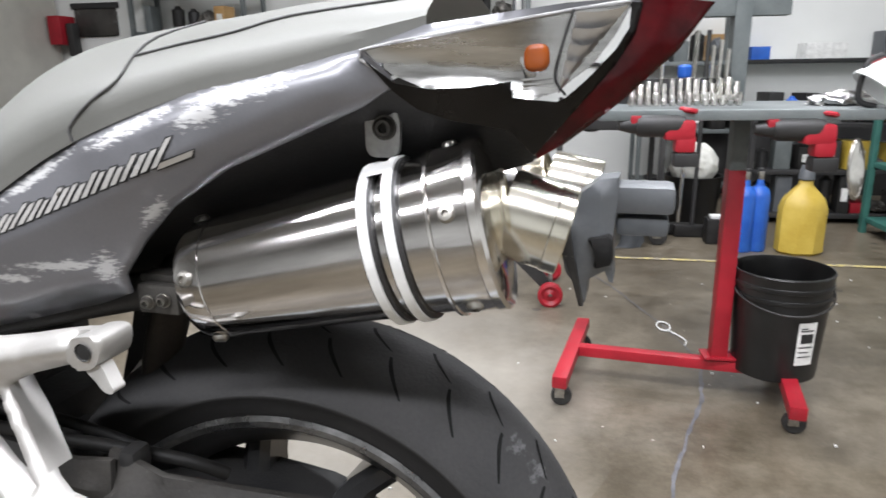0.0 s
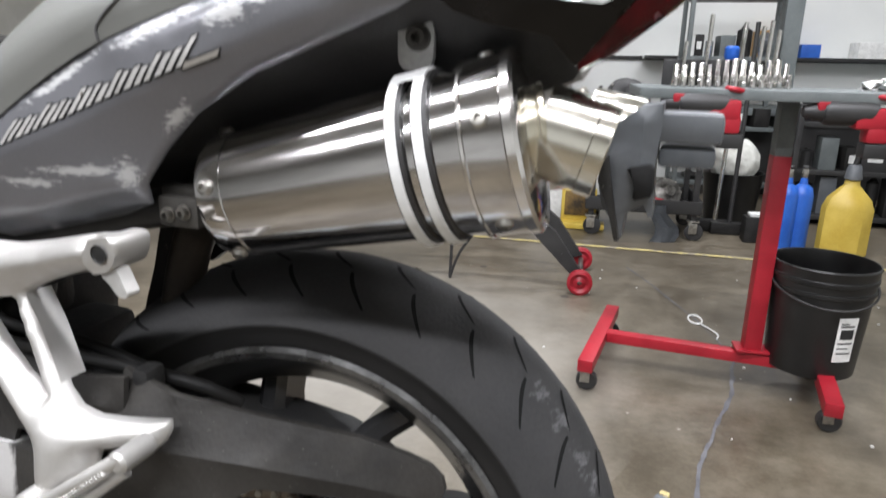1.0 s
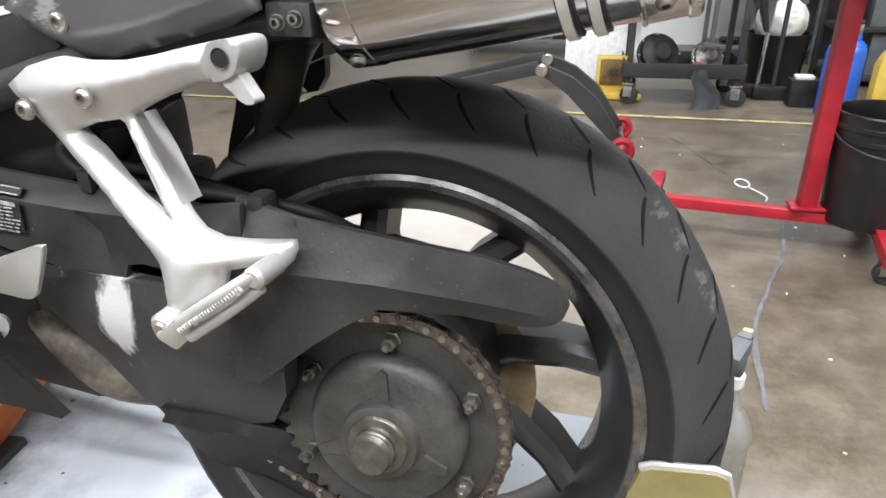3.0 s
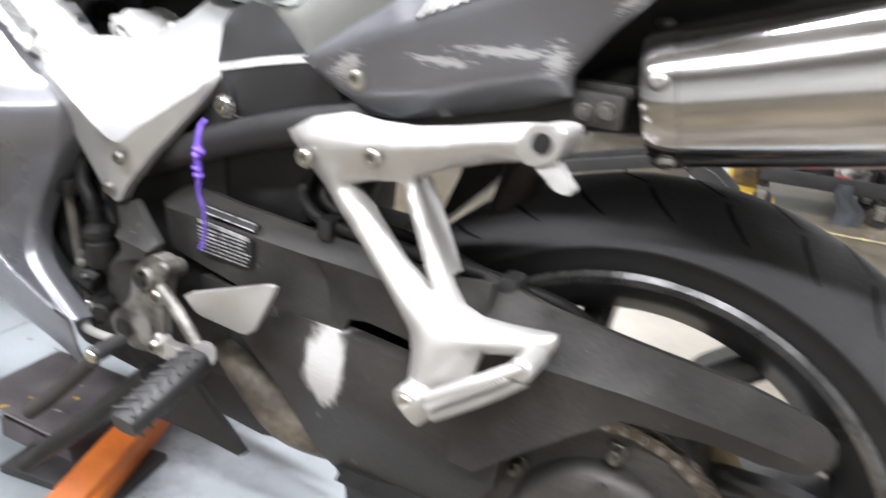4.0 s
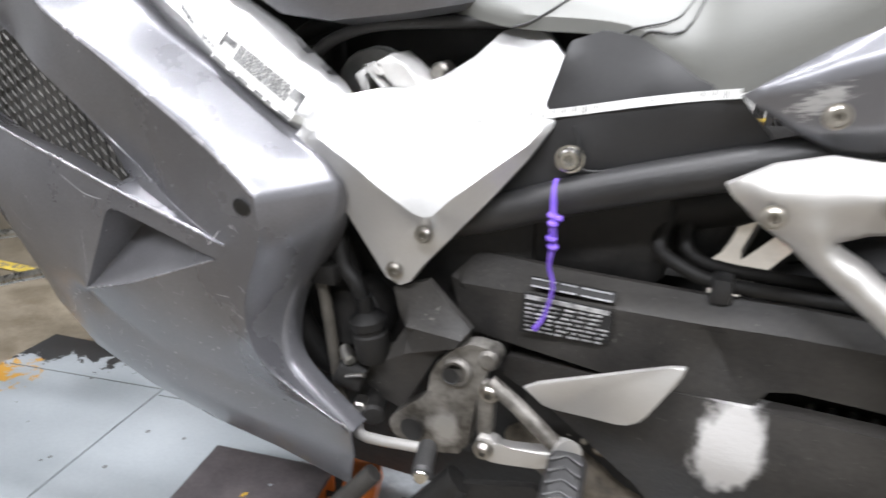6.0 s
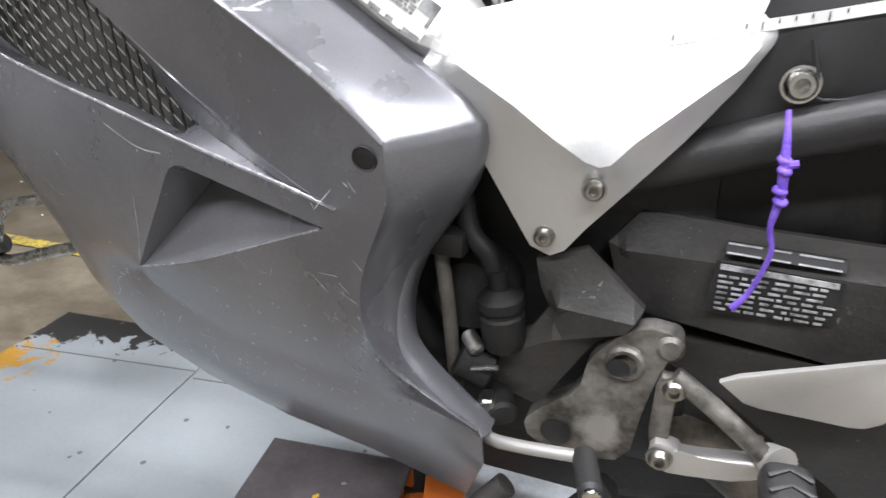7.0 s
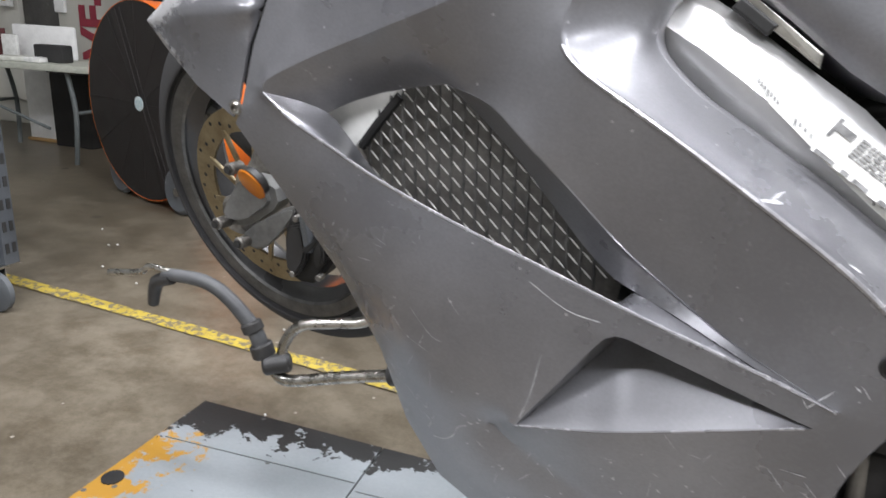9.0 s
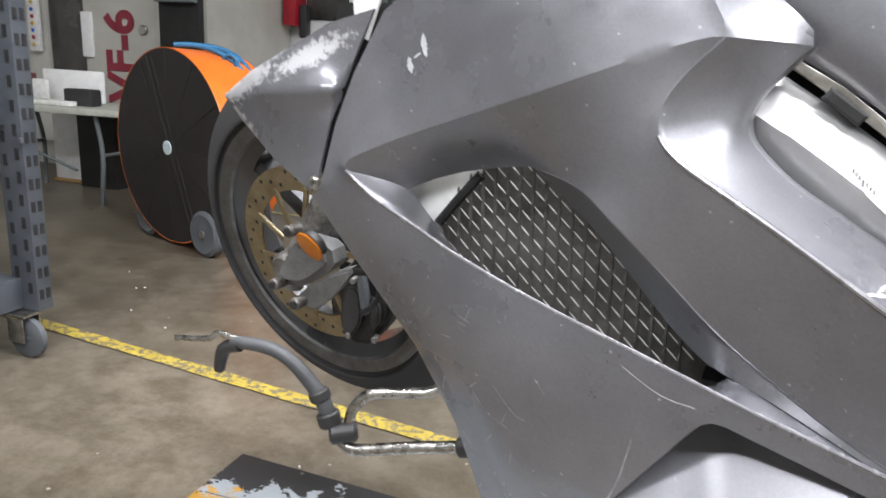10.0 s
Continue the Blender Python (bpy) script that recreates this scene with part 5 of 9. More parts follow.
def seat_rows():
    rows = []
    low = smooth_line([(-0.56, 0.09, 0.440), (-0.486, 0.115, 0.426), (-0.40, 0.128, 0.421), (-0.356, 0.138, 0.403), (-0.33, 0.146, 0.387), (-0.302, 0.16, 0.384), (-0.242, 0.172, 0.418), (-0.17, 0.168, 0.466), (-0.092, 0.158, 0.509), (0.006, 0.143, 0.544), (0.072, 0.133, 0.557), (0.183, 0.112, 0.586)], 5)
    top = smooth_line([(-0.56, 0.0, 0.49), (-0.48, 0.0, 0.475), (-0.4, 0.0, 0.468), (-0.356, 0.0, 0.472), (-0.33, 0.0, 0.488), (-0.302, 0.0, 0.515), (-0.242, 0.0, 0.542), (-0.17, 0.0, 0.5865), (-0.092, 0.0, 0.6011), (0.006, 0.0, 0.6113), (0.072, 0, 0.6187), (0.183, 0, 0.623)], 5)
    for a, b in zip(low, top):
        row = []
        for k in range(25):
            t = -1 + 2 * k / 24
            s = abs(t)
            v = a.y * math.copysign(1, t) * min(1, math.sin(s * math.pi / 2) * 1.04)
            w = b.z + (a.z - b.z) * (1 - math.cos(s * math.pi / 2)) ** 0.95
            row.append(L3(a.x, v, w))
        rows.append(row)
    return rows


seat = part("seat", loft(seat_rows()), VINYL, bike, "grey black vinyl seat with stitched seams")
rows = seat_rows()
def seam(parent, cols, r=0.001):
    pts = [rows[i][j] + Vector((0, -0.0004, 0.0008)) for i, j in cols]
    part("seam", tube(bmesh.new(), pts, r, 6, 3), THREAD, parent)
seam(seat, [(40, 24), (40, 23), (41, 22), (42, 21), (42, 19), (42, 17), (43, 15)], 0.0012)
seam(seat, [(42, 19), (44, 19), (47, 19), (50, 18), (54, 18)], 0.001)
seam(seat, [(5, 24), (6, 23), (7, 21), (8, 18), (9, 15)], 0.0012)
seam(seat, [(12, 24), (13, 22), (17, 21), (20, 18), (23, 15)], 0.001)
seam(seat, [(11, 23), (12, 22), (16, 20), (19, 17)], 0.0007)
part("fuel_tank", loft([[L3(u, v * f, w + dw) for v, w in ((0.02, 0.6), (0.13, 0.57), (0.168, 0.52), (0.176, 0.47), (0.174, 0.445), (0.166, 0.43), (0.13, 0.425), (0.05, 0.425))] for u, f, dw in ((-0.86, 0.9, 0.112), (-0.80, 0.97, 0.08), (-0.76, 1.0, 0.055), (-0.715, 1.0, 0.022), (-0.69, 1.0, 0.008), (-0.64, 0.97, 0.002), (-0.58, 0.88, 0.008), (-0.535, 0.72, 0.015), (-0.52, 0.5, 0.02))]), PAINT, bike, "dark grey painted fuel tank")

# tail panel
TAILPAINT = rubbed(PAINT_TAIL, "scuffed_tail_paint", [((-0.11, -0.16, 0.412), (0.09, 0.2, 0.011), -4), ((-0.16, -0.16, 0.4), (0.06, 0.2, 0.01), 0), ((-0.075, -0.16, 0.41), (0.02, 0.2, 0.028), 0), ((0.05, -0.14, 0.545), (0.1, 0.2, 0.018), -15), ((-0.04, -0.16, 0.52), (0.08, 0.2, 0.014), -22), ((-0.13, -0.16, 0.482), (0.09, 0.2, 0.013), -30), ((0.02, -0.15, 0.53), (0.05, 0.2, 0.02), -18), ((-0.25, -0.18, 0.385), (0.04, 0.2, 0.022), -30), ((-0.03, -0.15, 0.456), (0.035, 0.2, 0.012), -45)], (0.48, 0.48, 0.48), 230, (0.73, 0.84), 0.9, 0.6, (0.4, 1, 1.8))
tail = part("tail_panel", panel([(-0.298, 0.178, 0.386), (-0.242, 0.172, 0.422), (-0.17, 0.165, 0.469), (-0.092, 0.154, 0.513), (0.006, 0.14, 0.548), (0.072, 0.13, 0.561), (0.139, 0.122, 0.574), (0.183, 0.114, 0.589), (0.276, 0.102, 0.600), (0.34, 0.085, 0.604), (0.32, 0.09, 0.598), (0.282, 0.1, 0.594), (0.2, 0.118, 0.582), (0.142, 0.13, 0.573),
      (0.158, 0.124, 0.556), (0.162, 0.122, 0.549), (0.137, 0.124, 0.534), (0.09, 0.13, 0.514), (0.03, 0.138, 0.489), (-0.019, 0.145, 0.458), (-0.045, 0.15, 0.43), (-0.066, 0.153, 0.402), (-0.064, 0.152, 0.386), (-0.1, 0.145, 0.372), (-0.124, 0.148, 0.366), (-0.173, 0.155, 0.354), (-0.209, 0.162, 0.346), (-0.231, 0.166, 0.348), (-0.262, 0.172, 0.363)],
     [[(-0.28, 0.182, 0.392), (-0.2, 0.186, 0.42), (-0.1, 0.176, 0.455), (-0.02, 0.165, 0.49), (0.04, 0.15, 0.512), (0.12, 0.138, 0.545)], [(-0.08, 0.165, 0.505), (0.02, 0.152, 0.538), (0.12, 0.136, 0.558)], [(-0.24, 0.178, 0.37), (-0.17, 0.177, 0.376), (-0.08, 0.166, 0.402)]], step=0.008, thick=0.004, relax=1, plate=True, row_step=True), TAILPAINT, bike, "dark grey tail panel with scraped paint", sharp=75)
bolt(tail, -0.238, 0.1795, 0.376, 0.008, 0.004, DISCSTEEL)

# raised badge on the tail: slanted strokes only
em = thing("emblem", "raised metallic script badge on the tail", "")
em.parent = bike
def badge_stroke(u0, w0, wide_, tall, lift_w=0.0):
    lean, sk = 0.55 * tall, 0.37
    for g, mt, nm, up in ((0.0012, INK_SHADE, "backing", 0.0007), (0.0, CAST, "bar", 0.0016)):
        decal(em, [(u0 - g, w0 + lift_w - g), (u0 + wide_ + g, w0 + lift_w + wide_ * sk - g), (u0 + wide_ + lean + g, w0 + lift_w + wide_ * sk + tall + g), (u0 + lean - g, w0 + lift_w + tall + g)], mt, nm, lift=up, target=tail, step=0.004)


for k in range(20):
    u0, w0 = -0.182 + 0.0087 * k, 0.4285 + 0.0033 * k
    tall = (0.0195, 0.0165, 0.0165, 0.0135)[k % 4] if k < 19 else 0.022
    badge_stroke(u0, w0, (0.0052, 0.0045, 0.0056)[k % 3], tall)
badge_stroke(-0.0125, 0.4905, 0.026, 0.005)


# exhaust cans
def can(a, b, r0, r1, tip, name, detail):
    A, B = Vector(a), Vector(b)
    h = (B - A).length
    m = along(A, B)
    ex = part(name, lathe(bmesh.new(), [(0, 0.0), (r0 * 0.86, 0.0), (r0 * 0.95, 0.002), (r0, 0.008), (r0 + (r1 - r0) * 0.1, h * 0.1), (r0 + (r1 - r0) * 0.1 - 0.001, h * 0.102), (r1 - 0.001, h * 0.86), (r1 + 0.0015, h * 0.862), (r1 + 0.002, h * 0.985), (r1 + 0.0005, h), (r1 - 0.008, h + 0.004), (0.042, h + 0.006), (0, h + 0.006)], 72), CANSTEEL, bike, "polished stainless exhaust can with white rubber straps", m=m)
    if detail:
        top_way = m.to_3x3().inverted() @ Vector((0, -0.32, 0.95))
        crest = math.degrees(math.atan2(top_way.y, top_way.x))
        for f in (0.68, 0.757):
            rr = r0 + (r1 - r0) * f
            part("strap_edge", lathe(bmesh.new(), [(rr + 0.001, h * f - 0.0048), (rr + 0.0042, h * f - 0.0048), (rr + 0.0042, h * f + 0.0068), (rr + 0.001, h * f + 0.0068)], 64), BLACK, ex, "black rubber band")
            part("strap", lathe(bmesh.new(), [(rr + 0.003, h * f - 0.0040), (rr + 0.0058, h * f - 0.0036), (rr + 0.0058, h * f + 0.0034), (rr + 0.003, h * f + 0.0038)], 64), WHITE, ex, "white strap")
        rr = r0 + (r1 - r0) * 0.72
        part("strap_bridge", lathe(bmesh.new(), [(rr + 0.003, h * 0.664), (rr + 0.0061, h * 0.667), (rr + 0.0064, h * 0.77), (rr + 0.003, h * 0.773)], 8, None, (crest - 8, crest + 9)), WHITE, ex, "white bridge that joins the strap's two bands")
        part("end_seam", lathe(bmesh.new(), [(r1 + 0.0012, h * 0.862), (r1 + 0.0032, h * 0.866), (r1 + 0.0032, h * 0.874), (r1 + 0.0012, h * 0.878)], 72), STEEL, ex)
        part("end_rim", lathe(bmesh.new(), [(r1 - 0.004, h + 0.001), (r1 + 0.001, h + 0.0045), (r1 + 0.0036, h + 0.002), (r1 + 0.0036, h - 0.004), (r1 + 0.001, h - 0.006)], 72), STEEL, ex, "rolled steel end rim")
        for f, n, off in ((0.055, 5, 20), (0.925, 5, 14)):
            for k in range(n):
                an = radians(off + 360 * k / n)
                rr = r0 + (r1 - r0) * f + (0.002 if f > 0.5 else 0)
                bm = bmesh.new()
                lathe(bm, [(0, 0.001), (0.0022, 0.001), (0.0026, 0.004), (0.005, 0.0035), (0.0065, 0.001), (0.0068, 0), (0, 0)], 14, Matrix.Translation((rr * math.cos(an), rr * math.sin(an), h * f)) @ Matrix.Rotation(an, 4, "Z") @ Matrix.Rotation(radians(90), 4, "Y"))
                part("rivet", bm, BOLT, ex)
    # short collar, then the outlet that bends down from it
    turn = m.inverted()
    C0, C1, C2 = (Vector(q) for q in tip)
    part("collar", lathe(bmesh.new(), [(0.037, 0), (0.0335, 0.003), (0.0328, 0.005), (0.0328, 0.016), (0.0336, 0.0185), (0.0342, 0.0205), (0.0336, 0.0225), (0.03, 0.023)], 48), GOLD, ex, "straw tinted steel collar", m=turn @ along(C0, C1))
    lng = (C2 - C1).length
    part("outlet", lathe(bmesh.new(), [(0.0325, -0.003), (0.0334, 0.002), (0.0338, lng * 0.72), (0.0346, lng * 0.74), (0.0347, lng * 0.98), (0.0338, lng), (0.0325, lng), (0.032, lng * 0.3)], 48), GOLDEND, ex, "polished steel outlet with a straw tinted edge", m=turn @ along(C1, C2))
    return ex


exhaust = can(L3(-0.019, 0.110, 0.388), L3(0.224, 0.086, 0.4455), 0.051, 0.063, (L3(0.2165, 0.087, 0.4495), L3(0.2362, 0.083, 0.4536), L3(0.280, 0.079, 0.4408)), "exhaust_can", True)
exhaust2 = can(L3(-0.02, -0.10, 0.39), L3(0.222, -0.10, 0.442), 0.05, 0.058, (L3(0.222, -0.1, 0.442), L3(0.2434, -0.1, 0.4473), L3(0.288, -0.1, 0.437)), "exhaust_can", False)
part("hanger", slab(rounded(flat([(0.1215, 0.5277), (0.1268, 0.5325), (0.1455, 0.5325), (0.1505, 0.5257), (0.1495, 0.493), (0.1205, 0.493)], 0.084), 0.18, 2), 0.005, 0.0012), DULLZINC, exhaust, "pale steel hanger tab").matrix_basis = exhaust.matrix_basis.inverted()
bolt(bike, 0.1382, 0.0845, 0.5165, 0.0085, 0.007, HUBMETAL)
part("clamp", boxes((-0.048, -0.135, 0.378, 0.04, 0.012, 0.026), (-0.05, -0.12, 0.392, 0.048, 0.02, 0.01)), HUBMETAL, bike, "exhaust clamp bracket")
bolt(bike, -0.056, 0.142, 0.376, 0.0055, 0.006)
bolt(bike, -0.04, 0.142, 0.379, 0.0055, 0.006)
part("link_pipe", tube(bmesh.new(), [L3(-0.075, 0.06, 0.375), L3(-0.118, 0.035, 0.34), L3(-0.143, 0.03, 0.29), L3(-0.158, 0.03, 0.235), L3(-0.165, 0.03, 0.2)], 0.0205, 18), STAINEDPIPE, bike, "brown stained exhaust link pipe")
part("exhaust_pipe", tube(bmesh.new(), [L3(-0.02, 0.1, 0.388), L3(-0.07, 0.07, 0.378), L3(-0.12, 0.02, 0.366), L3(-0.17, -0.02, 0.358), L3(-0.24, -0.03, 0.35)], 0.027, 20), DARK, bike, "dark exhaust pipe")
part("under_tail", panel([(-0.12, 0.11, 0.4), (0.0, 0.11, 0.49), (0.08, 0.1, 0.53), (0.16, 0.1, 0.555), (0.25, 0.085, 0.53), (0.262, 0.07, 0.505), (0.248, 0.05, 0.488), (0.2, 0.04, 0.47), (0.1, 0.04, 0.46), (0.0, 0.04, 0.42), (-0.08, 0.05, 0.36)], [[(0.05, 0.075, 0.5), (0.2, 0.075, 0.52)]], step=0.014, thick=0.05, relax=2), BLACK, bike, "black under tray")
part("mudguard", panel([(-0.222, -0.03, 0.36), (-0.12, -0.03, 0.36), (-0.124, -0.03, 0.322), (-0.165, -0.03, 0.306), (-0.19, -0.03, 0.276), (-0.212, -0.03, 0.251), (-0.236, -0.03, 0.228), (-0.262, -0.03, 0.2), (-0.272, -0.03, 0.19), (-0.262, -0.03, 0.22), (-0.247, -0.03, 0.258), (-0.232, -0.03, 0.31)], [], step=0.02, thick=0.03), DUSTY, bike, "black inner mudguard")
part("hinge_bracket", panel([(-0.262, -0.11, 0.27), (-0.215, -0.11, 0.325), (-0.17, -0.11, 0.32), (-0.172, -0.11, 0.285), (-0.184, -0.11, 0.267), (-0.208, -0.11, 0.262), (-0.229, -0.11, 0.247), (-0.25, -0.11, 0.25)], [], [[(-0.222, -0.11, 0.274), (-0.212, -0.11, 0.276), (-0.2, -0.11, 0.266), (-0.205, -0.11, 0.262), (-0.218, -0.11, 0.268)]], step=0.006, thick=0.012, relax=0), BLACK, bike, "black slotted hinge bracket")

# tail lamp
SILVERTRIM = surface("pale_lens_border", (0.3, 0.3, 0.3), (0.42, 0.42, 0.42), 30, (0.25, 0.4), 0.3)
lamp = part("tail_lamp", panel([(0.140, 0.127, 0.5725), (0.2, 0.115, 0.583), (0.285, 0.1, 0.596), (0.319, 0.092, 0.6), (0.309, 0.096, 0.58), (0.296, 0.098, 0.562), (0.272, 0.102, 0.543), (0.248, 0.106, 0.536), (0.215, 0.11, 0.54), (0.189, 0.113, 0.543), (0.16, 0.12, 0.556)],
     [[(0.16, 0.118, 0.5655), (0.19, 0.104, 0.562), (0.22, 0.096, 0.557), (0.242, 0.092, 0.55)]], step=0.005, thick=0.003, relax=8, plate=True, row_step=True), REFLECTOR, bike, "clear tail lamp with chrome reflector", sharp=60)
housing = part("bulb_housing", slab(rounded(flat([(0.2455, 0.586), (0.2655, 0.588), (0.272, 0.566), (0.268, 0.548), (0.25, 0.548), (0.246, 0.566)], 0.101), 0.2, 1), 0.02, 0.003), REFLECTOR, lamp, "chromed bulb housing")
part("amber_bulb", slab(rounded(flat([(0.249, 0.5745), (0.2665, 0.5755), (0.267, 0.557), (0.2495, 0.556)], 0.1065), 0.22, 2), 0.012, 0.004, 3), AMBERBULB, housing, "amber turn signal bulb")
for k in range(4):
    part("bulb_rib", slab(flat([(0.248, 0.552 - 0.0032 * k), (0.27, 0.5535 - 0.0032 * k), (0.27, 0.552 - 0.0032 * k), (0.248, 0.5505 - 0.0032 * k)], 0.1035 - 0.0006 * k), 0.006, 0), REFLECTOR, housing)
fl = lambda t: Vector((0.2845 - 0.0115 * t, 0.0, 0.594 - 0.05 * t))
fr = lambda t: Vector((0.3165 - 0.043 * t, 0.0, 0.597 - 0.054 * t))
for k in range(5):
    rows_f = []
    for j in range(5):
        t = (k + j / 4) / 5
        rows_f.append([L3(*(fl(t).lerp(fr(t), i / 6) + Vector((0, 0.1075 - 0.0055 * j / 4 - 0.006 * i / 6 + 0.002 * math.sin(math.pi * i / 6), -0.002 * math.sin(math.pi * i / 6))))) for i in range(7)])
    part("reflector_facet", loft(rows_f), FACET, lamp, "curved chrome facet")
rim_l = [(0.16, 0.1215, 0.552), (0.148, 0.126, 0.561), (0.140, 0.1285, 0.5725), (0.2, 0.1165, 0.583), (0.285, 0.1015, 0.596), (0.317, 0.0935, 0.6)]
part("lens_border", tube(bmesh.new(), [L3(*p) for p in rim_l], 0.0013, 8, 2), SILVERTRIM, lamp, "pale lens border")
# Glossy black panel laid over the lower part of the lens.
part("dark_bezel", panel([(0.1435, 0.1295, 0.5655), (0.1628, 0.1245, 0.5502), (0.1863, 0.120, 0.5462), (0.2133, 0.1155, 0.5467), (0.2419, 0.1105, 0.5505), (0.2432, 0.1105, 0.5395), (0.2724, 0.106, 0.5366), (0.2787, 0.105, 0.5395), (0.2923, 0.1035, 0.5514), (0.3095, 0.1, 0.57), (0.3173, 0.097, 0.5833), (0.3179, 0.095, 0.5995), (0.3255, 0.089, 0.5994), (0.3214, 0.093, 0.5799), (0.3098, 0.0955, 0.5603), (0.296, 0.0975, 0.5439), (0.2778, 0.0985, 0.5231), (0.2555, 0.092, 0.4983), (0.2394, 0.1, 0.5164), (0.2201, 0.106, 0.5206), (0.2006, 0.111, 0.5238), (0.1773, 0.118, 0.5319), (0.1606, 0.124, 0.5453)],
     [], step=0.005, thick=0.004, relax=2, row_step=True), BLACKLENS, lamp, "glossy black panel over the lower lens", sharp=70)
part("facet_edge", tube(bmesh.new(), [L3(0.2824, 0.1065, 0.5954), L3(0.2764, 0.1085, 0.5754), L3(0.2714, 0.1095, 0.5535), L3(0.2787, 0.1065, 0.5411)], 0.0009, 8, 4), INK_SHADE, lamp, "dark joint line")
red = part("red_lens", panel([(0.3235, 0.0895, 0.601), (0.34, 0.086, 0.602), (0.3705, 0.07, 0.5995), (0.349, 0.08, 0.5687), (0.3146, 0.088, 0.536), (0.2775, 0.09, 0.5068), (0.2576, 0.088, 0.4955), (0.2565, 0.0885, 0.499), (0.2778, 0.0965, 0.5231), (0.296, 0.0965, 0.5439), (0.3098, 0.0945, 0.5603), (0.3214, 0.0915, 0.5799)],
     [[(0.345, 0.087, 0.592), (0.318, 0.0955, 0.556), (0.272, 0.0965, 0.513)]], step=0.005, thick=0.03, relax=3, row_step=True), REDLENS, lamp, "dark red tail lamp lens", sharp=70)
plate = part("plate_holder", panel(flat([(0.2716, 0.431), (0.2791, 0.4554), (0.2976, 0.4711), (0.3131, 0.473), (0.3138, 0.4591), (0.3111, 0.4236), (0.3131, 0.3845), (0.3099, 0.3842), (0.3057, 0.3939), (0.2921, 0.3853), (0.2906, 0.3648), (0.2873, 0.3645), (0.283, 0.377), (0.2729, 0.3914), (0.2689, 0.4112)], 0.02), [[(0.276, 0.029, 0.433), (0.284, 0.031, 0.398), (0.288, 0.03, 0.372)], [(0.3, 0.03, 0.465), (0.301, 0.03, 0.41)]], step=0.006, thick=0.035, relax=1, row_step=True), HANGERGREY, bike, "grey plastic number plate hanger", sharp=25)
part("hanger_fin", slab(flat([(0.272, 0.43), (0.2765, 0.4325), (0.29, 0.3655), (0.2865, 0.3655), (0.279, 0.392), (0.27, 0.412)], 0.034), 0.01, 0.001), DUSTY, plate)
part("clip", slab(rounded(flat([(0.29, 0.424), (0.311, 0.428), (0.3125, 0.403), (0.297, 0.398), (0.2995, 0.415)], 0.034), 0.15, 1), 0.016, 0.002), FINBLACK, plate, "black cable clip")
sig = bmesh.new()
box(sig, 0.333, 0.0, 0.4545, 0.05, 0.04, 0.0235, 0.006)
part("plate_lamp", sig, HANGERGREY, plate, "grey turn signal body")
box_low = bmesh.new()
box(box_low, 0.3335, 0.004, 0.4315, 0.042, 0.036, 0.0165, 0.005)
part("signal_stalk", box_low, GREYPL, plate)

# fairing side: creases carry the shape
ridge = [(-1.165, 0.240, 0.400), (-1.128, 0.243, 0.384), (-1.081, 0.247, 0.364), (-1.048, 0.25, 0.350), (-0.995, 0.253, 0.331), (-0.947, 0.257, 0.317), (-0.902, 0.26, 0.305), (-0.821, 0.266, 0.283), (-0.777, 0.269, 0.272), (-0.72, 0.273, 0.258), (-0.672, 0.276, 0.247)]
band = [(-0.996, 0.219, 0.4235), (-0.953, 0.239, 0.415), (-0.921, 0.248, 0.393), (-0.8875, 0.246, 0.3655), (-0.8424, 0.243, 0.3260), (-0.811, 0.246, 0.3050), (-0.768, 0.2572, 0.2812), (-0.7282, 0.268, 0.2646), (-0.692, 0.2745, 0.2514)]
crease = [(-0.818, 0.264, 0.407), (-0.762, 0.268, 0.374), (-0.7, 0.272, 0.335), (-0.655, 0.273, 0.297)]
bend = [(-0.866, 0.2445, 0.5255), (-0.8739, 0.2455, 0.5166), (-0.8831, 0.2462, 0.5062), (-0.8906, 0.2475, 0.4962), (-0.8964, 0.249, 0.4862), (-0.8997, 0.2505, 0.4763), (-0.8994, 0.2525, 0.4647)]
throat = [(-0.8112, 0.2, 0.5245), (-0.8222, 0.2, 0.5121), (-0.833, 0.2, 0.4985), (-0.8414, 0.2, 0.4835), (-0.8435, 0.201, 0.4714)]
corner = [(-0.655, 0.273, 0.297), (-0.656, 0.272, 0.258), (-0.673, 0.271, 0.216), (-0.681, 0.27, 0.185), (-0.679, 0.269, 0.155), (-0.664, 0.267, 0.129), (-0.633, 0.261, 0.104), (-0.6, 0.25, 0.075)]
over = [(-1.1531, 0.2415, 0.4150), (-1.1081, 0.243, 0.4361), (-1.0563, 0.246, 0.4563), (-1.0096, 0.2485, 0.474), (-0.9672, 0.251, 0.4905), (-0.9288, 0.252, 0.5056), (-0.8937, 0.25, 0.5189), (-0.8755, 0.2475, 0.5245), (-0.866, 0.2445, 0.5255)]
belly = [(-0.925, 0.238, 0.148), (-0.905, 0.239, 0.136), (-0.865, 0.239, 0.118), (-0.82, 0.239, 0.1), (-0.757, 0.242, 0.094), (-0.688, 0.246, 0.088), (-0.645, 0.244, 0.08), (-0.606, 0.236, 0.06)]
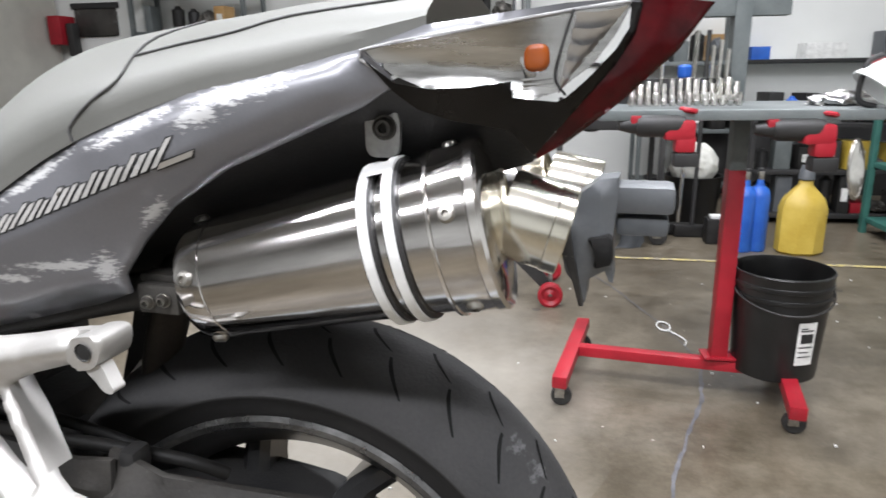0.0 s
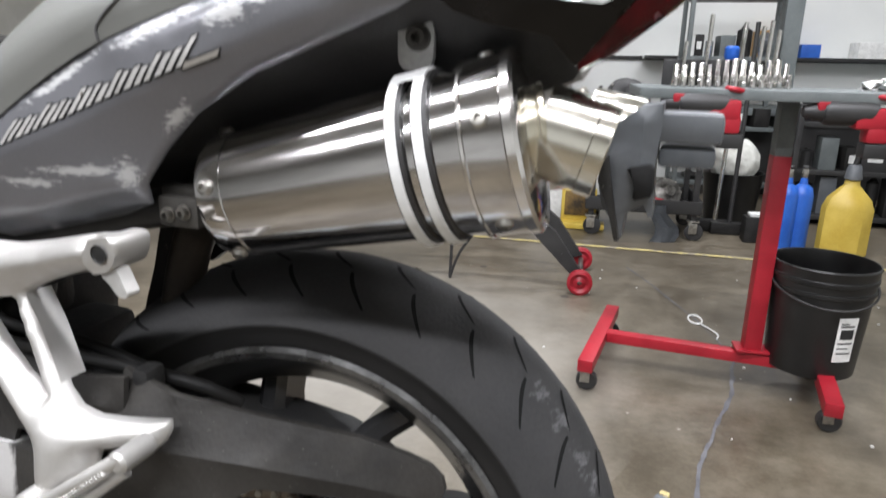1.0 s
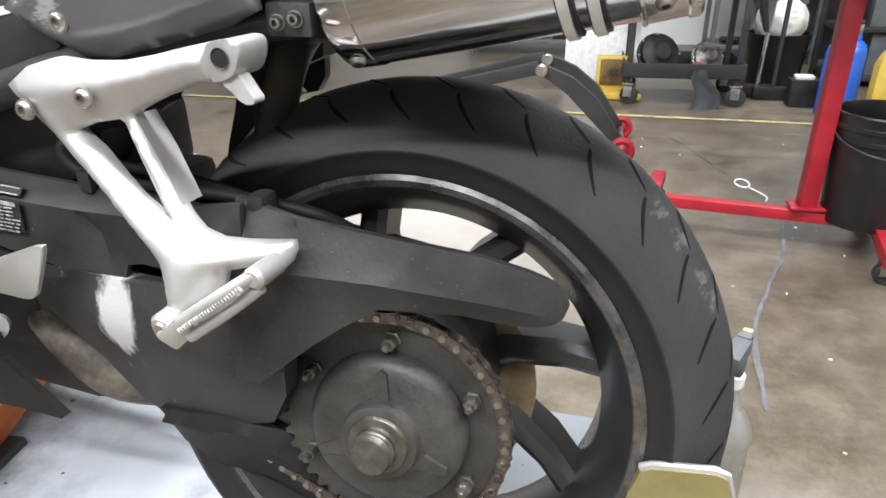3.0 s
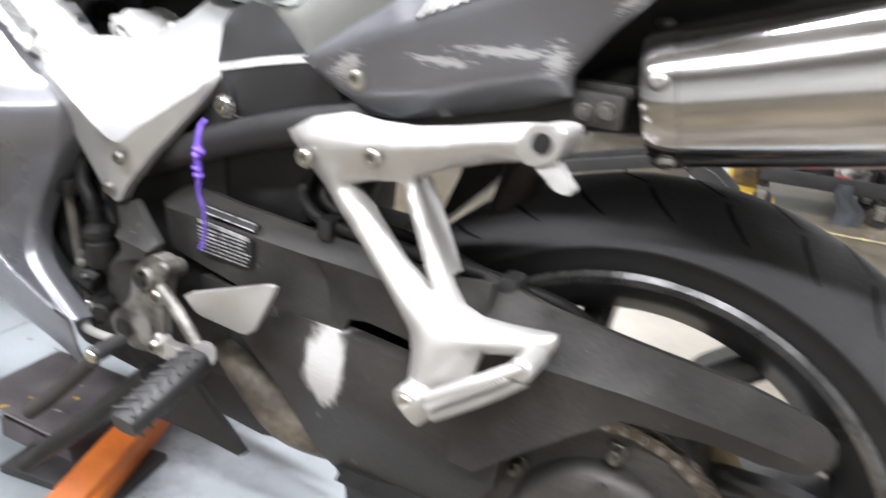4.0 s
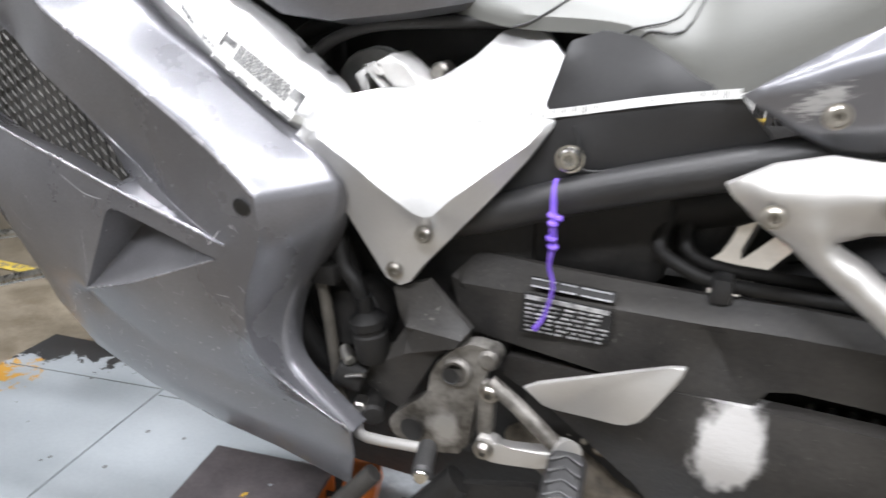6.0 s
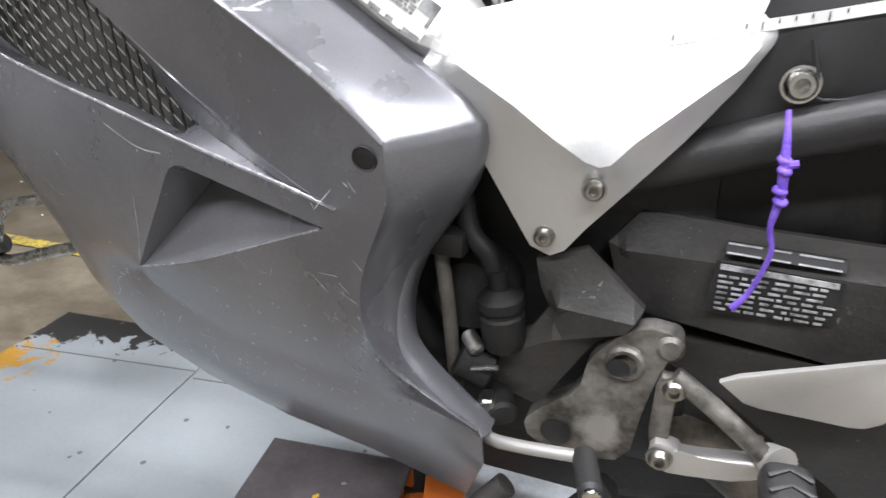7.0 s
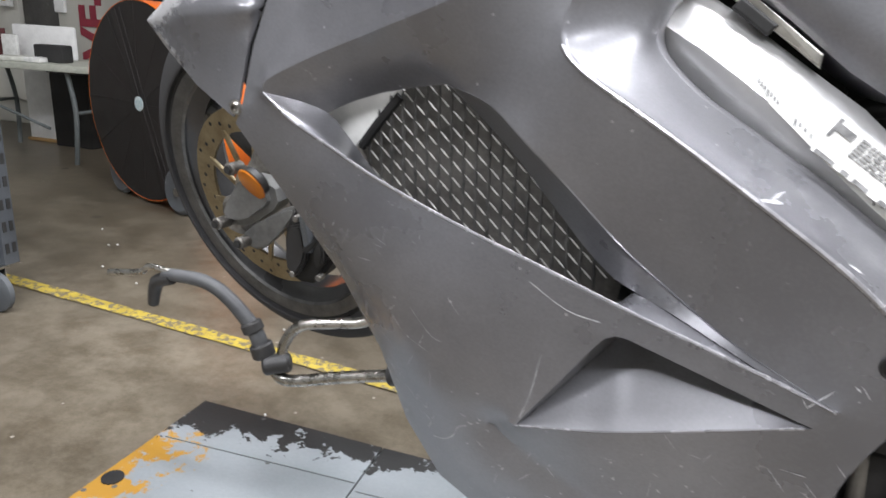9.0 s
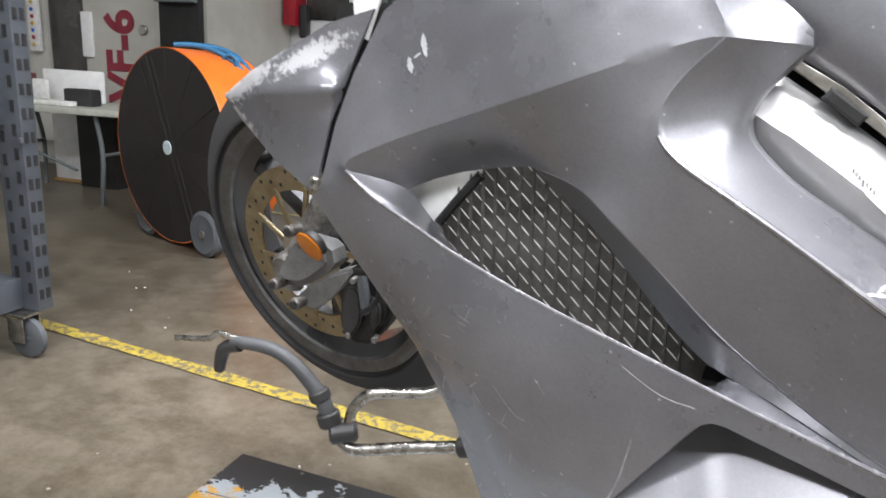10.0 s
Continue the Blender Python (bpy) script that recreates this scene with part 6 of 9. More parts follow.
ledge_in = [(-1.158, 0.2395, 0.4055), (-1.13, 0.228, 0.399), (-1.106, 0.216, 0.389), (-1.088, 0.207, 0.366), (-1.06, 0.206, 0.338), (-1.024, 0.206, 0.3185), (-0.9877, 0.206, 0.3054), (-0.9339, 0.211, 0.2954), (-0.8831, 0.219, 0.2834), (-0.8534, 0.228, 0.2772), (-0.838, 0.233, 0.2755), (-0.828, 0.242, 0.2905), (-0.7939, 0.2555, 0.2829), (-0.7548, 0.2635, 0.2685), (-0.7185, 0.2705, 0.255), (-0.692, 0.274, 0.2506)]
valley = [(-0.996, 0.2065, 0.4205), (-0.947, 0.208, 0.382), (-0.9, 0.213, 0.338), (-0.87, 0.222, 0.312), (-0.848, 0.232, 0.298), (-0.836, 0.2385, 0.294), (-0.826, 0.2428, 0.2915), (-0.7939, 0.256, 0.2838), (-0.7548, 0.264, 0.2693), (-0.7185, 0.2708, 0.2555), (-0.692, 0.2743, 0.2509)]
hole_top = [(-1.026, 0.207, 0.4185), (-1.059, 0.208, 0.411), (-1.085, 0.211, 0.402), (-1.1, 0.2135, 0.395), (-1.108, 0.2165, 0.39), (-1.13, 0.228, 0.399)]
scoop_rim = [(-0.9, 0.2597, 0.1665), (-0.87, 0.2625, 0.214), (-0.845, 0.265, 0.2535), (-0.839, 0.2655, 0.261), (-0.832, 0.2662, 0.2645), (-0.824, 0.267, 0.2645), (-0.77, 0.27, 0.2515), (-0.72, 0.2735, 0.2395), (-0.702, 0.2745, 0.2355), (-0.71, 0.2742, 0.2325), (-0.795, 0.268, 0.199), (-0.84, 0.2645, 0.183)]
top_edge = [(-0.8435, 0.201, 0.4714), (-0.8411, 0.204, 0.4617), (-0.8323, 0.206, 0.4507), (-0.809, 0.208, 0.4313), (-0.7764, 0.21, 0.412), (-0.7426, 0.211, 0.3925), (-0.713, 0.212, 0.3745), (-0.65, 0.213, 0.331), (-0.628, 0.214, 0.316), (-0.613, 0.215, 0.298)]
rear_edge = [(-0.613, 0.215, 0.298), (-0.614, 0.215, 0.28), (-0.625, 0.215, 0.25), (-0.648, 0.216, 0.213), (-0.665, 0.222, 0.185), (-0.672, 0.23, 0.155), (-0.668, 0.238, 0.125), (-0.648, 0.24, 0.1), (-0.603, 0.232, 0.052)]


def evenly(pts, n):
    """n + 1 places at even steps along a smooth line."""
    line = smooth_line(pts, 8)
    run = [0.0]
    for a, b in zip(line, line[1:]):
        run.append(run[-1] + (b - a).length)
    out, i = [], 0
    for k in range(n + 1):
        s = run[-1] * k / n
        while i < len(line) - 2 and run[i + 1] < s:
            i += 1
        out.append(line[i].lerp(line[i + 1], min(1, (s - run[i]) / max(1e-9, run[i + 1] - run[i]))))
    return out


def turned_edge(outer, inner, lip=0.12, rows=8, bulge=0.0):
    """A smooth band from an outer edge to an inner one, with a small rounded lip along the outer edge and a slight crown."""
    fr = [0, lip * 0.3, lip] + [lip + (1 - lip) * k / rows for k in range(1, rows + 1)]
    return loft([[L3(*(a.lerp(b, f) + Vector((0, bulge * (math.sin(math.pi * f) if j > 1 else 0.0) + (0.0012 if j == 1 else 0), 0)))) for a, b in zip(outer, inner)] for j, f in enumerate(fr)])


# Highlight along the moulded edges, put into a lighter paint colour.
EDGEGLINT = surface("edge_highlight_paint", (0.2, 0.197, 0.21), (0.3, 0.297, 0.31), 40, (0.2, 0.32), 0.5, 0.02, 300, 0.6, coat=0.3)
crease = evenly(bend + [(-0.8955, 0.2545, 0.4553), (-0.887, 0.257, 0.447), (-0.872, 0.2595, 0.437)] + crease, 66)
corner = evenly(corner, 40)
ridge = evenly([(-1.158, 0.2405, 0.404)] + ridge[1:-2] + [(-0.73, 0.2722, 0.2605), (-0.692, 0.2745, 0.2500)], 60)
band = evenly(band, 40)
fairing = part("side_fairing", panel([(-1.146, 0.205, 0.541), (-1.06, 0.216, 0.60), (-0.92, 0.23, 0.60), (-0.88, 0.213, 0.585), (-0.8416, 0.2, 0.5594), (-0.8235, 0.2, 0.5451), (-0.8127, 0.2, 0.5345), (-0.8112, 0.2, 0.5245), (-0.8395, 0.2235, 0.5255)] + crease + corner[1:] + [(-0.603, 0.232, 0.052), (-0.603, 0.228, 0.02), (-0.628, 0.2, -0.045),
      (-0.735, 0.178, -0.045), (-0.83, 0.183, -0.025), (-0.92, 0.188, 0.005), (-0.985, 0.2, 0.05), (-1.018, 0.213, 0.11), (-1.045, 0.22, 0.18), (-1.09, 0.222, 0.248), (-1.158, 0.22, 0.318), (-1.205, 0.222, 0.371), (-1.194, 0.225, 0.39), (-1.182, 0.222, 0.442), (-1.168, 0.216, 0.487)],
     [smooth_line([(-1.158, 0.2405, 0.404)] + over, 4)[1:], smooth_line(belly, 4), [(-0.868, 0.2435, 0.536), (-0.876, 0.243, 0.5485), (-0.885, 0.2405, 0.559), (-0.896, 0.2355, 0.574)]], [ridge + band[::-1][1:] + hole_top, scoop_rim], step=0.0055, thick=0.003, relax=0, plate=True, row_step=True,
     soft=[[(-1.12, 0.238, 0.33), (-1.05, 0.244, 0.25), (-0.995, 0.242, 0.17)], [(-1.05, 0.236, 0.52), (-0.92, 0.243, 0.555)], [(-0.95, 0.22, 0.075), (-0.85, 0.224, 0.05), (-0.72, 0.23, 0.035)]]), PAINT, bike, "scratched dark grey side fairing with a mesh vent", sharp=17)
def at_u(pts, u):
    line = smooth_line(pts, 8)
    i = max(0, min(len(line) - 2, sum(1 for p in line if p.x <= u) - 1))
    a, b = line[i], line[i + 1]
    return a.lerp(b, max(0.0, min(1.0, (u - a.x) / max(1e-6, b.x - a.x))))


part("vent_ledge", turned_edge(ridge, [at_u(ledge_in, p.x) for p in ridge], 0.07), PAINT, fairing, "upward facing lip of the vent", sharp=60)
for edge_line, er in ((ridge, 0.0017), (crease[14:], 0.0022), (evenly(scoop_rim[6:10] + [scoop_rim[10], scoop_rim[11], scoop_rim[0]], 50)[14:], 0.001)):
    part("rounded_edge", tube(bmesh.new(), [L3(p.x, p.y - er * 0.6, p.z) for p in edge_line], er, 8, 1), EDGEGLINT, fairing)
part("vent_wall", turned_edge(band, evenly(valley, 40), 0.12), PAINT, fairing, "inward turned wall of the vent", sharp=60)
inner_edge = evenly(throat, 22) + evenly(top_edge, 44)[1:] + evenly(rear_edge, 40)[1:]
part("top_face", turned_edge(crease + corner[1:], inner_edge, 0.06, 10, 0.0015), PAINT, fairing, "turned in top and rear edge of the fairing", sharp=60)
part("rolled_edge", loft([[L3(*(p + q)) for p in inner_edge] for q in (Vector((0, 0, 0)), Vector((0.003, -0.004, 0.001)), Vector((0.004, -0.014, 0.0)), Vector((0.002, -0.03, -0.003)))]), PAINT, fairing, sharp=60)
# three sided air scoop let into the face
inner_left = [(-0.896, 0.257, 0.1685), (-0.8653, 0.2366, 0.2068), (-0.845, 0.2232, 0.232), (-0.8345, 0.2163, 0.2448), (-0.831, 0.215, 0.247)]
inner_top = [(-0.831, 0.215, 0.247), (-0.824, 0.217, 0.2465), (-0.77, 0.241, 0.2385), (-0.722, 0.265, 0.235), (-0.705, 0.2735, 0.2345)]
def straight(pts, n):
    """n + 1 places at even steps along straight lines."""
    P = [Vector(p) for p in pts]
    seg_len = [(b - a).length for a, b in zip(P, P[1:])]
    out = []
    for k in range(n + 1):
        d, i = sum(seg_len) * k / n, 0
        while i < len(seg_len) - 1 and d > seg_len[i]:
            d -= seg_len[i]
            i += 1
        out.append(P[i].lerp(P[i + 1], min(1.0, d / seg_len[i])))
    return out


floor_low = straight([scoop_rim[0], scoop_rim[11], scoop_rim[10], scoop_rim[9]], 36)
floor_top = straight([inner_left[0], (-0.8345, 0.2165, 0.2445), (-0.831, 0.2155, 0.2462), (-0.826, 0.217, 0.2458), inner_top[-1]], 36)
part("scoop_floor", loft([[L3(*a.lerp(b, k / 8)) for a, b in zip(floor_low, floor_top)] for k in range(9)]), PAINT, fairing, "flat floor of the air scoop", sharp=60)
part("scoop_wall", loft([[L3(*a.lerp(b, k / 4)) for a, b in zip(evenly(scoop_rim[:5], 14), evenly(inner_left, 14))] for k in range(5)]), PAINT, fairing, "steep front wall of the air scoop")
part("scoop_roof", loft([[L3(*a.lerp(b, k / 4)) for a, b in zip(evenly(scoop_rim[4:9], 20), evenly(inner_top, 20))] for k in range(5)]), PAINT, fairing, "sloping roof of the air scoop")
# Black disc paints the shade inside the screw hole.
part("screw_hole_shade", lathe(bmesh.new(), [(0.0092, 0.0005), (0.0083, 0.0012), (0.0077, 0.0004), (0.0065, 0.0002), (0, 0.0002)], 28, along(L3(-0.668, 0.2725, 0.287), L3(-0.668, 0.4, 0.27))), INK_SHADE, fairing, "black disc for the shade in a fairing screw hole")
part("screw", lathe(bmesh.new(), [(0.0075, 0.0007), (0.006, 0.0012), (0.003, 0.0014), (0, 0.0008)], 20, along(L3(-0.668, 0.2725, 0.287), L3(-0.668, 0.4, 0.27))), DARK, fairing)
NOSEPAINT = rubbed(PAINT, "scraped_nose_paint", [((-1.3, -0.2, 0.472), (0.08, 0.2, 0.02), -26), ((-1.22, -0.2, 0.5), (0.07, 0.2, 0.018), -26), ((-1.31, -0.2, 0.43), (0.06, 0.2, 0.016), 35)], (0.45, 0.45, 0.46), 200, (0.64, 0.78), 0.95)
nose = part("nose_cowl", panel([(-1.157, 0.203, 0.543), (-1.1785, 0.208, 0.487), (-1.191, 0.218, 0.442), (-1.2015, 0.221, 0.39), (-1.2115, 0.218, 0.376), (-1.26, 0.21, 0.40), (-1.308, 0.2, 0.433), (-1.34, 0.192, 0.457), (-1.29, 0.207, 0.484), (-1.2, 0.208, 0.53)],
     [[(-1.335, 0.195, 0.457), (-1.26, 0.222, 0.468), (-1.18, 0.228, 0.472)]], step=0.006, thick=0.003, relax=1, plate=True, row_step=True), NOSEPAINT, fairing, "scraped grey nose cowl", sharp=75)
bolt(fairing, -1.202, 0.224, 0.386, 0.006, 0.004)
# Black sheet added behind the gap to stand for its dark inside.
part("gap_backing", slab(flat([(-1.205, 0.55), (-1.12, 0.55), (-1.14, 0.47), (-1.16, 0.39), (-1.195, 0.372), (-1.215, 0.376), (-1.225, 0.41)], 0.186), 0.003, 0), FINBLACK, fairing)
part("gap_clip", slab(flat([(-1.182, 0.556), (-1.152, 0.556), (-1.1655, 0.5165), (-1.178, 0.523)], 0.199), 0.003, 0), LABEL, fairing, "pale bracket showing in the gap")
part("gap_clip", slab(flat([(-1.194, 0.471), (-1.188, 0.471), (-1.189, 0.46), (-1.195, 0.46)], 0.205), 0.003, 0), CAST_DIRTY, fairing)
# scratches through the paint
rs = random.Random(23)
for k in range(85):
    u, w = rs.choice(((rs.uniform(-1.0, -0.7), rs.uniform(0.06, 0.2)), (rs.uniform(-1.06, -0.98), rs.uniform(0.12, 0.24)), (rs.uniform(-0.9, -0.66), rs.uniform(0.02, 0.11)), (rs.uniform(-1.1, -0.95), rs.uniform(0.25, 0.31)), (rs.uniform(-0.72, -0.665), rs.uniform(0.1, 0.3))))
    decal(fairing, streak(rs, u, w, rs.uniform(0.004, 0.022), rs.uniform(0.0004, 0.0009), rs.choice((-35, -50, 60, 75, -10)) + rs.uniform(-15, 15), 0.5, 6), SCRATCH, "scratch", "thin pale scratch", lift=0.0004, step=0.004)
for k in range(60):
    u = rs.uniform(-0.95, -0.64)
    decal(fairing, streak(rs, u, rs.uniform(0.05, 0.17), rs.uniform(0.002, 0.005), rs.uniform(0.001, 0.003), rs.uniform(0, 180), 0.6, 6), SCRATCH, "chip", "small paint chip", lift=0.0004, step=0.003)
for pts in ([(-0.985, 0.108), (-0.972, 0.112), (-0.962, 0.122), (-0.957, 0.134), (-0.948, 0.14)], [(-1.012, 0.158), (-1.0, 0.147), (-0.998, 0.153), (-0.99, 0.142), (-0.988, 0.15)], [(-1.03, 0.19), (-1.02, 0.175), (-1.012, 0.163)], [(-1.0, 0.245), (-0.98, 0.225), (-0.97, 0.222)], [(-0.965, 0.262), (-0.955, 0.25)], [(-0.885, 0.235), (-0.89, 0.2), (-0.897, 0.175)], [(-0.9, 0.29), (-0.87, 0.275), (-0.845, 0.272)]):
    line = smooth_line([(p[0], p[1], 0) for p in pts], 4)
    decal(fairing, [(p.x, p.y + 0.0005) for p in line] + [(p.x + 0.0006, p.y - 0.0006) for p in line[::-1]], SCRATCH, "scratch", "long pale scratch", lift=0.0004, step=0.004)
for u, w, L_, W_, ang in ((-1.0925, 0.513, 0.021, 0.0065, 112), (-1.1045, 0.4968, 0.015, 0.006, 116), (-1.099, 0.5045, 0.009, 0.002, 35)):
    decal(fairing, streak(rs, u, w, L_, W_, ang, 0.3, 12), SCUFF, "chip", "flaked pale paint chip", lift=0.0005, step=0.004)

top_face = next(c for c in fairing.children if c.name.startswith("top_face"))
for u, w, L_, W_, ang in ((-0.753, 0.3735, 0.016, 0.0028, -8), (-0.749, 0.3765, 0.009, 0.002, 24), (-0.801, 0.4295, 0.016, 0.0012, -46), (-0.70, 0.3405, 0.012, 0.001, -30)):
    decal(fairing, streak(rs, u, w, L_, W_, ang, 0.4, 10), SCUFF, "chip", "flaked pale paint chip", lift=0.0005, step=0.004, target=top_face)
# vent mesh
grille = thing("vent_grille", "black expanded metal vent mesh", "")
grille.parent = bike
sheet = [(-1.09, 0.33), (-1.094, 0.366), (-1.06, 0.409), (-1.03, 0.43), (-0.99, 0.43), (-0.975, 0.42), (-0.855, 0.313), (-0.848, 0.285), (-0.866, 0.262), (-1.0, 0.29)]


STRAND, CROSS = Vector((0.0122, -0.0098)), Vector((0.0008, -0.014))
rm = random.Random(8)
for i in range(-16, 24):
    nodes = [Vector((-0.96, 0.345)) + STRAND * i + CROSS * j for j in range(-26, 27)]
    bm = bmesh.new()
    line_ = [q for a, b in zip(nodes, nodes[1:]) for q in (a, a.lerp(b, 0.5)) if inside(sheet, q.x, q.y)]
    if len(line_) > 3:
        tube(bm, [L3(q.x + 0.0003 * (-1) ** k, 0.2 + 0.05 * (q.x + 0.96) + (0.0006 if k % 2 else -0.0004), q.y) for k, q in enumerate(line_)], [0.0012 + 0.0006 * (k % 2) for k in range(len(line_))], 5, 2, cap=False)
        part("strand", bm, MESHBLACK, grille)
    # Strands of one slant get a bright colour for the mesh's highlights.
    bm = bmesh.new()
    for q in nodes:
        a, b = q + STRAND * rm.uniform(0.1, 0.18), q + STRAND * rm.uniform(0.8, 0.92)
        if inside(sheet, a.x, a.y) and inside(sheet, b.x, b.y):
            lean = CROSS * 0.01
            p0, p1 = (L3(r.x, 0.2 + 0.05 * (r.x + 0.96) + dv, r.y) for r, dv in ((a - lean, 0.0002), (b + lean, 0.0012)))
            tube(bm, [p0, p0.lerp(p1, 0.5), p1], [0.0004, 0.0008, 0.0005], 5, 1)
    if bm.verts:
        part("glint_strand", bm, MESHGLINT, grille)
    else:
        bm.free()
part("mesh_edge", tube(bmesh.new(), [L3(-1.085, 0.197, 0.36), L3(-1.068, 0.197, 0.383), L3(-1.047, 0.197, 0.409)], 0.0046, 8, 1), FINBLACK, grille, "black mesh end strip")
part("mesh_edge", tube(bmesh.new(), [L3(-1.086, 0.199, 0.362), L3(-1.08, 0.199, 0.349)], 0.0028, 8, 1), CAST_DIRTY, grille, "folded mesh edge")
part("grille_backing", slab(flat([(-1.15, 0.3), (-1.15, 0.42), (-1.04, 0.46), (-0.95, 0.46), (-0.80, 0.3), (-0.82, 0.24), (-1.0, 0.26)], 0.165), 0.006, 0), RADIATOR, grille, "dusty radiator behind the mesh")
part("duct_wall", slab(flat([(-1.16, 0.34), (-1.13, 0.42), (-1.05, 0.44), (-1.045, 0.41), (-1.09, 0.35)], 0.196), 0.004, 0.001), LABEL, grille, "pale inner duct wall")
part("duct_clip", slab(rounded(flat([(-0.85, 0.283), (-0.84, 0.297), (-0.828, 0.29), (-0.826, 0.279)], 0.206), 0.2, 1), 0.01, 0.002), CAST_DIRTY, grille, "bent mesh corner clip")
part("duct_floor", slab(flat([(-0.845, 0.262), (-0.84, 0.3), (-0.8, 0.29), (-0.8, 0.262)], 0.185), 0.006, 0), INK_SHADE, grille, "black duct end")

# front wheel and fork, turned to the left
to_bike = bike.matrix_basis.inverted()
FAX = Vector((-0.28, -0.925, -0.25)).normalized()
lipc = Vector((-1.49, 1.215, 0.582))
fhub = lipc - FAX * 0.05
front_pose = to_bike @ along(fhub, fhub + FAX)
front = build_wheel(bike, 0.305, 0.062, 0.234, 0.05, 6, 0.4, 0.0, front_pose, 0.04, 0.03)
for z, mt in ((0.064, DISC),):
    disc = part("front_disc", lathe(bmesh.new(), [(0.115, z - 0.0025), (0.155, z - 0.0025), (0.155, z + 0.0025), (0.115, z + 0.0025), (0.115, z - 0.0025)], 72), mt, front, "drilled bronze front brake disc")
    for k in range(40):
        a = 2 * math.pi * k / 40
        rr = (0.126, 0.136, 0.146)[k % 3]
        # Black dots on the disc face paint the shade in its drillings.
        bm = bmesh.new()
        lathe(bm, [(0, z + 0.0031), (0.0036, z + 0.0031)], 8, Matrix.Translation((rr * math.cos(a), rr * math.sin(a), 0)))
        part("drilling_shade", bm, INK_SHADE, disc, smooth=False)
    for k in range(10):
        bm = bmesh.new()
        box(bm, 0.085, 0, z + 0.002, 0.075, 0.009, 0.006, 0.002, Matrix.Rotation(2 * math.pi * k / 10, 4, "Z") @ Matrix.Translation((0, 0.02, 0)))
        part("disc_arm", bm, DISC, disc)
    part("disc_hub", lathe(bmesh.new(), [(0.03, z), (0.06, z), (0.06, z + 0.006), (0.03, z + 0.006), (0.03, z)], 32), DISCSTEEL, disc)
FLANGE = surface("grey_rim_flange", (0.075, 0.075, 0.073), (0.14, 0.138, 0.135), 20, (0.3, 0.42), 0.6, 0.05, 200)
fork = thing("front_fork", "silver fork leg with an amber reflector", "")
fork.parent = bike
axle_l = fhub + FAX * 0.105
top = axle_l + Vector((0.22, -0.02, 0.42))
fork.matrix_basis = to_bike
part("lower_leg", tube(bmesh.new(), [axle_l + Vector((-0.01, 0, -0.03)), axle_l.lerp(top, 0.3), axle_l.lerp(top, 0.5)], [0.024, 0.025, 0.024], 20, 3), CAST_DIRTY, fork)
part("axle_clamp", cyl(bmesh.new(), axle_l - FAX * 0.03, axle_l + FAX * 0.025, 0.03, 24, 0.006), CAST_DIRTY, fork)
part("stanchion", tube(bmesh.new(), [axle_l.lerp(top, 0.4), top], 0.021, 20, 1), BLACK, fork)
rc = Vector((-1.398, 1.006, 0.648))
RFACE = Vector((-0.36, -0.78, -0.51)).normalized()
part("reflector_base", cyl(bmesh.new(), rc - RFACE * 0.018, rc - RFACE * 0.004, 0.0205, 28, 0.003), BLACK, fork)
part("reflector", lathe(bmesh.new(), [(0, 0.004), (0.016, 0.0035), (0.0225, 0.002), (0.0235, 0), (0, 0)], 32, along(rc - RFACE * 0.004, rc + RFACE)), AMBER, fork, "round amber reflector")
cb = fhub + FAX * 0.088


def upright_slab(pts, y, thick, bevel=0.004):
    """A block whose face is an (x, z) outline at that y, going back from it."""
    bm = bmesh.new()
    out = rounded([(x, y, z) for x, z in pts], 0.2, 1)
    t = [bm.verts.new(p) for p in out]
    b = [bm.verts.new(p + Vector((0, thick, 0))) for p in out]
    bm.faces.new(t)
    bm.faces.new(b[::-1])
    for i in range(len(t)):
        bm.faces.new((t[i], b[i], b[(i + 1) % len(t)], t[(i + 1) % len(t)]))
    bmesh.ops.bevel(bm, geom=[e for e in bm.edges if all(v in t for v in e.verts)], offset=bevel, segments=2, affect="EDGES")
    return bm


FORKGREY = surface("grey_fork_casting", (0.11, 0.11, 0.107), (0.2, 0.2, 0.195), 18, (0.4, 0.55), 0.4, 0.15, 200)
caliper = part("caliper", upright_slab([(-1.35, 0.619), (-1.33, 0.632), (-1.314, 0.619), (-1.283, 0.585), (-1.282, 0.56), (-1.311, 0.519), (-1.342, 0.519), (-1.359, 0.542), (-1.352, 0.589)], 1.02, 0.05, 0.007), DARK, fork, "black brake caliper")
for pts, y, mt, nm in (([(-1.345, 0.6), (-1.325, 0.605), (-1.318, 0.56), (-1.335, 0.53), (-1.35, 0.545)], 1.008, BLACK, "piston_cover"), ([(-1.312, 0.595), (-1.295, 0.58), (-1.295, 0.555), (-1.308, 0.545)], 1.01, BLACK, "piston_cover"), ([(-1.327, 0.626), (-1.318, 0.622), (-1.308, 0.57), (-1.316, 0.568)], 1.002, GREYPL, "bridge")):
    part(nm, upright_slab(pts, y, 0.02, 0.003), mt, caliper)
for x, z in ((-1.333, 0.612), (-1.3, 0.535), (-1.338, 0.535)):
    part("caliper_bolt", cyl(bmesh.new(), (x, 1.02, z), (x, 1.006, z), 0.0045, 10, 0.001), CAST_DIRTY, caliper)
part("fork_foot", upright_slab([(-1.424, 0.655), (-1.375, 0.648), (-1.368, 0.62), (-1.412, 0.586), (-1.449, 0.586), (-1.453, 0.606)], 1.018, 0.05, 0.01), FORKGREY, fork, "grey cast fork foot")
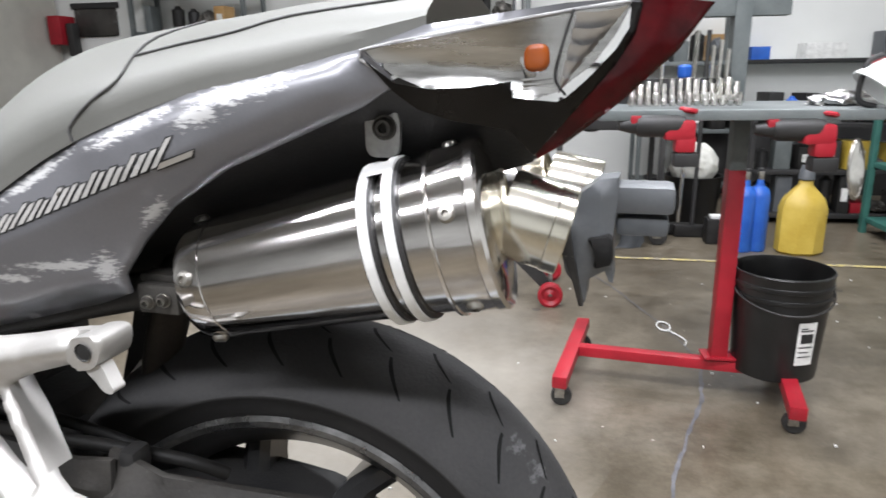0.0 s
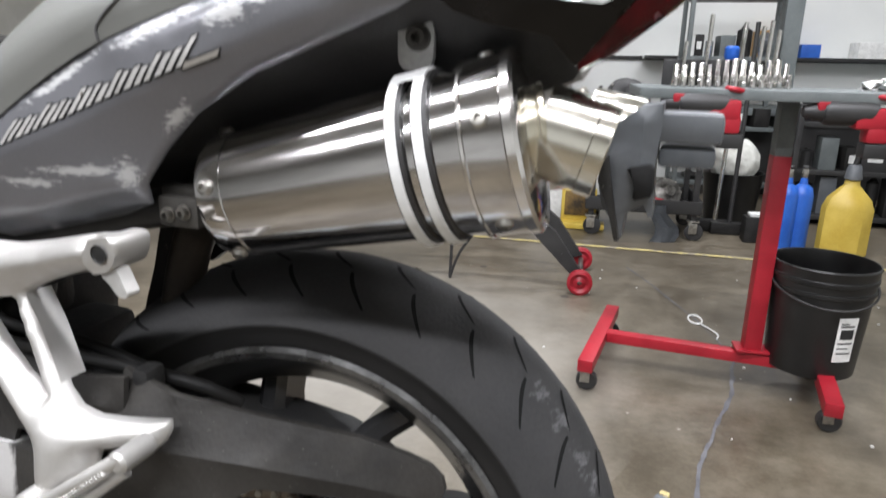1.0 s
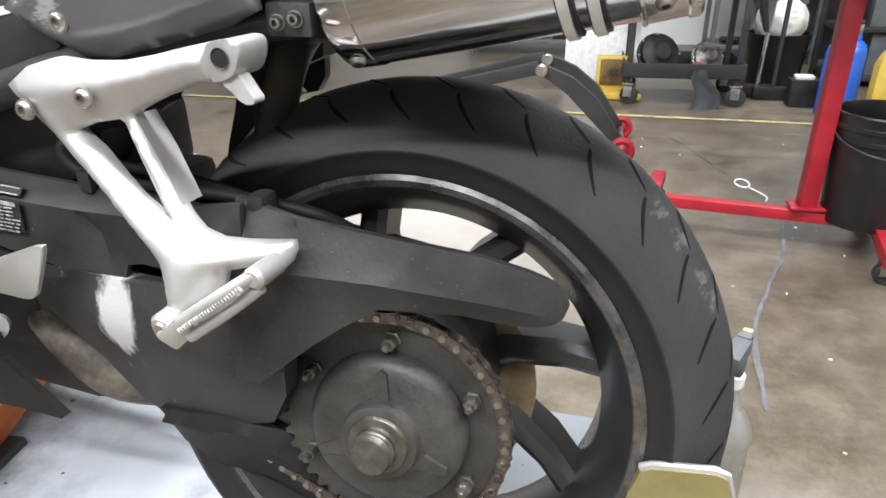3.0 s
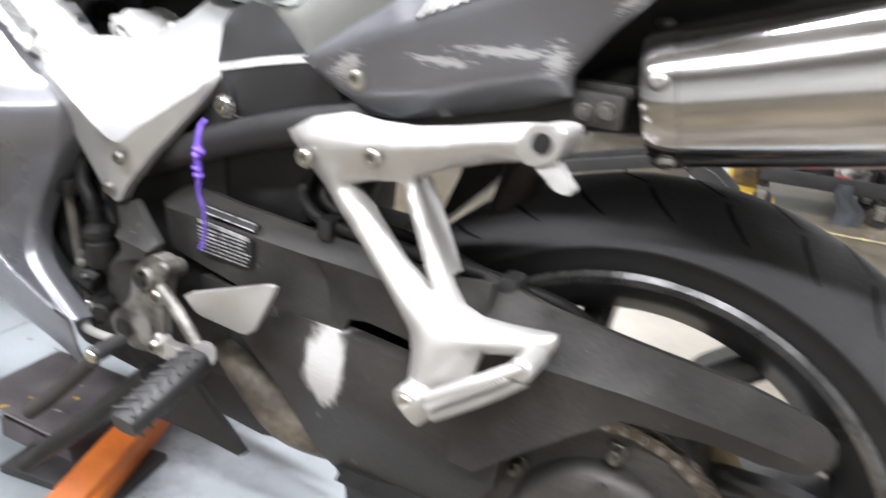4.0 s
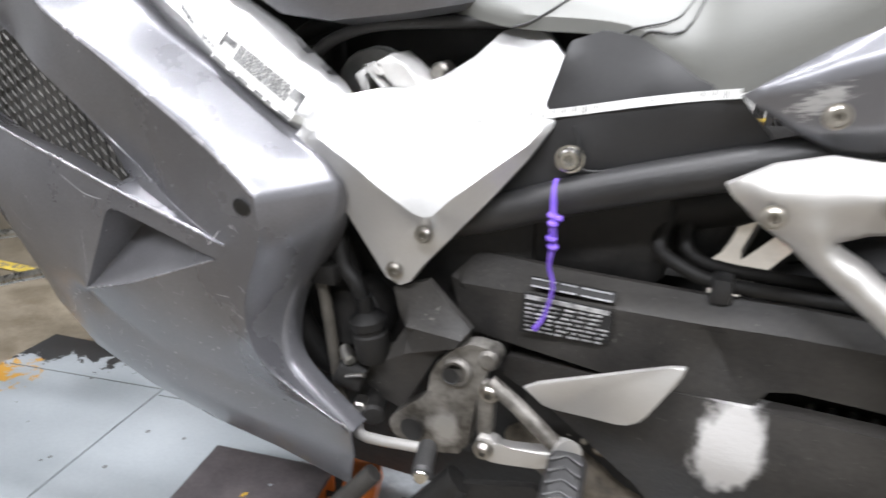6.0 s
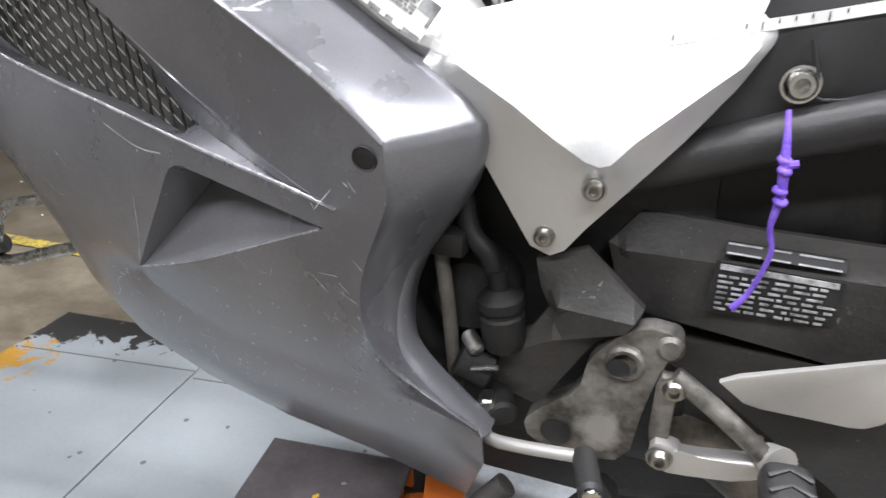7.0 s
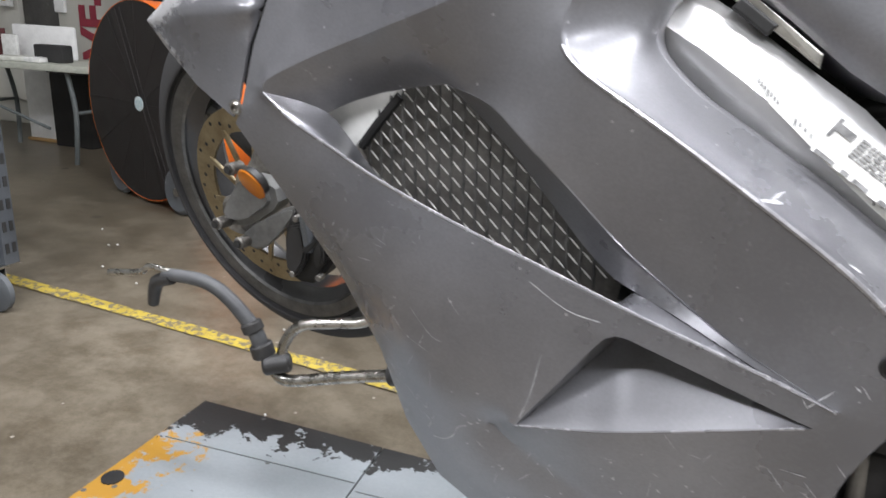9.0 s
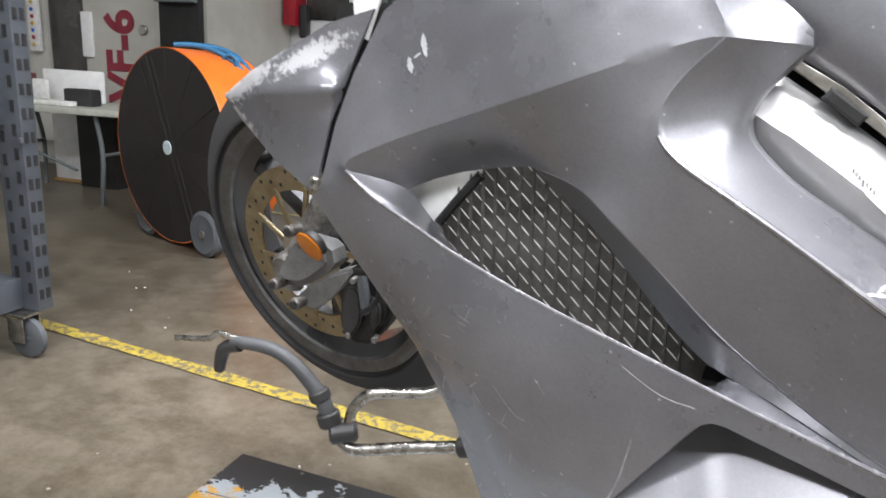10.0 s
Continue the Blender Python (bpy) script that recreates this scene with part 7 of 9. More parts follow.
part("caliper_bracket", upright_slab([(-1.42, 0.58), (-1.345, 0.627), (-1.338, 0.611), (-1.375, 0.573), (-1.396, 0.554), (-1.42, 0.56)], 1.022, 0.02, 0.004), FORKGREY, fork, "grey caliper bracket")
for x, z in ((-1.414, 0.567), (-1.446, 0.59), (-1.424, 0.667)):
    nut = part("fork_bolt", cyl(bmesh.new(), (x, 1.03, z), (x - 0.003, 1.004, z), 0.0085, 18, 0.002), CAST_DIRTY, fork)
    # Black plug paints the shade in the bolt's socket.
    part("socket", cyl(bmesh.new(), (x - 0.003, 1.003, z), (x - 0.0032, 1.0005, z), 0.0055, 6), INK_SHADE, nut)
part("brake_line", tube(bmesh.new(), [(-1.325, 1.0, 0.628), (-1.3, 0.99, 0.64), (-1.31, 1.0, 0.69), (-1.28, 1.0, 0.8)], 0.005, 8), HOSE, fork)
part("brake_line", tube(bmesh.new(), [(-1.313, 0.995, 0.575), (-1.29, 0.99, 0.6), (-1.28, 1.0, 0.66), (-1.25, 1.0, 0.75)], 0.004, 8), HOSE, fork)
part("rim_flange", lathe(bmesh.new(), [(0.208, 0.047), (0.212, 0.0515), (0.217, 0.052), (0.221, 0.0535), (0.228, 0.0545), (0.234, 0.0545)], 96), FLANGE, front, "grey machined rim flange")
# loose chromed pipe and hose in front of the fairing
pipe = part("breather_pipe", tube(bmesh.new(), [L3(-1.04, 0.18, 0.135), L3(-1.11, 0.19, 0.117), L3(-1.165, 0.2, 0.103), L3(-1.185, 0.2, 0.112), L3(-1.195, 0.203, 0.13)], 0.0065, 12), PIPESTEEL, bike, "loose chromed pipe with a grey hose")
part("hose", tube(bmesh.new(), [L3(-1.195, 0.203, 0.128), L3(-1.205, 0.205, 0.155), L3(-1.235, 0.21, 0.187), L3(-1.265, 0.214, 0.2), L3(-1.31, 0.22, 0.2)], [0.0088, 0.0085, 0.0076, 0.0074, 0.007], 12), HOSEGREY, pipe, "dark grey rubber hose")
part("hose_clamp", cyl(cyl(bmesh.new(), L3(-1.193, 0.203, 0.125), L3(-1.198, 0.204, 0.14), 0.0125, 16, 0.002), L3(-1.204, 0.205, 0.152), L3(-1.209, 0.206, 0.163), 0.0115, 16, 0.002), BLACK, pipe)
part("hose_hook", tube(bmesh.new(), [L3(-1.3, 0.22, 0.197), L3(-1.322, 0.22, 0.188), L3(-1.332, 0.218, 0.16)], [0.007, 0.008, 0.006], 10), BLACK, pipe)
part("pipe_tip", tube(bmesh.new(), [L3(-1.30, 0.22, 0.203), L3(-1.325, 0.225, 0.207), L3(-1.34, 0.226, 0.198), L3(-1.384, 0.228, 0.19)], 0.0035, 8), PIPESTEEL, pipe)
part("side_pipe", tube(bmesh.new(), [L3(-1.175, 0.197, 0.125), L3(-1.172, 0.195, 0.145), L3(-1.155, 0.19, 0.165), L3(-1.12, 0.18, 0.172), L3(-1.09, 0.17, 0.178), L3(-1.07, 0.16, 0.2)], 0.006, 10), PIPESTEEL, pipe)
part("pipe_joint", cyl(bmesh.new(), L3(-1.19, 0.21, 0.118), L3(-1.165, 0.195, 0.123), 0.011, 14, 0.003), BLACK, pipe)
part("pipe_grommet", cyl(bmesh.new(), L3(-1.035, 0.18, 0.137), L3(-1.055, 0.182, 0.131), 0.011, 14, 0.002), BLACK, pipe)

# engine, footrest and the near-black blocks that fill the depths behind the plates
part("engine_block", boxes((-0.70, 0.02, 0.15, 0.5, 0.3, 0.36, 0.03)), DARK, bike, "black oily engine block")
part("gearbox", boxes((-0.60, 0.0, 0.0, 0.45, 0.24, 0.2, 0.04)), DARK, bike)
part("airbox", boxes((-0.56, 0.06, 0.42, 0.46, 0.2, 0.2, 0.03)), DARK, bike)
# Added black block, so the gap behind the spar stays dark.
part("spar_gap_block", boxes((-0.80, 0.02, 0.44, 0.2, 0.18, 0.2, 0.02)), DARK, bike, "dark block that fills the gap behind the spar")
# Dark blocks added to shut out the bright floor behind.
part("fender_gap_block", boxes((-0.41, 0.03, 0.215, 0.09, 0.12, 0.1, 0.02), (-0.365, 0.0, 0.165, 0.13, 0.1, 0.06, 0.015)), DARK, bike)
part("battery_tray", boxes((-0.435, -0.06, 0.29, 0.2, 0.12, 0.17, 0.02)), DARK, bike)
# Black tubes added to keep the gap under the subframe dark.
part("subframe_gap_filler", tube(tube(bmesh.new(), [L3(-0.43, 0.07, 0.3), L3(-0.36, 0.08, 0.275), L3(-0.3, 0.085, 0.285), L3(-0.24, 0.08, 0.315)], 0.026, 12), [L3(-0.42, 0.07, 0.25), L3(-0.36, 0.075, 0.235), L3(-0.315, 0.08, 0.245), L3(-0.3, 0.08, 0.28)], 0.022, 12), HOSE, bike, "black tubes that fill the dark gap under the subframe")
part("water_hose", tube(bmesh.new(), [L3(-0.7, 0.120, 0.23), L3(-0.707, 0.160, 0.18), L3(-0.7, 0.170, 0.13), L3(-0.675, 0.160, 0.085), L3(-0.645, 0.140, 0.07)], 0.017, 14), HOSE, bike, "black water hose")
part("cable_sleeve", tube(bmesh.new(), [L3(-0.668, 0.175, 0.27), L3(-0.659, 0.185, 0.227), L3(-0.6485, 0.187, 0.149), L3(-0.641, 0.185, 0.06), L3(-0.63, 0.18, 0.02)], 0.0062, 12), SLEEVE, bike, "dusty brown cable sleeve")
part("vacuum_hose", tube(bmesh.new(), [L3(-0.66, 0.140, 0.25), L3(-0.64, 0.150, 0.2), L3(-0.63, 0.155, 0.155), L3(-0.625, 0.150, 0.1)], 0.0075, 12), HOSE, bike)
sensor = part("sensor", lathe(bmesh.new(), [(0, 0), (0.016, 0), (0.0185, 0.004), (0.0185, 0.03), (0.0165, 0.032), (0.0165, 0.036), (0.019, 0.038), (0.019, 0.046), (0.012, 0.052), (0.0085, 0.054), (0.0085, 0.07), (0, 0.07)], 20, along(L3(-0.6, 0.182, 0.11), L3(-0.608, 0.186, 0.192))), HOSE, bike, "black sensor with a bright clamp")
part("clamp_ring", lathe(bmesh.new(), [(0.0088, 0), (0.0105, 0), (0.0105, 0.006), (0.0088, 0.006)], 16, along(L3(-0.6345, 0.162, 0.165), L3(-0.6365, 0.162, 0.25))), BOLT, sensor)
part("clamp_ring", lathe(bmesh.new(), [(0.0088, 0), (0.0105, 0), (0.0105, 0.006), (0.0088, 0.006)], 16, along(L3(-0.6345, 0.162, 0.152), L3(-0.6365, 0.162, 0.25))), BOLT, sensor)
part("clamp_screw", cyl(bmesh.new(), L3(-0.63, 0.19, 0.12), L3(-0.616, 0.202, 0.112), 0.0068, 12, 0.002), BOLT, sensor)
part("elbow_hose", tube(bmesh.new(), [L3(-0.61, 0.184, 0.177), L3(-0.616, 0.184, 0.192), L3(-0.63, 0.182, 0.207), L3(-0.638, 0.175, 0.232)], 0.0085, 12), HOSE, sensor)
part("wiring_plug", boxes((-0.645, -0.19, 0.2, 0.03, 0.02, 0.02, 0.004)), HOSE, bike)
part("hose_clamp", cyl(bmesh.new(), L3(-0.638, 0.19, 0.098), L3(-0.612, 0.182, 0.085), 0.0185, 18, 0.002), DARK, bike)
part("drain_bolt", cyl(bmesh.new(), L3(-0.612, 0.188, 0.062), L3(-0.608, 0.204, 0.06), 0.008, 6, 0.002), BOLT, bike)
part("thin_lever", tube(bmesh.new(), [L3(-0.632, 0.2, 0.09), L3(-0.61, 0.205, 0.1), L3(-0.598, 0.207, 0.104)], 0.0022, 8), BOLT, bike)
part("starter_cover", cyl(bmesh.new(), L3(-0.635, 0.12, 0.14), L3(-0.635, 0.175, 0.145), 0.037, 28, 0.008), DARK, bike)
cover = part("engine_cover", panel([(-0.579, 0.175, 0.189), (-0.541, 0.178, 0.204), (-0.495, 0.185, 0.165), (-0.498, 0.186, 0.152), (-0.529, 0.186, 0.13), (-0.571, 0.18, 0.056), (-0.6, 0.175, 0.06), (-0.628, 0.17, 0.078), (-0.63, 0.172, 0.095), (-0.58, 0.178, 0.128), (-0.566, 0.178, 0.15), (-0.574, 0.176, 0.166)], [[(-0.556, 0.196, 0.161), (-0.5, 0.197, 0.158)], [(-0.605, 0.184, 0.1), (-0.56, 0.194, 0.13), (-0.506, 0.198, 0.149)]], step=0.01, thick=0.008, relax=0), DUSTY, bike, "black engine side cover", sharp=20)
hanger = part("footrest_plate", panel([Vector(p) for p in rounded(flat([(-0.536, 0.09), (-0.53, 0.122), (-0.508, 0.148), (-0.49, 0.157), (-0.472, 0.155), (-0.466, 0.145), (-0.476, 0.128), (-0.486, 0.09), (-0.494, 0.034), (-0.539, 0.024), (-0.574, 0.034), (-0.579, 0.05), (-0.568, 0.064)], 0.196), 0.2, 1)], [flat([(-0.53, 0.09), (-0.50, 0.1)], 0.2)], [], step=0.008, thick=0.018, relax=1), rubbed(CAST_DIRTY, "oil_stained_casting_wiped_bright", [((-0.518, -0.2, 0.062), (0.03, 0.1, 0.04), 0)], (0.4, 0.39, 0.37), 30, (0.48, 0.66), 0.6, 0.5), bike, "oil stained aluminium footrest plate")
part("pivot_boss", lathe(bmesh.new(), [(0.0085, -0.008), (0.0095, 0.0025), (0.0125, 0.003), (0.0145, 0.001), (0.015, -0.01), (0, -0.01)], 28, along(L3(-0.503, 0.2, 0.126), L3(-0.503, 0.3, 0.128))), CAST_DIRTY, hanger)
# No bores are cut: black discs paint the shade inside them.
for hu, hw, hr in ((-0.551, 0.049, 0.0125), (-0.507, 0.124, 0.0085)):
    part("bore_shade", lathe(bmesh.new(), [(hr, 0.0014), (hr * 0.9, 0.0006), (0, 0.0004)], 24, along(L3(hu, 0.1985 if hu < -0.53 else 0.2035, hw), L3(hu, 0.3, hw))), INK_SHADE, hanger, "black disc for the shade in a bore")
part("boss_lug", cyl(bmesh.new(), L3(-0.475, 0.17, 0.142), L3(-0.473, 0.2, 0.144), 0.01, 18, 0.003), CAST_DIRTY, hanger)
tri = thing("footrest_triangle", "bright triangular footrest stay", "")
tri.parent = bike
part("stay", tube(bmesh.new(), [L3(-0.468, 0.205, 0.128), L3(-0.44, 0.207, 0.11), L3(-0.398, 0.212, 0.078)], 0.0075, 10, 2), CAST_DIRTY, tri)
part("lower_stay", slab(rounded(flat([(-0.478, 0.072), (-0.46, 0.072), (-0.455, 0.066), (-0.4, 0.076), (-0.395, 0.064), (-0.41, 0.055), (-0.46, 0.047), (-0.478, 0.048)], 0.213), 0.2, 1), 0.012, 0.003), CAST, tri)
part("upright_stay", slab(rounded(flat([(-0.479, 0.125), (-0.464, 0.125), (-0.466, 0.06), (-0.481, 0.06)], 0.206), 0.2, 1), 0.01, 0.002), CAST_DIRTY, tri)
bolt(tri, -0.467, 0.208, 0.119, 0.0085, 0.007)
bolt(tri, -0.47, 0.2135, 0.06, 0.0085, 0.007)
part("heel_guard", slab(rounded(flat([(-0.441, 0.128), (-0.32, 0.1745), (-0.307, 0.177), (-0.309, 0.168), (-0.336, 0.119), (-0.348, 0.111), (-0.418, 0.1105)], 0.2), 0.12, 1), 0.005, 0.0012), CAST, bike, "bare aluminium heel guard")
PA, PB = L3(-0.39, 0.222, 0.08), L3(-0.382, 0.315, 0.052)
pm = along(PA, PB)
plen = (PB - PA).length
rpeg = part("rider_peg", loft([[pm @ Vector((math.copysign(abs(math.cos(a)) ** 0.6, math.cos(a)) * 0.0165 * f, math.copysign(abs(math.sin(a)) ** 0.6, math.sin(a)) * 0.0125 * f, z)) for a in (2 * math.pi * k / 20 for k in range(20))] for z, f in ((0, 0.05), (0, 0.86), (0.004, 1.0), (plen * 0.5, 1.05), (plen - 0.004, 0.98), (plen, 0.88), (plen, 0.05))], True), BLACK, bike, "black rubber footrest with moulded chevrons")
for k in range(8):
    for s_ in (-1, 1):
        for face in (1, -1):
            bm = bmesh.new()
            box(bm, 0, 0, 0, 0.0155, 0.003, 0.0035, 0.001, pm @ Matrix.Translation((s_ * 0.0068, face * 0.0128, 0.009 + plen * 0.86 * k / 7.4)) @ pose(0, 0, 0, 0, -s_ * 28, 0))
            part("chevron", bm, BLACK, rpeg)
part("peg_cap", tube(bmesh.new(), [L3(-0.4, 0.205, 0.076), L3(-0.392, 0.216, 0.079)], [0.011, 0.014], 14, 1), CAST, rpeg)
shift = part("gear_lever", tube(bmesh.new(), [L3(-0.622, 0.188, 0.046), L3(-0.61, 0.206, 0.04), L3(-0.5936, 0.215, 0.0375), L3(-0.5198, 0.225, 0.0531)], [0.0055, 0.0058, 0.0056, 0.005], 10, 3), CAST, bike, "polished gear lever with a rubber toe piece")
part("toe_rubber", cyl(bmesh.new(), L3(-0.5245, 0.218, 0.0505), L3(-0.511, 0.262, 0.0535), 0.0095, 16, 0.003), BLACK, shift)
part("toe_bolt", cyl(bmesh.new(), L3(-0.511, 0.262, 0.0535), L3(-0.5098, 0.266, 0.0537), 0.0068, 16, 0.001), CHROME, shift)
part("shift_shaft", cyl(bmesh.new(), L3(-0.61, 0.17, 0.055), L3(-0.595, 0.2, 0.052), 0.013, 14, 0.003), DARK, bike)
# throttle body and wiring behind the plate
BRIGHTCAST = surface("clean_cast_aluminium", (0.68, 0.67, 0.65), (0.8, 0.79, 0.77), 30, (0.35, 0.5), 0.3, 0.1, 200)
throttle = part("throttle_body", slab(rounded(flat([(-0.705, 0.345), (-0.71, 0.37), (-0.69, 0.395), (-0.655, 0.405), (-0.62, 0.39), (-0.6, 0.365), (-0.6, 0.34)], 0.055), 0.2, 1), 0.05, 0.008), BRIGHTCAST, bike, "silver throttle body")
for pts, v, d in (([(-0.6144, 0.3947), (-0.597, 0.4033), (-0.5826, 0.3934), (-0.5541, 0.3678), (-0.5501, 0.3585), (-0.5795, 0.3545), (-0.6027, 0.3835)], 0.135, 0.04), ([(-0.6391, 0.383), (-0.6282, 0.3898), (-0.6225, 0.3848), (-0.6255, 0.3642), (-0.6149, 0.354), (-0.6271, 0.3565)], 0.13, 0.03), ([(-0.6242, 0.3931), (-0.6192, 0.3944), (-0.5879, 0.3579), (-0.5949, 0.3562)], 0.138, 0.012), ([(-0.6171, 0.3941), (-0.6138, 0.3959), (-0.6026, 0.3848), (-0.6044, 0.3831)], 0.141, 0.008)):
    part("casting_rib", slab(flat(pts, v), d, 0.004), BRIGHTCAST, throttle, "bright cast aluminium rib")
part("boss", cyl(bmesh.new(), L3(-0.72, 0.06, 0.392), L3(-0.722, 0.09, 0.392), 0.012, 16, 0.003), DARK, throttle)
part("boss", cyl(bmesh.new(), L3(-0.56, 0.085, 0.386), L3(-0.56, 0.11, 0.386), 0.009, 16, 0.003), BOLT, throttle)
part("air_hose", tube(bmesh.new(), [L3(-0.735, 0.09, 0.37), L3(-0.72, 0.1, 0.41), L3(-0.67, 0.1, 0.43), L3(-0.58, 0.09, 0.432), L3(-0.5, 0.08, 0.43)], 0.009, 12), HOSE, throttle)
part("throttle_cable", tube(bmesh.new(), [L3(-0.69, 0.12, 0.36), L3(-0.68, 0.13, 0.4), L3(-0.63, 0.12, 0.425), L3(-0.55, 0.1, 0.43), L3(-0.46, 0.09, 0.43)], 0.006, 10), BLACK, bike)
part("shock_reservoir", cyl(bmesh.new(), L3(-0.41, 0.07, 0.28), L3(-0.405, 0.07, 0.235), 0.024, 20, 0.004), BLACK, bike, "shock absorber reservoir")
# side stand with its spring
stand = part("side_stand", tube(bmesh.new(), [L3(-0.50, 0.2, 0.005), L3(-0.58, 0.235, -0.075), L3(-0.67, 0.27, -0.16)], [0.016, 0.013, 0.012], 12, 3), DARK, bike, "worn black side stand")
part("stand_spring", tube(bmesh.new(), [L3(-0.585, 0.22, 0.0), L3(-0.63, 0.24, -0.05), L3(-0.665, 0.26, -0.085)], 0.0105, 12, 2), DUSTY, stand)
part("stand_bracket", panel([(-0.50, 0.2, 0.0), (-0.425, 0.2, 0.02), (-0.385, 0.2, -0.01), (-0.352, 0.2, -0.036), (-0.36, 0.2, -0.042), (-0.42, 0.2, -0.044), (-0.528, 0.2, -0.055)], step=0.015, thick=0.008), DARK, stand)
part("exhaust_header", tube(bmesh.new(), [L3(-0.48, 0.10, 0.02), L3(-0.42, 0.12, 0.0), L3(-0.36, 0.12, -0.04), L3(-0.3, 0.09, -0.06)], 0.026, 16), surface("stained_tan_casting", (0.05, 0.042, 0.033), (0.2, 0.17, 0.13), 30, (0.55, 0.7), 0.2, 0.4, 180, 0.6), bike, "stained exhaust header pipe")

# purple cord tied round the tube
cord = part("purple_cord", tube(bmesh.new(), [L3(-0.4265, 0.173, 0.312), L3(-0.426, 0.181, 0.305), L3(-0.424, 0.187, 0.281), L3(-0.423, 0.187, 0.261), L3(-0.425, 0.186, 0.24), L3(-0.4215, 0.184, 0.221), L3(-0.4285, 0.178, 0.19), L3(-0.4375, 0.176, 0.1735)], [0.0017, 0.0018, 0.0032, 0.003, 0.0018, 0.0018, 0.002, 0.0028], 8), PURPLE, bike, "purple braided cord knotted round the frame tube")
for p in ((-0.4245, 0.186, 0.285), (-0.4235, 0.188, 0.279), (-0.424, 0.188, 0.266), (-0.4225, 0.188, 0.259)):
    bm = bmesh.new()
    lathe(bm, [(0.0024 + 0.0023 * math.cos(a), 0.0023 * math.sin(a)) for a in (radians(30 * k) for k in range(13))], 14, along(L3(*p), L3(p[0] + 0.3, p[1] + 0.3, p[2] + 1.0)))
    part("knot", bm, PURPLE, cord)
part("cord_end", tube(bmesh.new(), [L3(-0.424, 0.187, 0.282), L3(-0.4165, 0.187, 0.2835)], 0.0026, 8, 1), PURPLE, cord)

# ---- things round the lift ----
def caster(parent, x, y, r=0.04, wheel_mat=None, name="caster"):
    c = part(name, boxes((x, y, r * 2 + 0.012, r * 1.3, r * 1.1, 0.008, 0.002), (x, y - r * 0.45, r * 1.45, r * 0.9, 0.004, r * 1.2, 0.001), (x, y + r * 0.45, r * 1.45, r * 0.9, 0.004, r * 1.2, 0.001)), BOLT, parent)
    part("wheel", lathe(bmesh.new(), [(r * 0.25, -0.011), (r * 0.85, -0.012), (r, -0.008), (r, 0.008), (r * 0.85, 0.012), (r * 0.25, 0.011), (r * 0.25, -0.011)], 24, Matrix.Translation((x + r * 0.2, y, r)) @ pose(0, 0, 0, 90, 0, 0)), wheel_mat or BLACK, c)
    return c


# red work table
table = thing("work_table", "steel topped work table on a red wheeled base", "table", pose(0, 0, 0))
def bar(name, a, b, w, h, mat, parent, bevel=0.003):
    A, B = Vector(a), Vector(b)
    d = B - A
    bm = bmesh.new()
    box(bm, 0, 0, 0, d.length, w, h, bevel, Matrix.Translation((A + B) / 2) @ d.to_track_quat("X", "Z").to_matrix().to_4x4())
    return part(name, bm, mat, parent)
bar("foot", (0.235, 1.98, 0.09), (0.325, 2.46, 0.09), 0.042, 0.036, RED, table)
bar("foot", (0.835, 1.88, 0.09), (0.925, 2.36, 0.09), 0.042, 0.036, RED, table)
bar("crossbar", (0.30, 2.215, 0.095), (0.86, 2.135, 0.095), 0.036, 0.032, RED, table)
for p in ((0.238, 2.03), (0.315, 2.42), (0.848, 1.95), (0.915, 2.32)):
    caster(table, *p, 0.03)
part("base_plate", boxes((0.70, 2.165, 0.12, 0.09, 0.07, 0.008, 0.002)), RED, table)
bar("post", (0.70, 2.165, 0.12), (0.70, 2.165, 0.675), 0.05, 0.046, RED, table)
bar("inner_post", (0.70, 2.165, 0.67), (0.70, 2.165, 0.82), 0.046, 0.042, GREYSTEEL, table)
part("tabletop", boxes((0.98, 2.2, 0.834, 1.34, 0.46, 0.026, 0.004)), GREYSTEEL, table, "scuffed grey steel tabletop")

bar("upper_post", (0.715, 2.32, 0.847), (0.715, 2.32, 1.25), 0.06, 0.045, GREYSTEEL, table)
bar("upper_beam", (0.42, 2.32, 1.115), (0.84, 2.32, 1.115), 0.05, 0.06, GREYSTEEL, table)

rng = random.Random(21)
for row in range(2):
    for k in range(14):
        x = 0.41 + 0.0215 * k + 0.01 * row
        y = 2.16 + 0.075 * row
        h = (0.028 + rng.uniform(0, 0.008)) if row == 0 else (0.055 + rng.uniform(0, 0.02))
        r = rng.uniform(0.0075, 0.0105)
        s = thing("socket", "chrome wrench socket standing on the work table", "socket", pose(x, y, 0.847), "sockets on the work table")
        part("barrel", lathe(bmesh.new(), [(0, 0), (r * 0.8, 0), (r, 0.002), (r, h * 0.5), (r * 0.82, h * 0.55), (r * 0.82, h - 0.002), (r * 0.7, h), (r * 0.55, h), (r * 0.5, h - 0.008), (0, h - 0.008)], 16), CHROME, s)
for k, (x, h) in enumerate(((0.50, 0.19), (0.635, 0.16), (0.655, 0.175), (0.675, 0.15), (0.44, 0.12))):
    s = thing("extension_bar", "long chrome socket extension bar", "tool", pose(x, 2.27, 0.847), "extension bars")
    part("shaft", cyl(bmesh.new(), (0, 0, 0), (0.004, 0, h), 0.006, 12, 0.001), CHROME, s)
    part("collar", cyl(bmesh.new(), (0, 0, 0), (0, 0, 0.025), 0.01, 12, 0.002), BOLT, s)
tagged(part("rag_roll", lathe(bmesh.new(), [(0, 0), (0.016, 0), (0.02, 0.006), (0.02, 0.03), (0.015, 0.036), (0, 0.037)], 16, pose(0.57, 2.3, 0.92)), BLUE, None, "small blue cap on the socket tray"), category="cap")
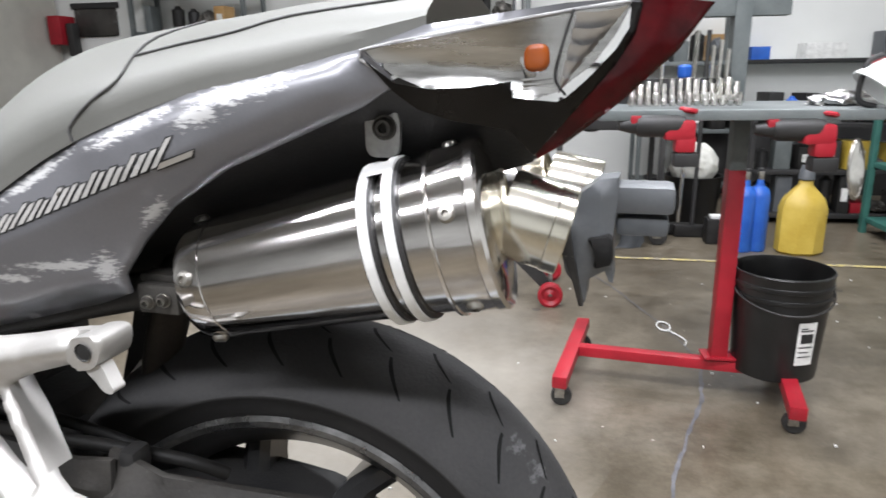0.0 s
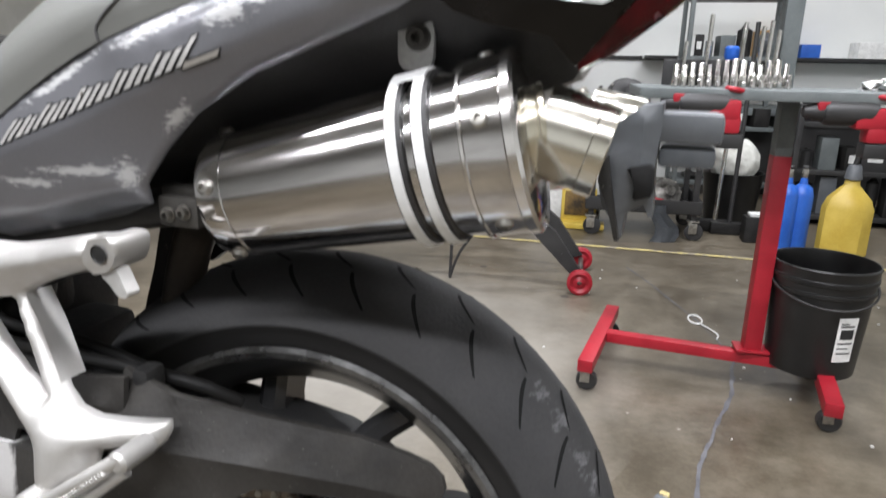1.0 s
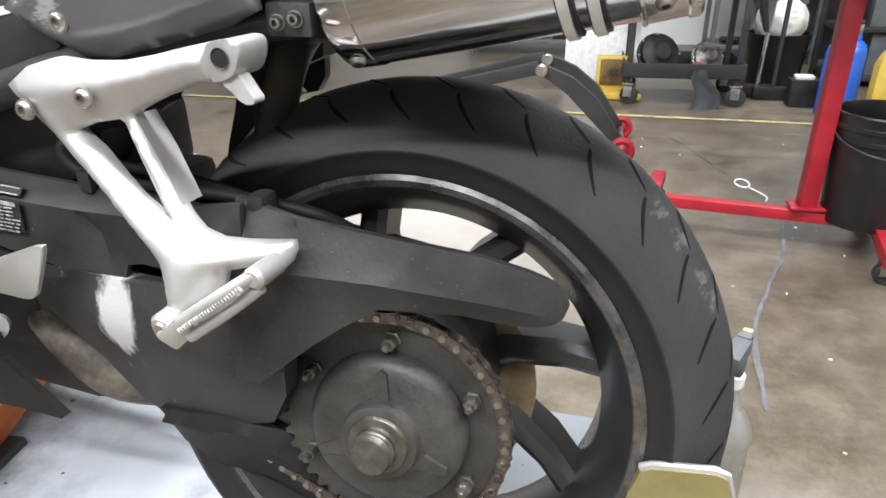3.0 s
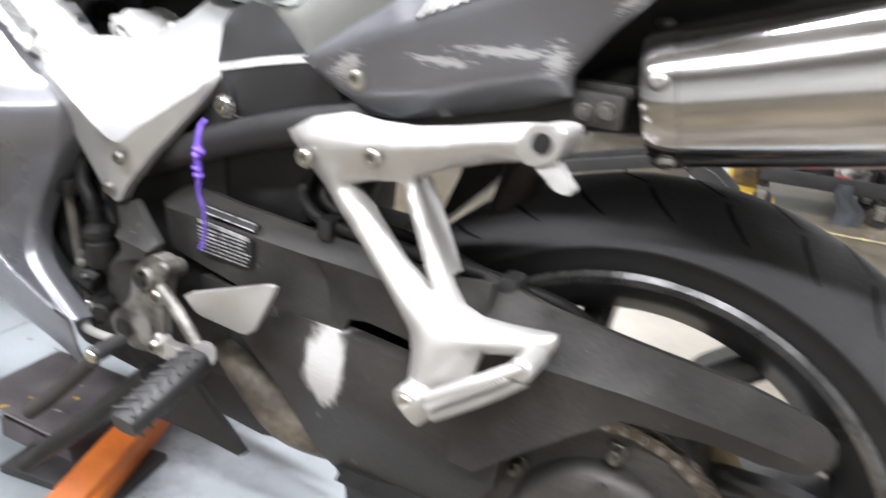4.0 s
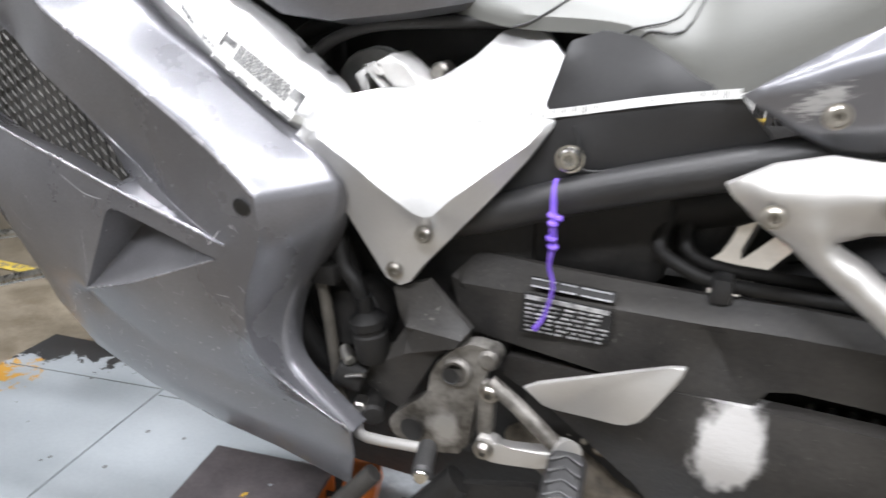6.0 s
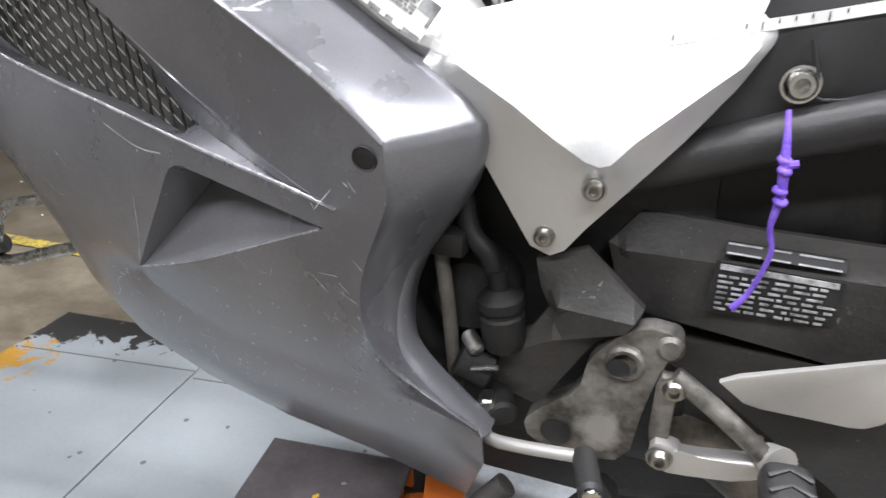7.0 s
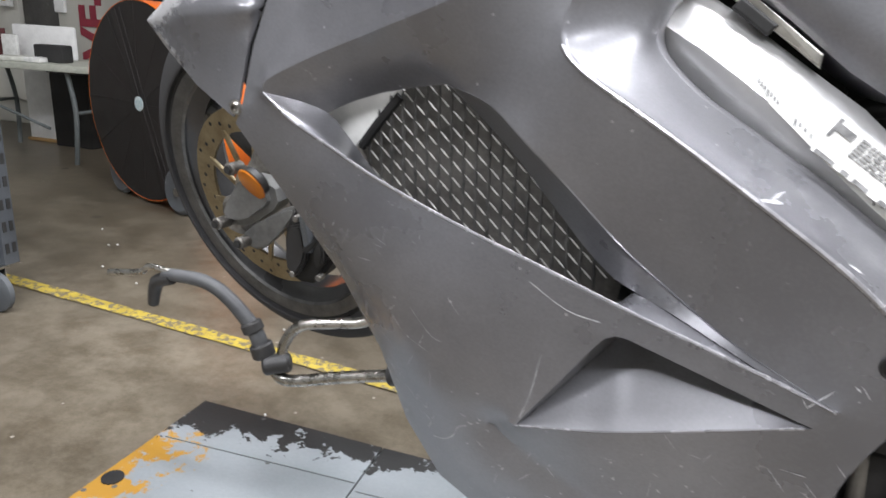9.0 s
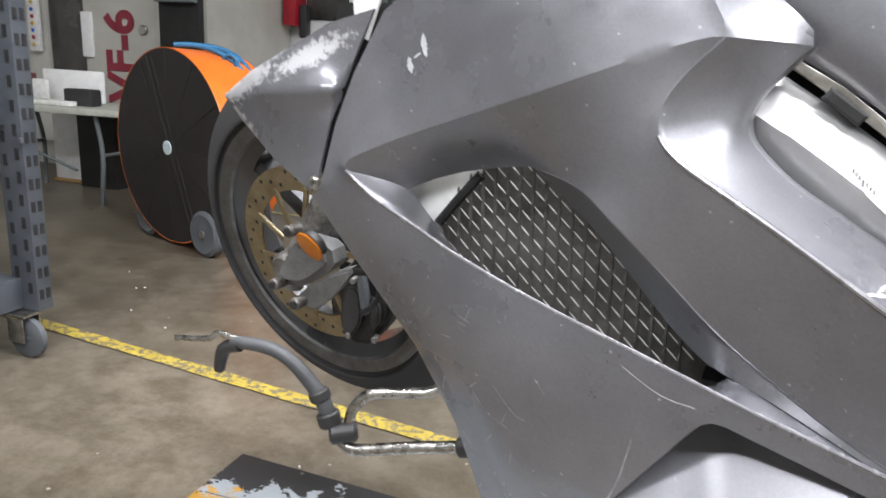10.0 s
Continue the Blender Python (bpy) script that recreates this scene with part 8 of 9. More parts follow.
bpy.data.objects["rag_roll"].name = "blue_cap"
tray = thing("socket_tray", "black tray edge behind the sockets", "tray", pose(0.56, 2.3, 0.847))
part("tray", boxes((0, 0, 0.036, 0.34, 0.012, 0.072, 0.003)), BLACK, tray)


def drill(x, y, z, m_turn, group):
    d = thing("cordless_drill", "red and black cordless drill hanging at the table edge", "drill", pose(x, y, z, 0, 0, m_turn), group)
    part("motor_housing", lathe(bmesh.new(), [(0, -0.075), (0.026, -0.073), (0.03, -0.06), (0.03, 0.02), (0.026, 0.04), (0, 0.04)], 20, pose(0, 0, 0, 0, 90, 0)), BLACK, d)
    part("chuck", lathe(bmesh.new(), [(0.022, 0.04), (0.02, 0.06), (0.013, 0.085), (0.006, 0.088), (0, 0.088)], 16, pose(0, 0, 0, 0, -90, 0) @ pose(0, 0, 0.03)), BLACK, d)
    part("red_body", boxes((0.03, 0, -0.012, 0.075, 0.055, 0.05, 0.012), (0.045, 0, -0.045, 0.05, 0.05, 0.045, 0.01)), RED, d)
    part("end_cap", cyl(bmesh.new(), (0.05, 0, 0.03), (0.052, 0, 0.042), 0.024, 20, 0.004), RED, d)
    part("nose_cap", boxes((-0.075, 0, 0.012, 0.03, 0.04, 0.025, 0.006)), RED, d)
    part("battery", boxes((0.05, 0, -0.085, 0.06, 0.05, 0.035, 0.006)), BLACK, d)
drill(0.478, 1.985, 0.81, 0, "drills")
drill(0.80, 1.985, 0.80, 0, "drills")
bag = bmesh.new()
bmesh.ops.create_icosphere(bag, subdivisions=4, radius=1)
for v in bag.verts:
    n = noise.fractal(v.co * 2.2, 1.0, 2.2, 4)
    v.co = Vector((v.co.x * 0.085, v.co.y * 0.05, max(-0.0, v.co.z * 0.03 + 0.004))) * (1 + 0.35 * n)
tagged(part("crumpled_foil", bag, REFLECTOR, None, "crumpled shiny foil on the work table", m=pose(0.95, 2.15, 0.849)), category="foil")
cloth = bmesh.new()
bmesh.ops.create_grid(cloth, x_segments=14, y_segments=14, size=0.5)
for v in cloth.verts:
    v.co.z = 0.08 * noise.noise(Vector((v.co.x * 5, v.co.y * 5, 1)))
bmesh.ops.solidify(cloth, geom=cloth.faces[:], thickness=0.02)
tagged(part("red_rag", cloth, RED, None, "red shop rag draped over a handle", m=pose(1.165, 2.44, 0.925, 80, 8, 8) @ Matrix.Diagonal((0.1, 0.09, 0.2, 1))), category="rag")
lampthing = thing("work_lamp", "white work lamp on the table edge", "lamp", pose(0.985, 2.02, 0.85))
part("shade", lathe(bmesh.new(), [(0.02, 0.06), (0.045, 0.03), (0.07, -0.03), (0.068, -0.032), (0.04, 0.028), (0.02, 0.055)], 24, pose(0.0, 0, 0.06, 0, 40, 0)), WHITE, lampthing)
part("arm", tube(bmesh.new(), [(-0.02, 0, 0.0), (-0.06, 0, 0.02), (-0.05, 0, 0.1), (-0.02, 0, 0.12)], 0.007), BLACK, lampthing)
mir = thing("hanging_mirror", "oval inspection mirror hanging from the table edge", "mirror", pose(0.905, 1.93, 0.71))
part("glass", lathe(bmesh.new(), [(0, 0.004), (0.03, 0.003), (0.034, 0)], 24, pose(0, 0, 0, 85, 0, 30) @ Matrix.Diagonal((0.75, 2.0, 1, 1))), CHROME, mir)
part("rim", lathe(bmesh.new(), [(0.033, -0.004), (0.037, 0), (0.033, 0.004)], 24, pose(0, 0, 0, 85, 0, 30) @ Matrix.Diagonal((0.75, 2.0, 1, 1))), BOLT, mir)

# bucket hung on the post
bucket = thing("bucket", "black plastic bucket with a white label beside the red post", "bucket", pose(0.855, 2.165, 0.09) @ Matrix.Diagonal((0.9, 0.9, 0.93, 1)))
part("body", lathe(bmesh.new(), [(0, 0.004), (0.118, 0.004), (0.122, 0.0), (0.126, 0.004), (0.142, 0.25), (0.147, 0.252), (0.147, 0.262), (0.143, 0.264), (0.144, 0.285), (0.149, 0.287), (0.149, 0.297), (0.145, 0.3), (0.147, 0.322), (0.149, 0.327), (0.147, 0.331), (0.143, 0.331), (0.140, 0.32), (0.13, 0.1), (0.12, 0.012), (0, 0.012)], 56), BUCKET, bucket)
part("handle", tube(bmesh.new(), [(-0.149 * math.cos(radians(a)), -0.15 * math.sin(radians(a)) - 0.005, 0.275 - 0.05 * math.sin(radians(a))) for a in range(0, 181, 20)], 0.0035, 8), BLACK, bucket, "wire bail handle")
labelbm = bmesh.new()
lathe(labelbm, [(0.1345, 0.065), (0.1400, 0.2)], 6, None, (-83, -58))
lb = part("label", labelbm, LABEL, bucket, "white printed label")
for k, (a0, a1, z0, z1) in enumerate(((-79, -62, 0.135, 0.165), (-80, -62, 0.172, 0.177), (-80, -70, 0.18, 0.184), (-80, -61, 0.12, 0.125), (-80, -66, 0.105, 0.109), (-80, -61, 0.09, 0.094))):
    bm = bmesh.new()
    f = lambda z: 0.1345 + (z - 0.065) * 0.0407 + 0.0006
    lathe(bm, [(f(z0), z0), (f(z1), z1)], 6, None, (a0, a1))
    part("print_bar", bm, INK_SHADE, lb, smooth=False)

# paddock stand with red wheels
ps = thing("paddock_stand", "black steel paddock stand with red wheels lying on the floor", "stand", pose(0, 0, 0))
for dy in (0, 0.26):
    sl = bmesh.new()
    o = [(0.215, 0.075), (0.19, 0.105), (0.10, 0.235), (0.0, 0.315), (-0.12, 0.365), (-0.16, 0.355), (-0.14, 0.335), (-0.02, 0.25), (0.17, 0.06)]
    t = [sl.verts.new((x, 2.93 + dy, z)) for x, z in o]
    b = [sl.verts.new((x, 2.965 + dy, z)) for x, z in o]
    sl.faces.new(t)
    sl.faces.new(b[::-1])
    for i in range(len(o)):
        sl.faces.new((t[i], b[i], b[(i + 1) % len(o)], t[(i + 1) % len(o)]))
    part("side_arm", sl, BLACK, ps)
    bar("front_arm", (-0.14, 2.945 + dy, 0.35), (-0.98, 2.945 + dy * 0.6, 0.15), 0.035, 0.05, BLACK, ps)
    part("roller", cyl(bmesh.new(), (-0.125, 2.90 + dy, 0.345), (-0.125, 2.935 + dy, 0.345), 0.024, 20, 0.004), DISCSTEEL, ps)
part("wheel_axle", cyl(bmesh.new(), (0.21, 2.86, 0.053), (0.21, 3.24, 0.053), 0.011), BOLT, ps)
for y in (2.86, 3.22):
    part("wheel", lathe(bmesh.new(), [(0.01, -0.018), (0.026, -0.01), (0.04, -0.018), (0.051, -0.014), (0.051, 0.014), (0.04, 0.018), (0.026, 0.01), (0.01, 0.018), (0.01, -0.018)], 32, Matrix.Translation((0.21, y, 0.051)) @ pose(0, 0, 0, 90, 0, 0)), RED, ps, "red wheel")
part("chain", tube(bmesh.new(), [(-0.335, 2.94, 0.30), (-0.337, 2.94, 0.22), (-0.34, 2.92, 0.004)], 0.007, 8), BLACK, ps)
part("chain", tube(bmesh.new(), [(-0.34, 2.92, 0.006), (-0.30, 2.92, 0.12), (-0.22, 2.94, 0.24)], 0.006, 8), BLACK, ps)

# tool cart
cart = thing("tool_cart", "black steel tool cart loaded with parts", "cart", pose(0, 0, 0))
for z, nm in ((0.15, "lower_tray"), (0.64, "upper_tray")):
    part(nm, boxes((0.52, 4.12, z, 0.6, 0.44, 0.012, 0.002)), BLACK, cart)
    for a, b in (((0.22, 3.9), (0.82, 3.9)), ((0.22, 4.34), (0.82, 4.34)), ((0.22, 3.9), (0.22, 4.34)), ((0.82, 3.9), (0.82, 4.34))):
        bar("tray_lip", (*a, z + 0.035), (*b, z + 0.035), 0.012, 0.07, BLACK, cart, 0.002)
for x in (0.25, 0.79):
    for y in (3.93, 4.31):
        bar("leg", (x, y, 0.11), (x, y, 0.68), 0.03, 0.03, BLACK, cart)
        caster(cart, x, y, 0.048, BLACK)
bar("push_handle", (0.86, 3.95, 0.86), (0.86, 4.29, 0.86), 0.022, 0.022, CHROME, cart)
for y in (3.95, 4.29):
    bar("handle_arm", (0.82, y, 0.68), (0.86, y, 0.86), 0.018, 0.018, CHROME, cart)


def lump(name, x, y, z, sx, sy, sz, mat, label, category, seed=1, rough=0.35):
    bm = bmesh.new()
    bmesh.ops.create_icosphere(bm, subdivisions=4, radius=1)
    for v in bm.verts:
        n = noise.fractal(v.co * 1.7 + Vector((seed * 3.1, 0, 0)), 1.0, 2.1, 4)
        v.co = v.co * (1 + rough * n)
        v.co.x *= sx / 2
        v.co.y *= sy / 2
        v.co.z = max(-sz / 2, v.co.z * sz / 2)
    low = min(v.co.z for v in bm.verts)
    return tagged(part(name, bm, mat, None, label, m=pose(x, y, z - low)), category=category)


def gear_case(x, y, z, r, depth, mat, label):
    """A round cast cover with a rim, ribs and bolts, lying tilted."""
    g = thing("engine_cover_part", label, "part", Matrix.Translation((x, y, z + r * 0.62)) @ pose(0, 0, 0, 62, 0, 20))
    body_ = part("casting", lathe(bmesh.new(), [(0, depth), (r * 0.35, depth), (r * 0.5, depth * 0.7), (r * 0.85, depth * 0.55), (r * 0.9, 0.012), (r, 0.01), (r, 0), (0, 0)], 32), mat, g)
    for k in range(8):
        a = 2 * math.pi * k / 8
        part("bolt", cyl(bmesh.new(), (r * 0.94 * math.cos(a), r * 0.94 * math.sin(a), 0.008), (r * 0.94 * math.cos(a), r * 0.94 * math.sin(a), 0.02), 0.007, 8), BOLT, body_)


gear_case(0.4, 4.1, 0.156, 0.12, 0.07, DARK, "dark greasy engine cover on the cart")
gear_case(0.66, 4.16, 0.156, 0.09, 0.06, CAST_DIRTY, "grey metal engine cover on the cart")
gear_case(0.4, 4.1, 0.646, 0.13, 0.08, BLACK, "black round cover on the top of the cart")
gear_case(0.68, 4.12, 0.646, 0.1, 0.09, GREYPL, "grey round cover on the top of the cart")
lump("red_rag", 0.6, 3.98, 0.156, 0.1, 0.1, 0.06, RED, "crumpled red rag on the cart", "rag", 5, 0.18)
sheet_bm = bmesh.new()
g_ = [[sheet_bm.verts.new((0.03 * math.sin(i * 1.1) + 0.13 * (j / 5 - 0.5) * (1.1 - 0.1 * i), 0.012 * math.sin(j * 1.7 + i), 0.2 * i / 5)) for j in range(6)] for i in range(6)]
for a_, b_ in zip(g_, g_[1:]):
    for j in range(5):
        sheet_bm.faces.new((a_[j], a_[j + 1], b_[j + 1], b_[j]))
bmesh.ops.solidify(sheet_bm, geom=sheet_bm.faces[:], thickness=0.003)
tagged(part("plastic_sheet", sheet_bm, GREYPL, None, "crumpled grey plastic sheet leaning on the cart", m=pose(0.63, 3.84, 0, -10, 0, 12)), category="sheet")

dust = thing("dustpan", "yellow and black upright dustpan", "dustpan", pose(0.18, 4.1, 0))
part("pan", boxes((0, 0, 0.13, 0.2, 0.05, 0.19, 0.01)), YELLOW, dust)
part("black_front", boxes((0, -0.028, 0.14, 0.16, 0.01, 0.14, 0.004)), surface("rusty_black", (0.03, 0.02, 0.01), (0.2, 0.12, 0.03), 10, (0.5, 0.7)), dust)
part("lip", boxes((0.02, -0.05, 0.02, 0.26, 0.1, 0.035, 0.008)), YELLOW, dust)
part("stick", cyl(bmesh.new(), (0.06, 0.0, 0.2), (0.07, 0.02, 0.8), 0.011), BLACK, dust)
whitebox = thing("white_box", "white cardboard box against the wall", "box", pose(0.1, 4.4, 0))
part("carton", boxes((0, 0, 0.2, 0.42, 0.2, 0.4, 0.004)), LABEL, whitebox)
bin_ = thing("trash_can", "black trash can with a white liner", "bin", pose(1.08, 4.5, 0))
part("can", lathe(bmesh.new(), [(0, 0), (0.14, 0), (0.17, 0.3), (0.175, 0.31), (0.165, 0.31), (0.13, 0.02), (0, 0.02)], 32), BUCKET, bin_)
bm = bmesh.new()
bmesh.ops.create_icosphere(bm, subdivisions=5, radius=0.14)
for v in bm.verts:
    v.co *= 1 + 0.07 * noise.fractal(v.co * 14, 1.0, 2.2, 3) - 0.05 * abs(noise.noise(v.co * 22))
part("liner", bm, CLOTH, bin_, m=pose(0, 0, 0.37))
for k, (x, y, lx, mat) in enumerate(((0.95, 4.2, 0.05, CHROME), (1.02, 4.15, 0.03, BLACK))):
    b = thing("broom", "long handled broom leaning upright", "broom", pose(x, y, 0), "brooms")
    part("stick", cyl(bmesh.new(), (0, 0, 0.06), (lx, 0.1, 1.15), 0.012), mat, b)
    part("head", boxes((0, 0, 0.035, 0.2, 0.06, 0.07, 0.012)), DARK, b)
oil = thing("battery_box", "small black box with a white top on the floor", "box", pose(1.13, 4.02, 0))
part("case", boxes((0, 0, 0.07, 0.13, 0.1, 0.14, 0.008)), DARK, oil)
part("lid", boxes((0, 0, 0.148, 0.09, 0.07, 0.02, 0.008)), LABEL, oil)

for k, (x, y) in enumerate(((1.215, 3.86), (1.29, 3.88))):
    c = thing("gas_cylinder", "small blue gas cylinder standing on the floor", "cylinder", pose(x, y, 0), "gas cylinders")
    part("shell", lathe(bmesh.new(), [(0, 0), (0.05, 0), (0.055, 0.01), (0.055, 0.29), (0.045, 0.33), (0.02, 0.35), (0.016, 0.38), (0, 0.38)], 28), BLUE, c)
    part("valve", boxes((0, 0, 0.4, 0.025, 0.025, 0.05, 0.005)), BOLT, c)
    part("knob", cyl(bmesh.new(), (0, 0, 0.425), (0, 0, 0.44), 0.018, 16, 0.004), BLACK, c)
jug = thing("jug", "yellow plastic oil jug with a black cap", "jug", pose(1.5, 3.85, 0))
part("body", lathe(bmesh.new(), [(0, 0), (0.105, 0), (0.118, 0.012), (0.118, 0.24), (0.1, 0.29), (0.05, 0.345), (0.036, 0.36), (0.034, 0.385), (0, 0.385)], 8, Matrix.Diagonal((1, 0.8, 1, 1)) @ pose(0, 0, 0, 0, 0, 22.5)), YELLOW, jug)
part("cap", cyl(bmesh.new(), (0, 0, 0.385), (0, 0, 0.46), 0.04, 20, 0.006, 0.03), GREYPL, jug)
part("nozzle", cyl(bmesh.new(), (0, 0, 0.46), (0.01, 0, 0.53), 0.012, 12, 0.002), BLACK, jug)

# crowded steel shelving along the wall
def rack(name, xa, xb, y, depth, top, levels, mat, label, seed, full=0.9):
    r = thing(name, label, "shelving", pose(0, 0, 0))
    for x in (xa, xb):
        for yy in (y, y + depth):
            bar("upright", (x, yy, 0), (x, yy, top), 0.045, 0.03, mat, r)
    g = random.Random(seed)
    pal = [DARK, BLACK, GREYPL, LABEL, BLUE, RED, WOODBOX, CAST_DIRTY, YELLOW, GREYSTEEL, DARK, BLACK, DUSTY, DARK]
    for z in levels:
        part("shelf", boxes(((xa + xb) / 2, y + depth / 2, z, xb - xa, depth, 0.03, 0.003)), mat, r)
        x = xa + 0.06
        while x < xb - 0.1:
            w = g.uniform(0.05, 0.16)
            h = g.uniform(0.06, 0.24)
            if g.random() < full:
                mt = g.choice(pal)
                kind = g.random()
                yy = y + g.uniform(0.08, 0.16)
                if kind < 0.55:
                    b = thing("storage_box", "small stored box on a crowded shelf", "box", pose(x + w / 2, yy, z + 0.015, 0, 0, g.uniform(-12, 12)), "boxes on the shelves")
                    part("carton", boxes((0, 0, h / 2, w * 0.9, 0.16, h, 0.004)), mt, b)
                    if mt is not LABEL and g.random() < 0.5:
                        part("paper_label", boxes((0, -0.0812, h * 0.5, w * 0.5, 0.002, h * 0.35, 0)), LABEL, b, smooth=False)
                elif kind < 0.8:
                    b = thing("can", "round can on a crowded shelf", "can", pose(x + w / 2, yy, z + 0.015), "cans on the shelves")
                    rr = min(0.05, w * 0.42)
                    part("tin", lathe(bmesh.new(), [(0, 0), (rr, 0), (rr, h * 0.85), (rr * 0.5, h * 0.92), (rr * 0.4, h), (0, h)], 20), mt, b)
                else:
                    lump("machine_part", x + w / 2, yy, z + 0.015, w, 0.18, h * 0.8, g.choice([DARK, CAST_DIRTY, GREYPL]), "greasy machine part on a crowded shelf", "part", g.randint(1, 90))
            x += w + g.uniform(0.0, 0.02)
    return r
GREENSTEEL = surface("green_rack_paint", (0.03, 0.12, 0.1), (0.05, 0.17, 0.14), 8, (0.4, 0.55))
rack("shelving", 1.42, 2.9, 4.55, 0.4, 0.72, (0.05, 0.32, 0.6), BLACK, "low black shelving crowded with cans and boxes", 5)
rack("shelving", 2.02, 2.9, 3.95, 0.4, 0.95, (0.08, 0.4, 0.7), GREENSTEEL, "green steel shelving crowded with cans and parts", 9)
rack("shelving", -0.9, 0.0, 5.5, 0.4, 1.9, (0.1, 0.5, 0.9, 1.3, 1.7), GREYSTEEL, "grey steel shelving with stored parts", 14)
rack("shelving", 0.85, 1.5, 5.35, 0.4, 1.75, (0.1, 0.5, 0.98, 1.4), GREYSTEEL, "grey steel shelving with stored parts", 15)
bench = thing("workbench", "long dark workbench along the wall", "bench", pose(0, 0, 0))
part("top", boxes((2.4, 5.75, 0.62, 2.6, 0.7, 0.05, 0.005)), GREYSTEEL, bench)
part("front", boxes((2.4, 5.6, 0.3, 2.5, 0.05, 0.6, 0.005)), BLACK, bench)
ledge = thing("wall_shelf", "narrow pale wall shelf with a dark front edge", "shelf", pose(2.2, 6.08, 0.99))
part("board", boxes((0, 0, 0.005, 3.2, 0.24, 0.02, 0.003)), PLASTER, ledge)
part("front_edge", boxes((0, -0.124, 0.002, 3.2, 0.008, 0.03, 0.002)), INK_SHADE, ledge)
for x, w, h, mt, lab in ((1.56, 0.26, 0.2, WOODBOX, "brown cardboard carton"), (1.82, 0.14, 0.1, BLUE, "blue plastic tray"), (2.3, 0.3, 0.12, LABEL, "white box"), (2.8, 0.2, 0.2, GREYPL, "grey case")):
    b = thing("carton", lab + " on the wall shelf", "box", pose(x, 6.07, 1.006))
    part("case", boxes((0, 0, h / 2, w, 0.2, h, 0.005)), mt, b)

# spray bottle on the lift
bottle = thing("spray_bottle", "silver spray bottle with a grey trigger beside the lift", "bottle", pose(0.318, 1.07, 0, 0, 0, 245))
part("body", lathe(bmesh.new(), [(0, 0), (0.036, 0), (0.04, 0.006), (0.04, 0.14), (0.041, 0.165), (0.036, 0.185), (0.02, 0.215), (0.0135, 0.23), (0.013, 0.25), (0, 0.25)], 32), CLEAR, bottle)
part("collar", cyl(bmesh.new(), (0, 0, 0.247), (0, 0, 0.268), 0.016, 18, 0.002), LABEL, bottle)
part("trigger_head", boxes((-0.002, 0, 0.28, 0.026, 0.024, 0.03, 0.005), (0.008, 0, 0.302, 0.066, 0.026, 0.026, 0.008), (-0.026, 0, 0.309, 0.018, 0.02, 0.016, 0.004)), GREYPL, bottle)
part("trigger", tube(bmesh.new(), [(-0.02, 0, 0.3), (-0.036, 0, 0.28), (-0.04, 0, 0.258)], 0.005, 8), GREYPL, bottle)
part("nozzle_tip", boxes((-0.038, 0, 0.313, 0.011, 0.014, 0.011, 0.003)), FADEDYELLOW, bottle, "pale yellow nozzle tip")
for z in (0.085, 0.115):
    bm = bmesh.new()
    lathe(bm, [(0.0406, z), (0.0406, z + 0.012)], 8, None, (-110, -55))
    part("print_bar", bm, INK_SHADE, bottle, smooth=False)

# orange channel and jack under the engine
ch = thing("steel_channel", "black and orange painted steel channel lying across the lift", "channel", pose(0, 0, 0))
BLACKSPECK = surface("speckled_black_paint", (0.05, 0.045, 0.047), (0.12, 0.105, 0.11), 14, (0.4, 0.6), 0, 0.1, 150, 0.7, worn=(0.6, 0.48, 0.05), worn_amount=0.06, worn_scale=24)
part("web", plan([(-1.012, 0.772), (-1.016, 0.93), (-0.82, 0.927), (-0.82, 0.764)], 0.2, 0.006, 0.001), BLACKSPECK, ch, "black painted top speckled with yellow", smooth=False)
bar("edge", (-1.012, 0.7725, 0.198), (-0.82, 0.7645, 0.198), 0.0025, 0.003, BOLT, ch, 0)
bar("flange", (-1.013, 0.926, 0.156), (-0.82, 0.923, 0.156), 0.006, 0.08, ORANGE, ch, 0)
bar("end_lip", (-1.009, 0.79, 0.176), (-1.013, 0.85, 0.176), 0.005, 0.04, ORANGE, ch, 0)
rf = random.Random(8)
for k in range(11):
    x, y = rf.gauss(-0.9, 0.022), rf.gauss(0.815, 0.022)
    part("paint_flake", plan(streak(rf, x, y, rf.uniform(0.006, 0.018), rf.uniform(0.003, 0.006), rf.uniform(0, 60), 0.5, 8), 0.2006, 0.0012, 0), YELLOWPAINT, ch, "yellow paint flake", smooth=False)
bar("foot_rail", (-0.99, 0.85, 0.13), (-0.83, 0.845, 0.13), 0.1, 0.034, BLACKSPECK, ch, 0)
jack = thing("scissor_jack", "orange painted scissor jack with black stripes on the lift", "jack", pose(0, 0, 0))
bar("arm", (-0.73, 0.70, 0.135), (-0.84, 1.05, 0.15), 0.06, 0.03, ORANGE, jack)
bar("arm", (-0.74, 0.70, 0.14), (-0.78, 0.95, 0.19), 0.05, 0.03, ORANGE, jack)
bar("stripe", (-0.7715, 0.83, 0.157), (-0.784, 0.87, 0.158), 0.061, 0.006, BLACK, jack, 0)
bar("stripe", (-0.80, 0.92, 0.16), (-0.812, 0.96, 0.162), 0.061, 0.006, BLACK, jack, 0)
bar("base", (-0.92, 0.80, 0.12), (-0.72, 0.82, 0.12), 0.12, 0.014, BLACK, jack)

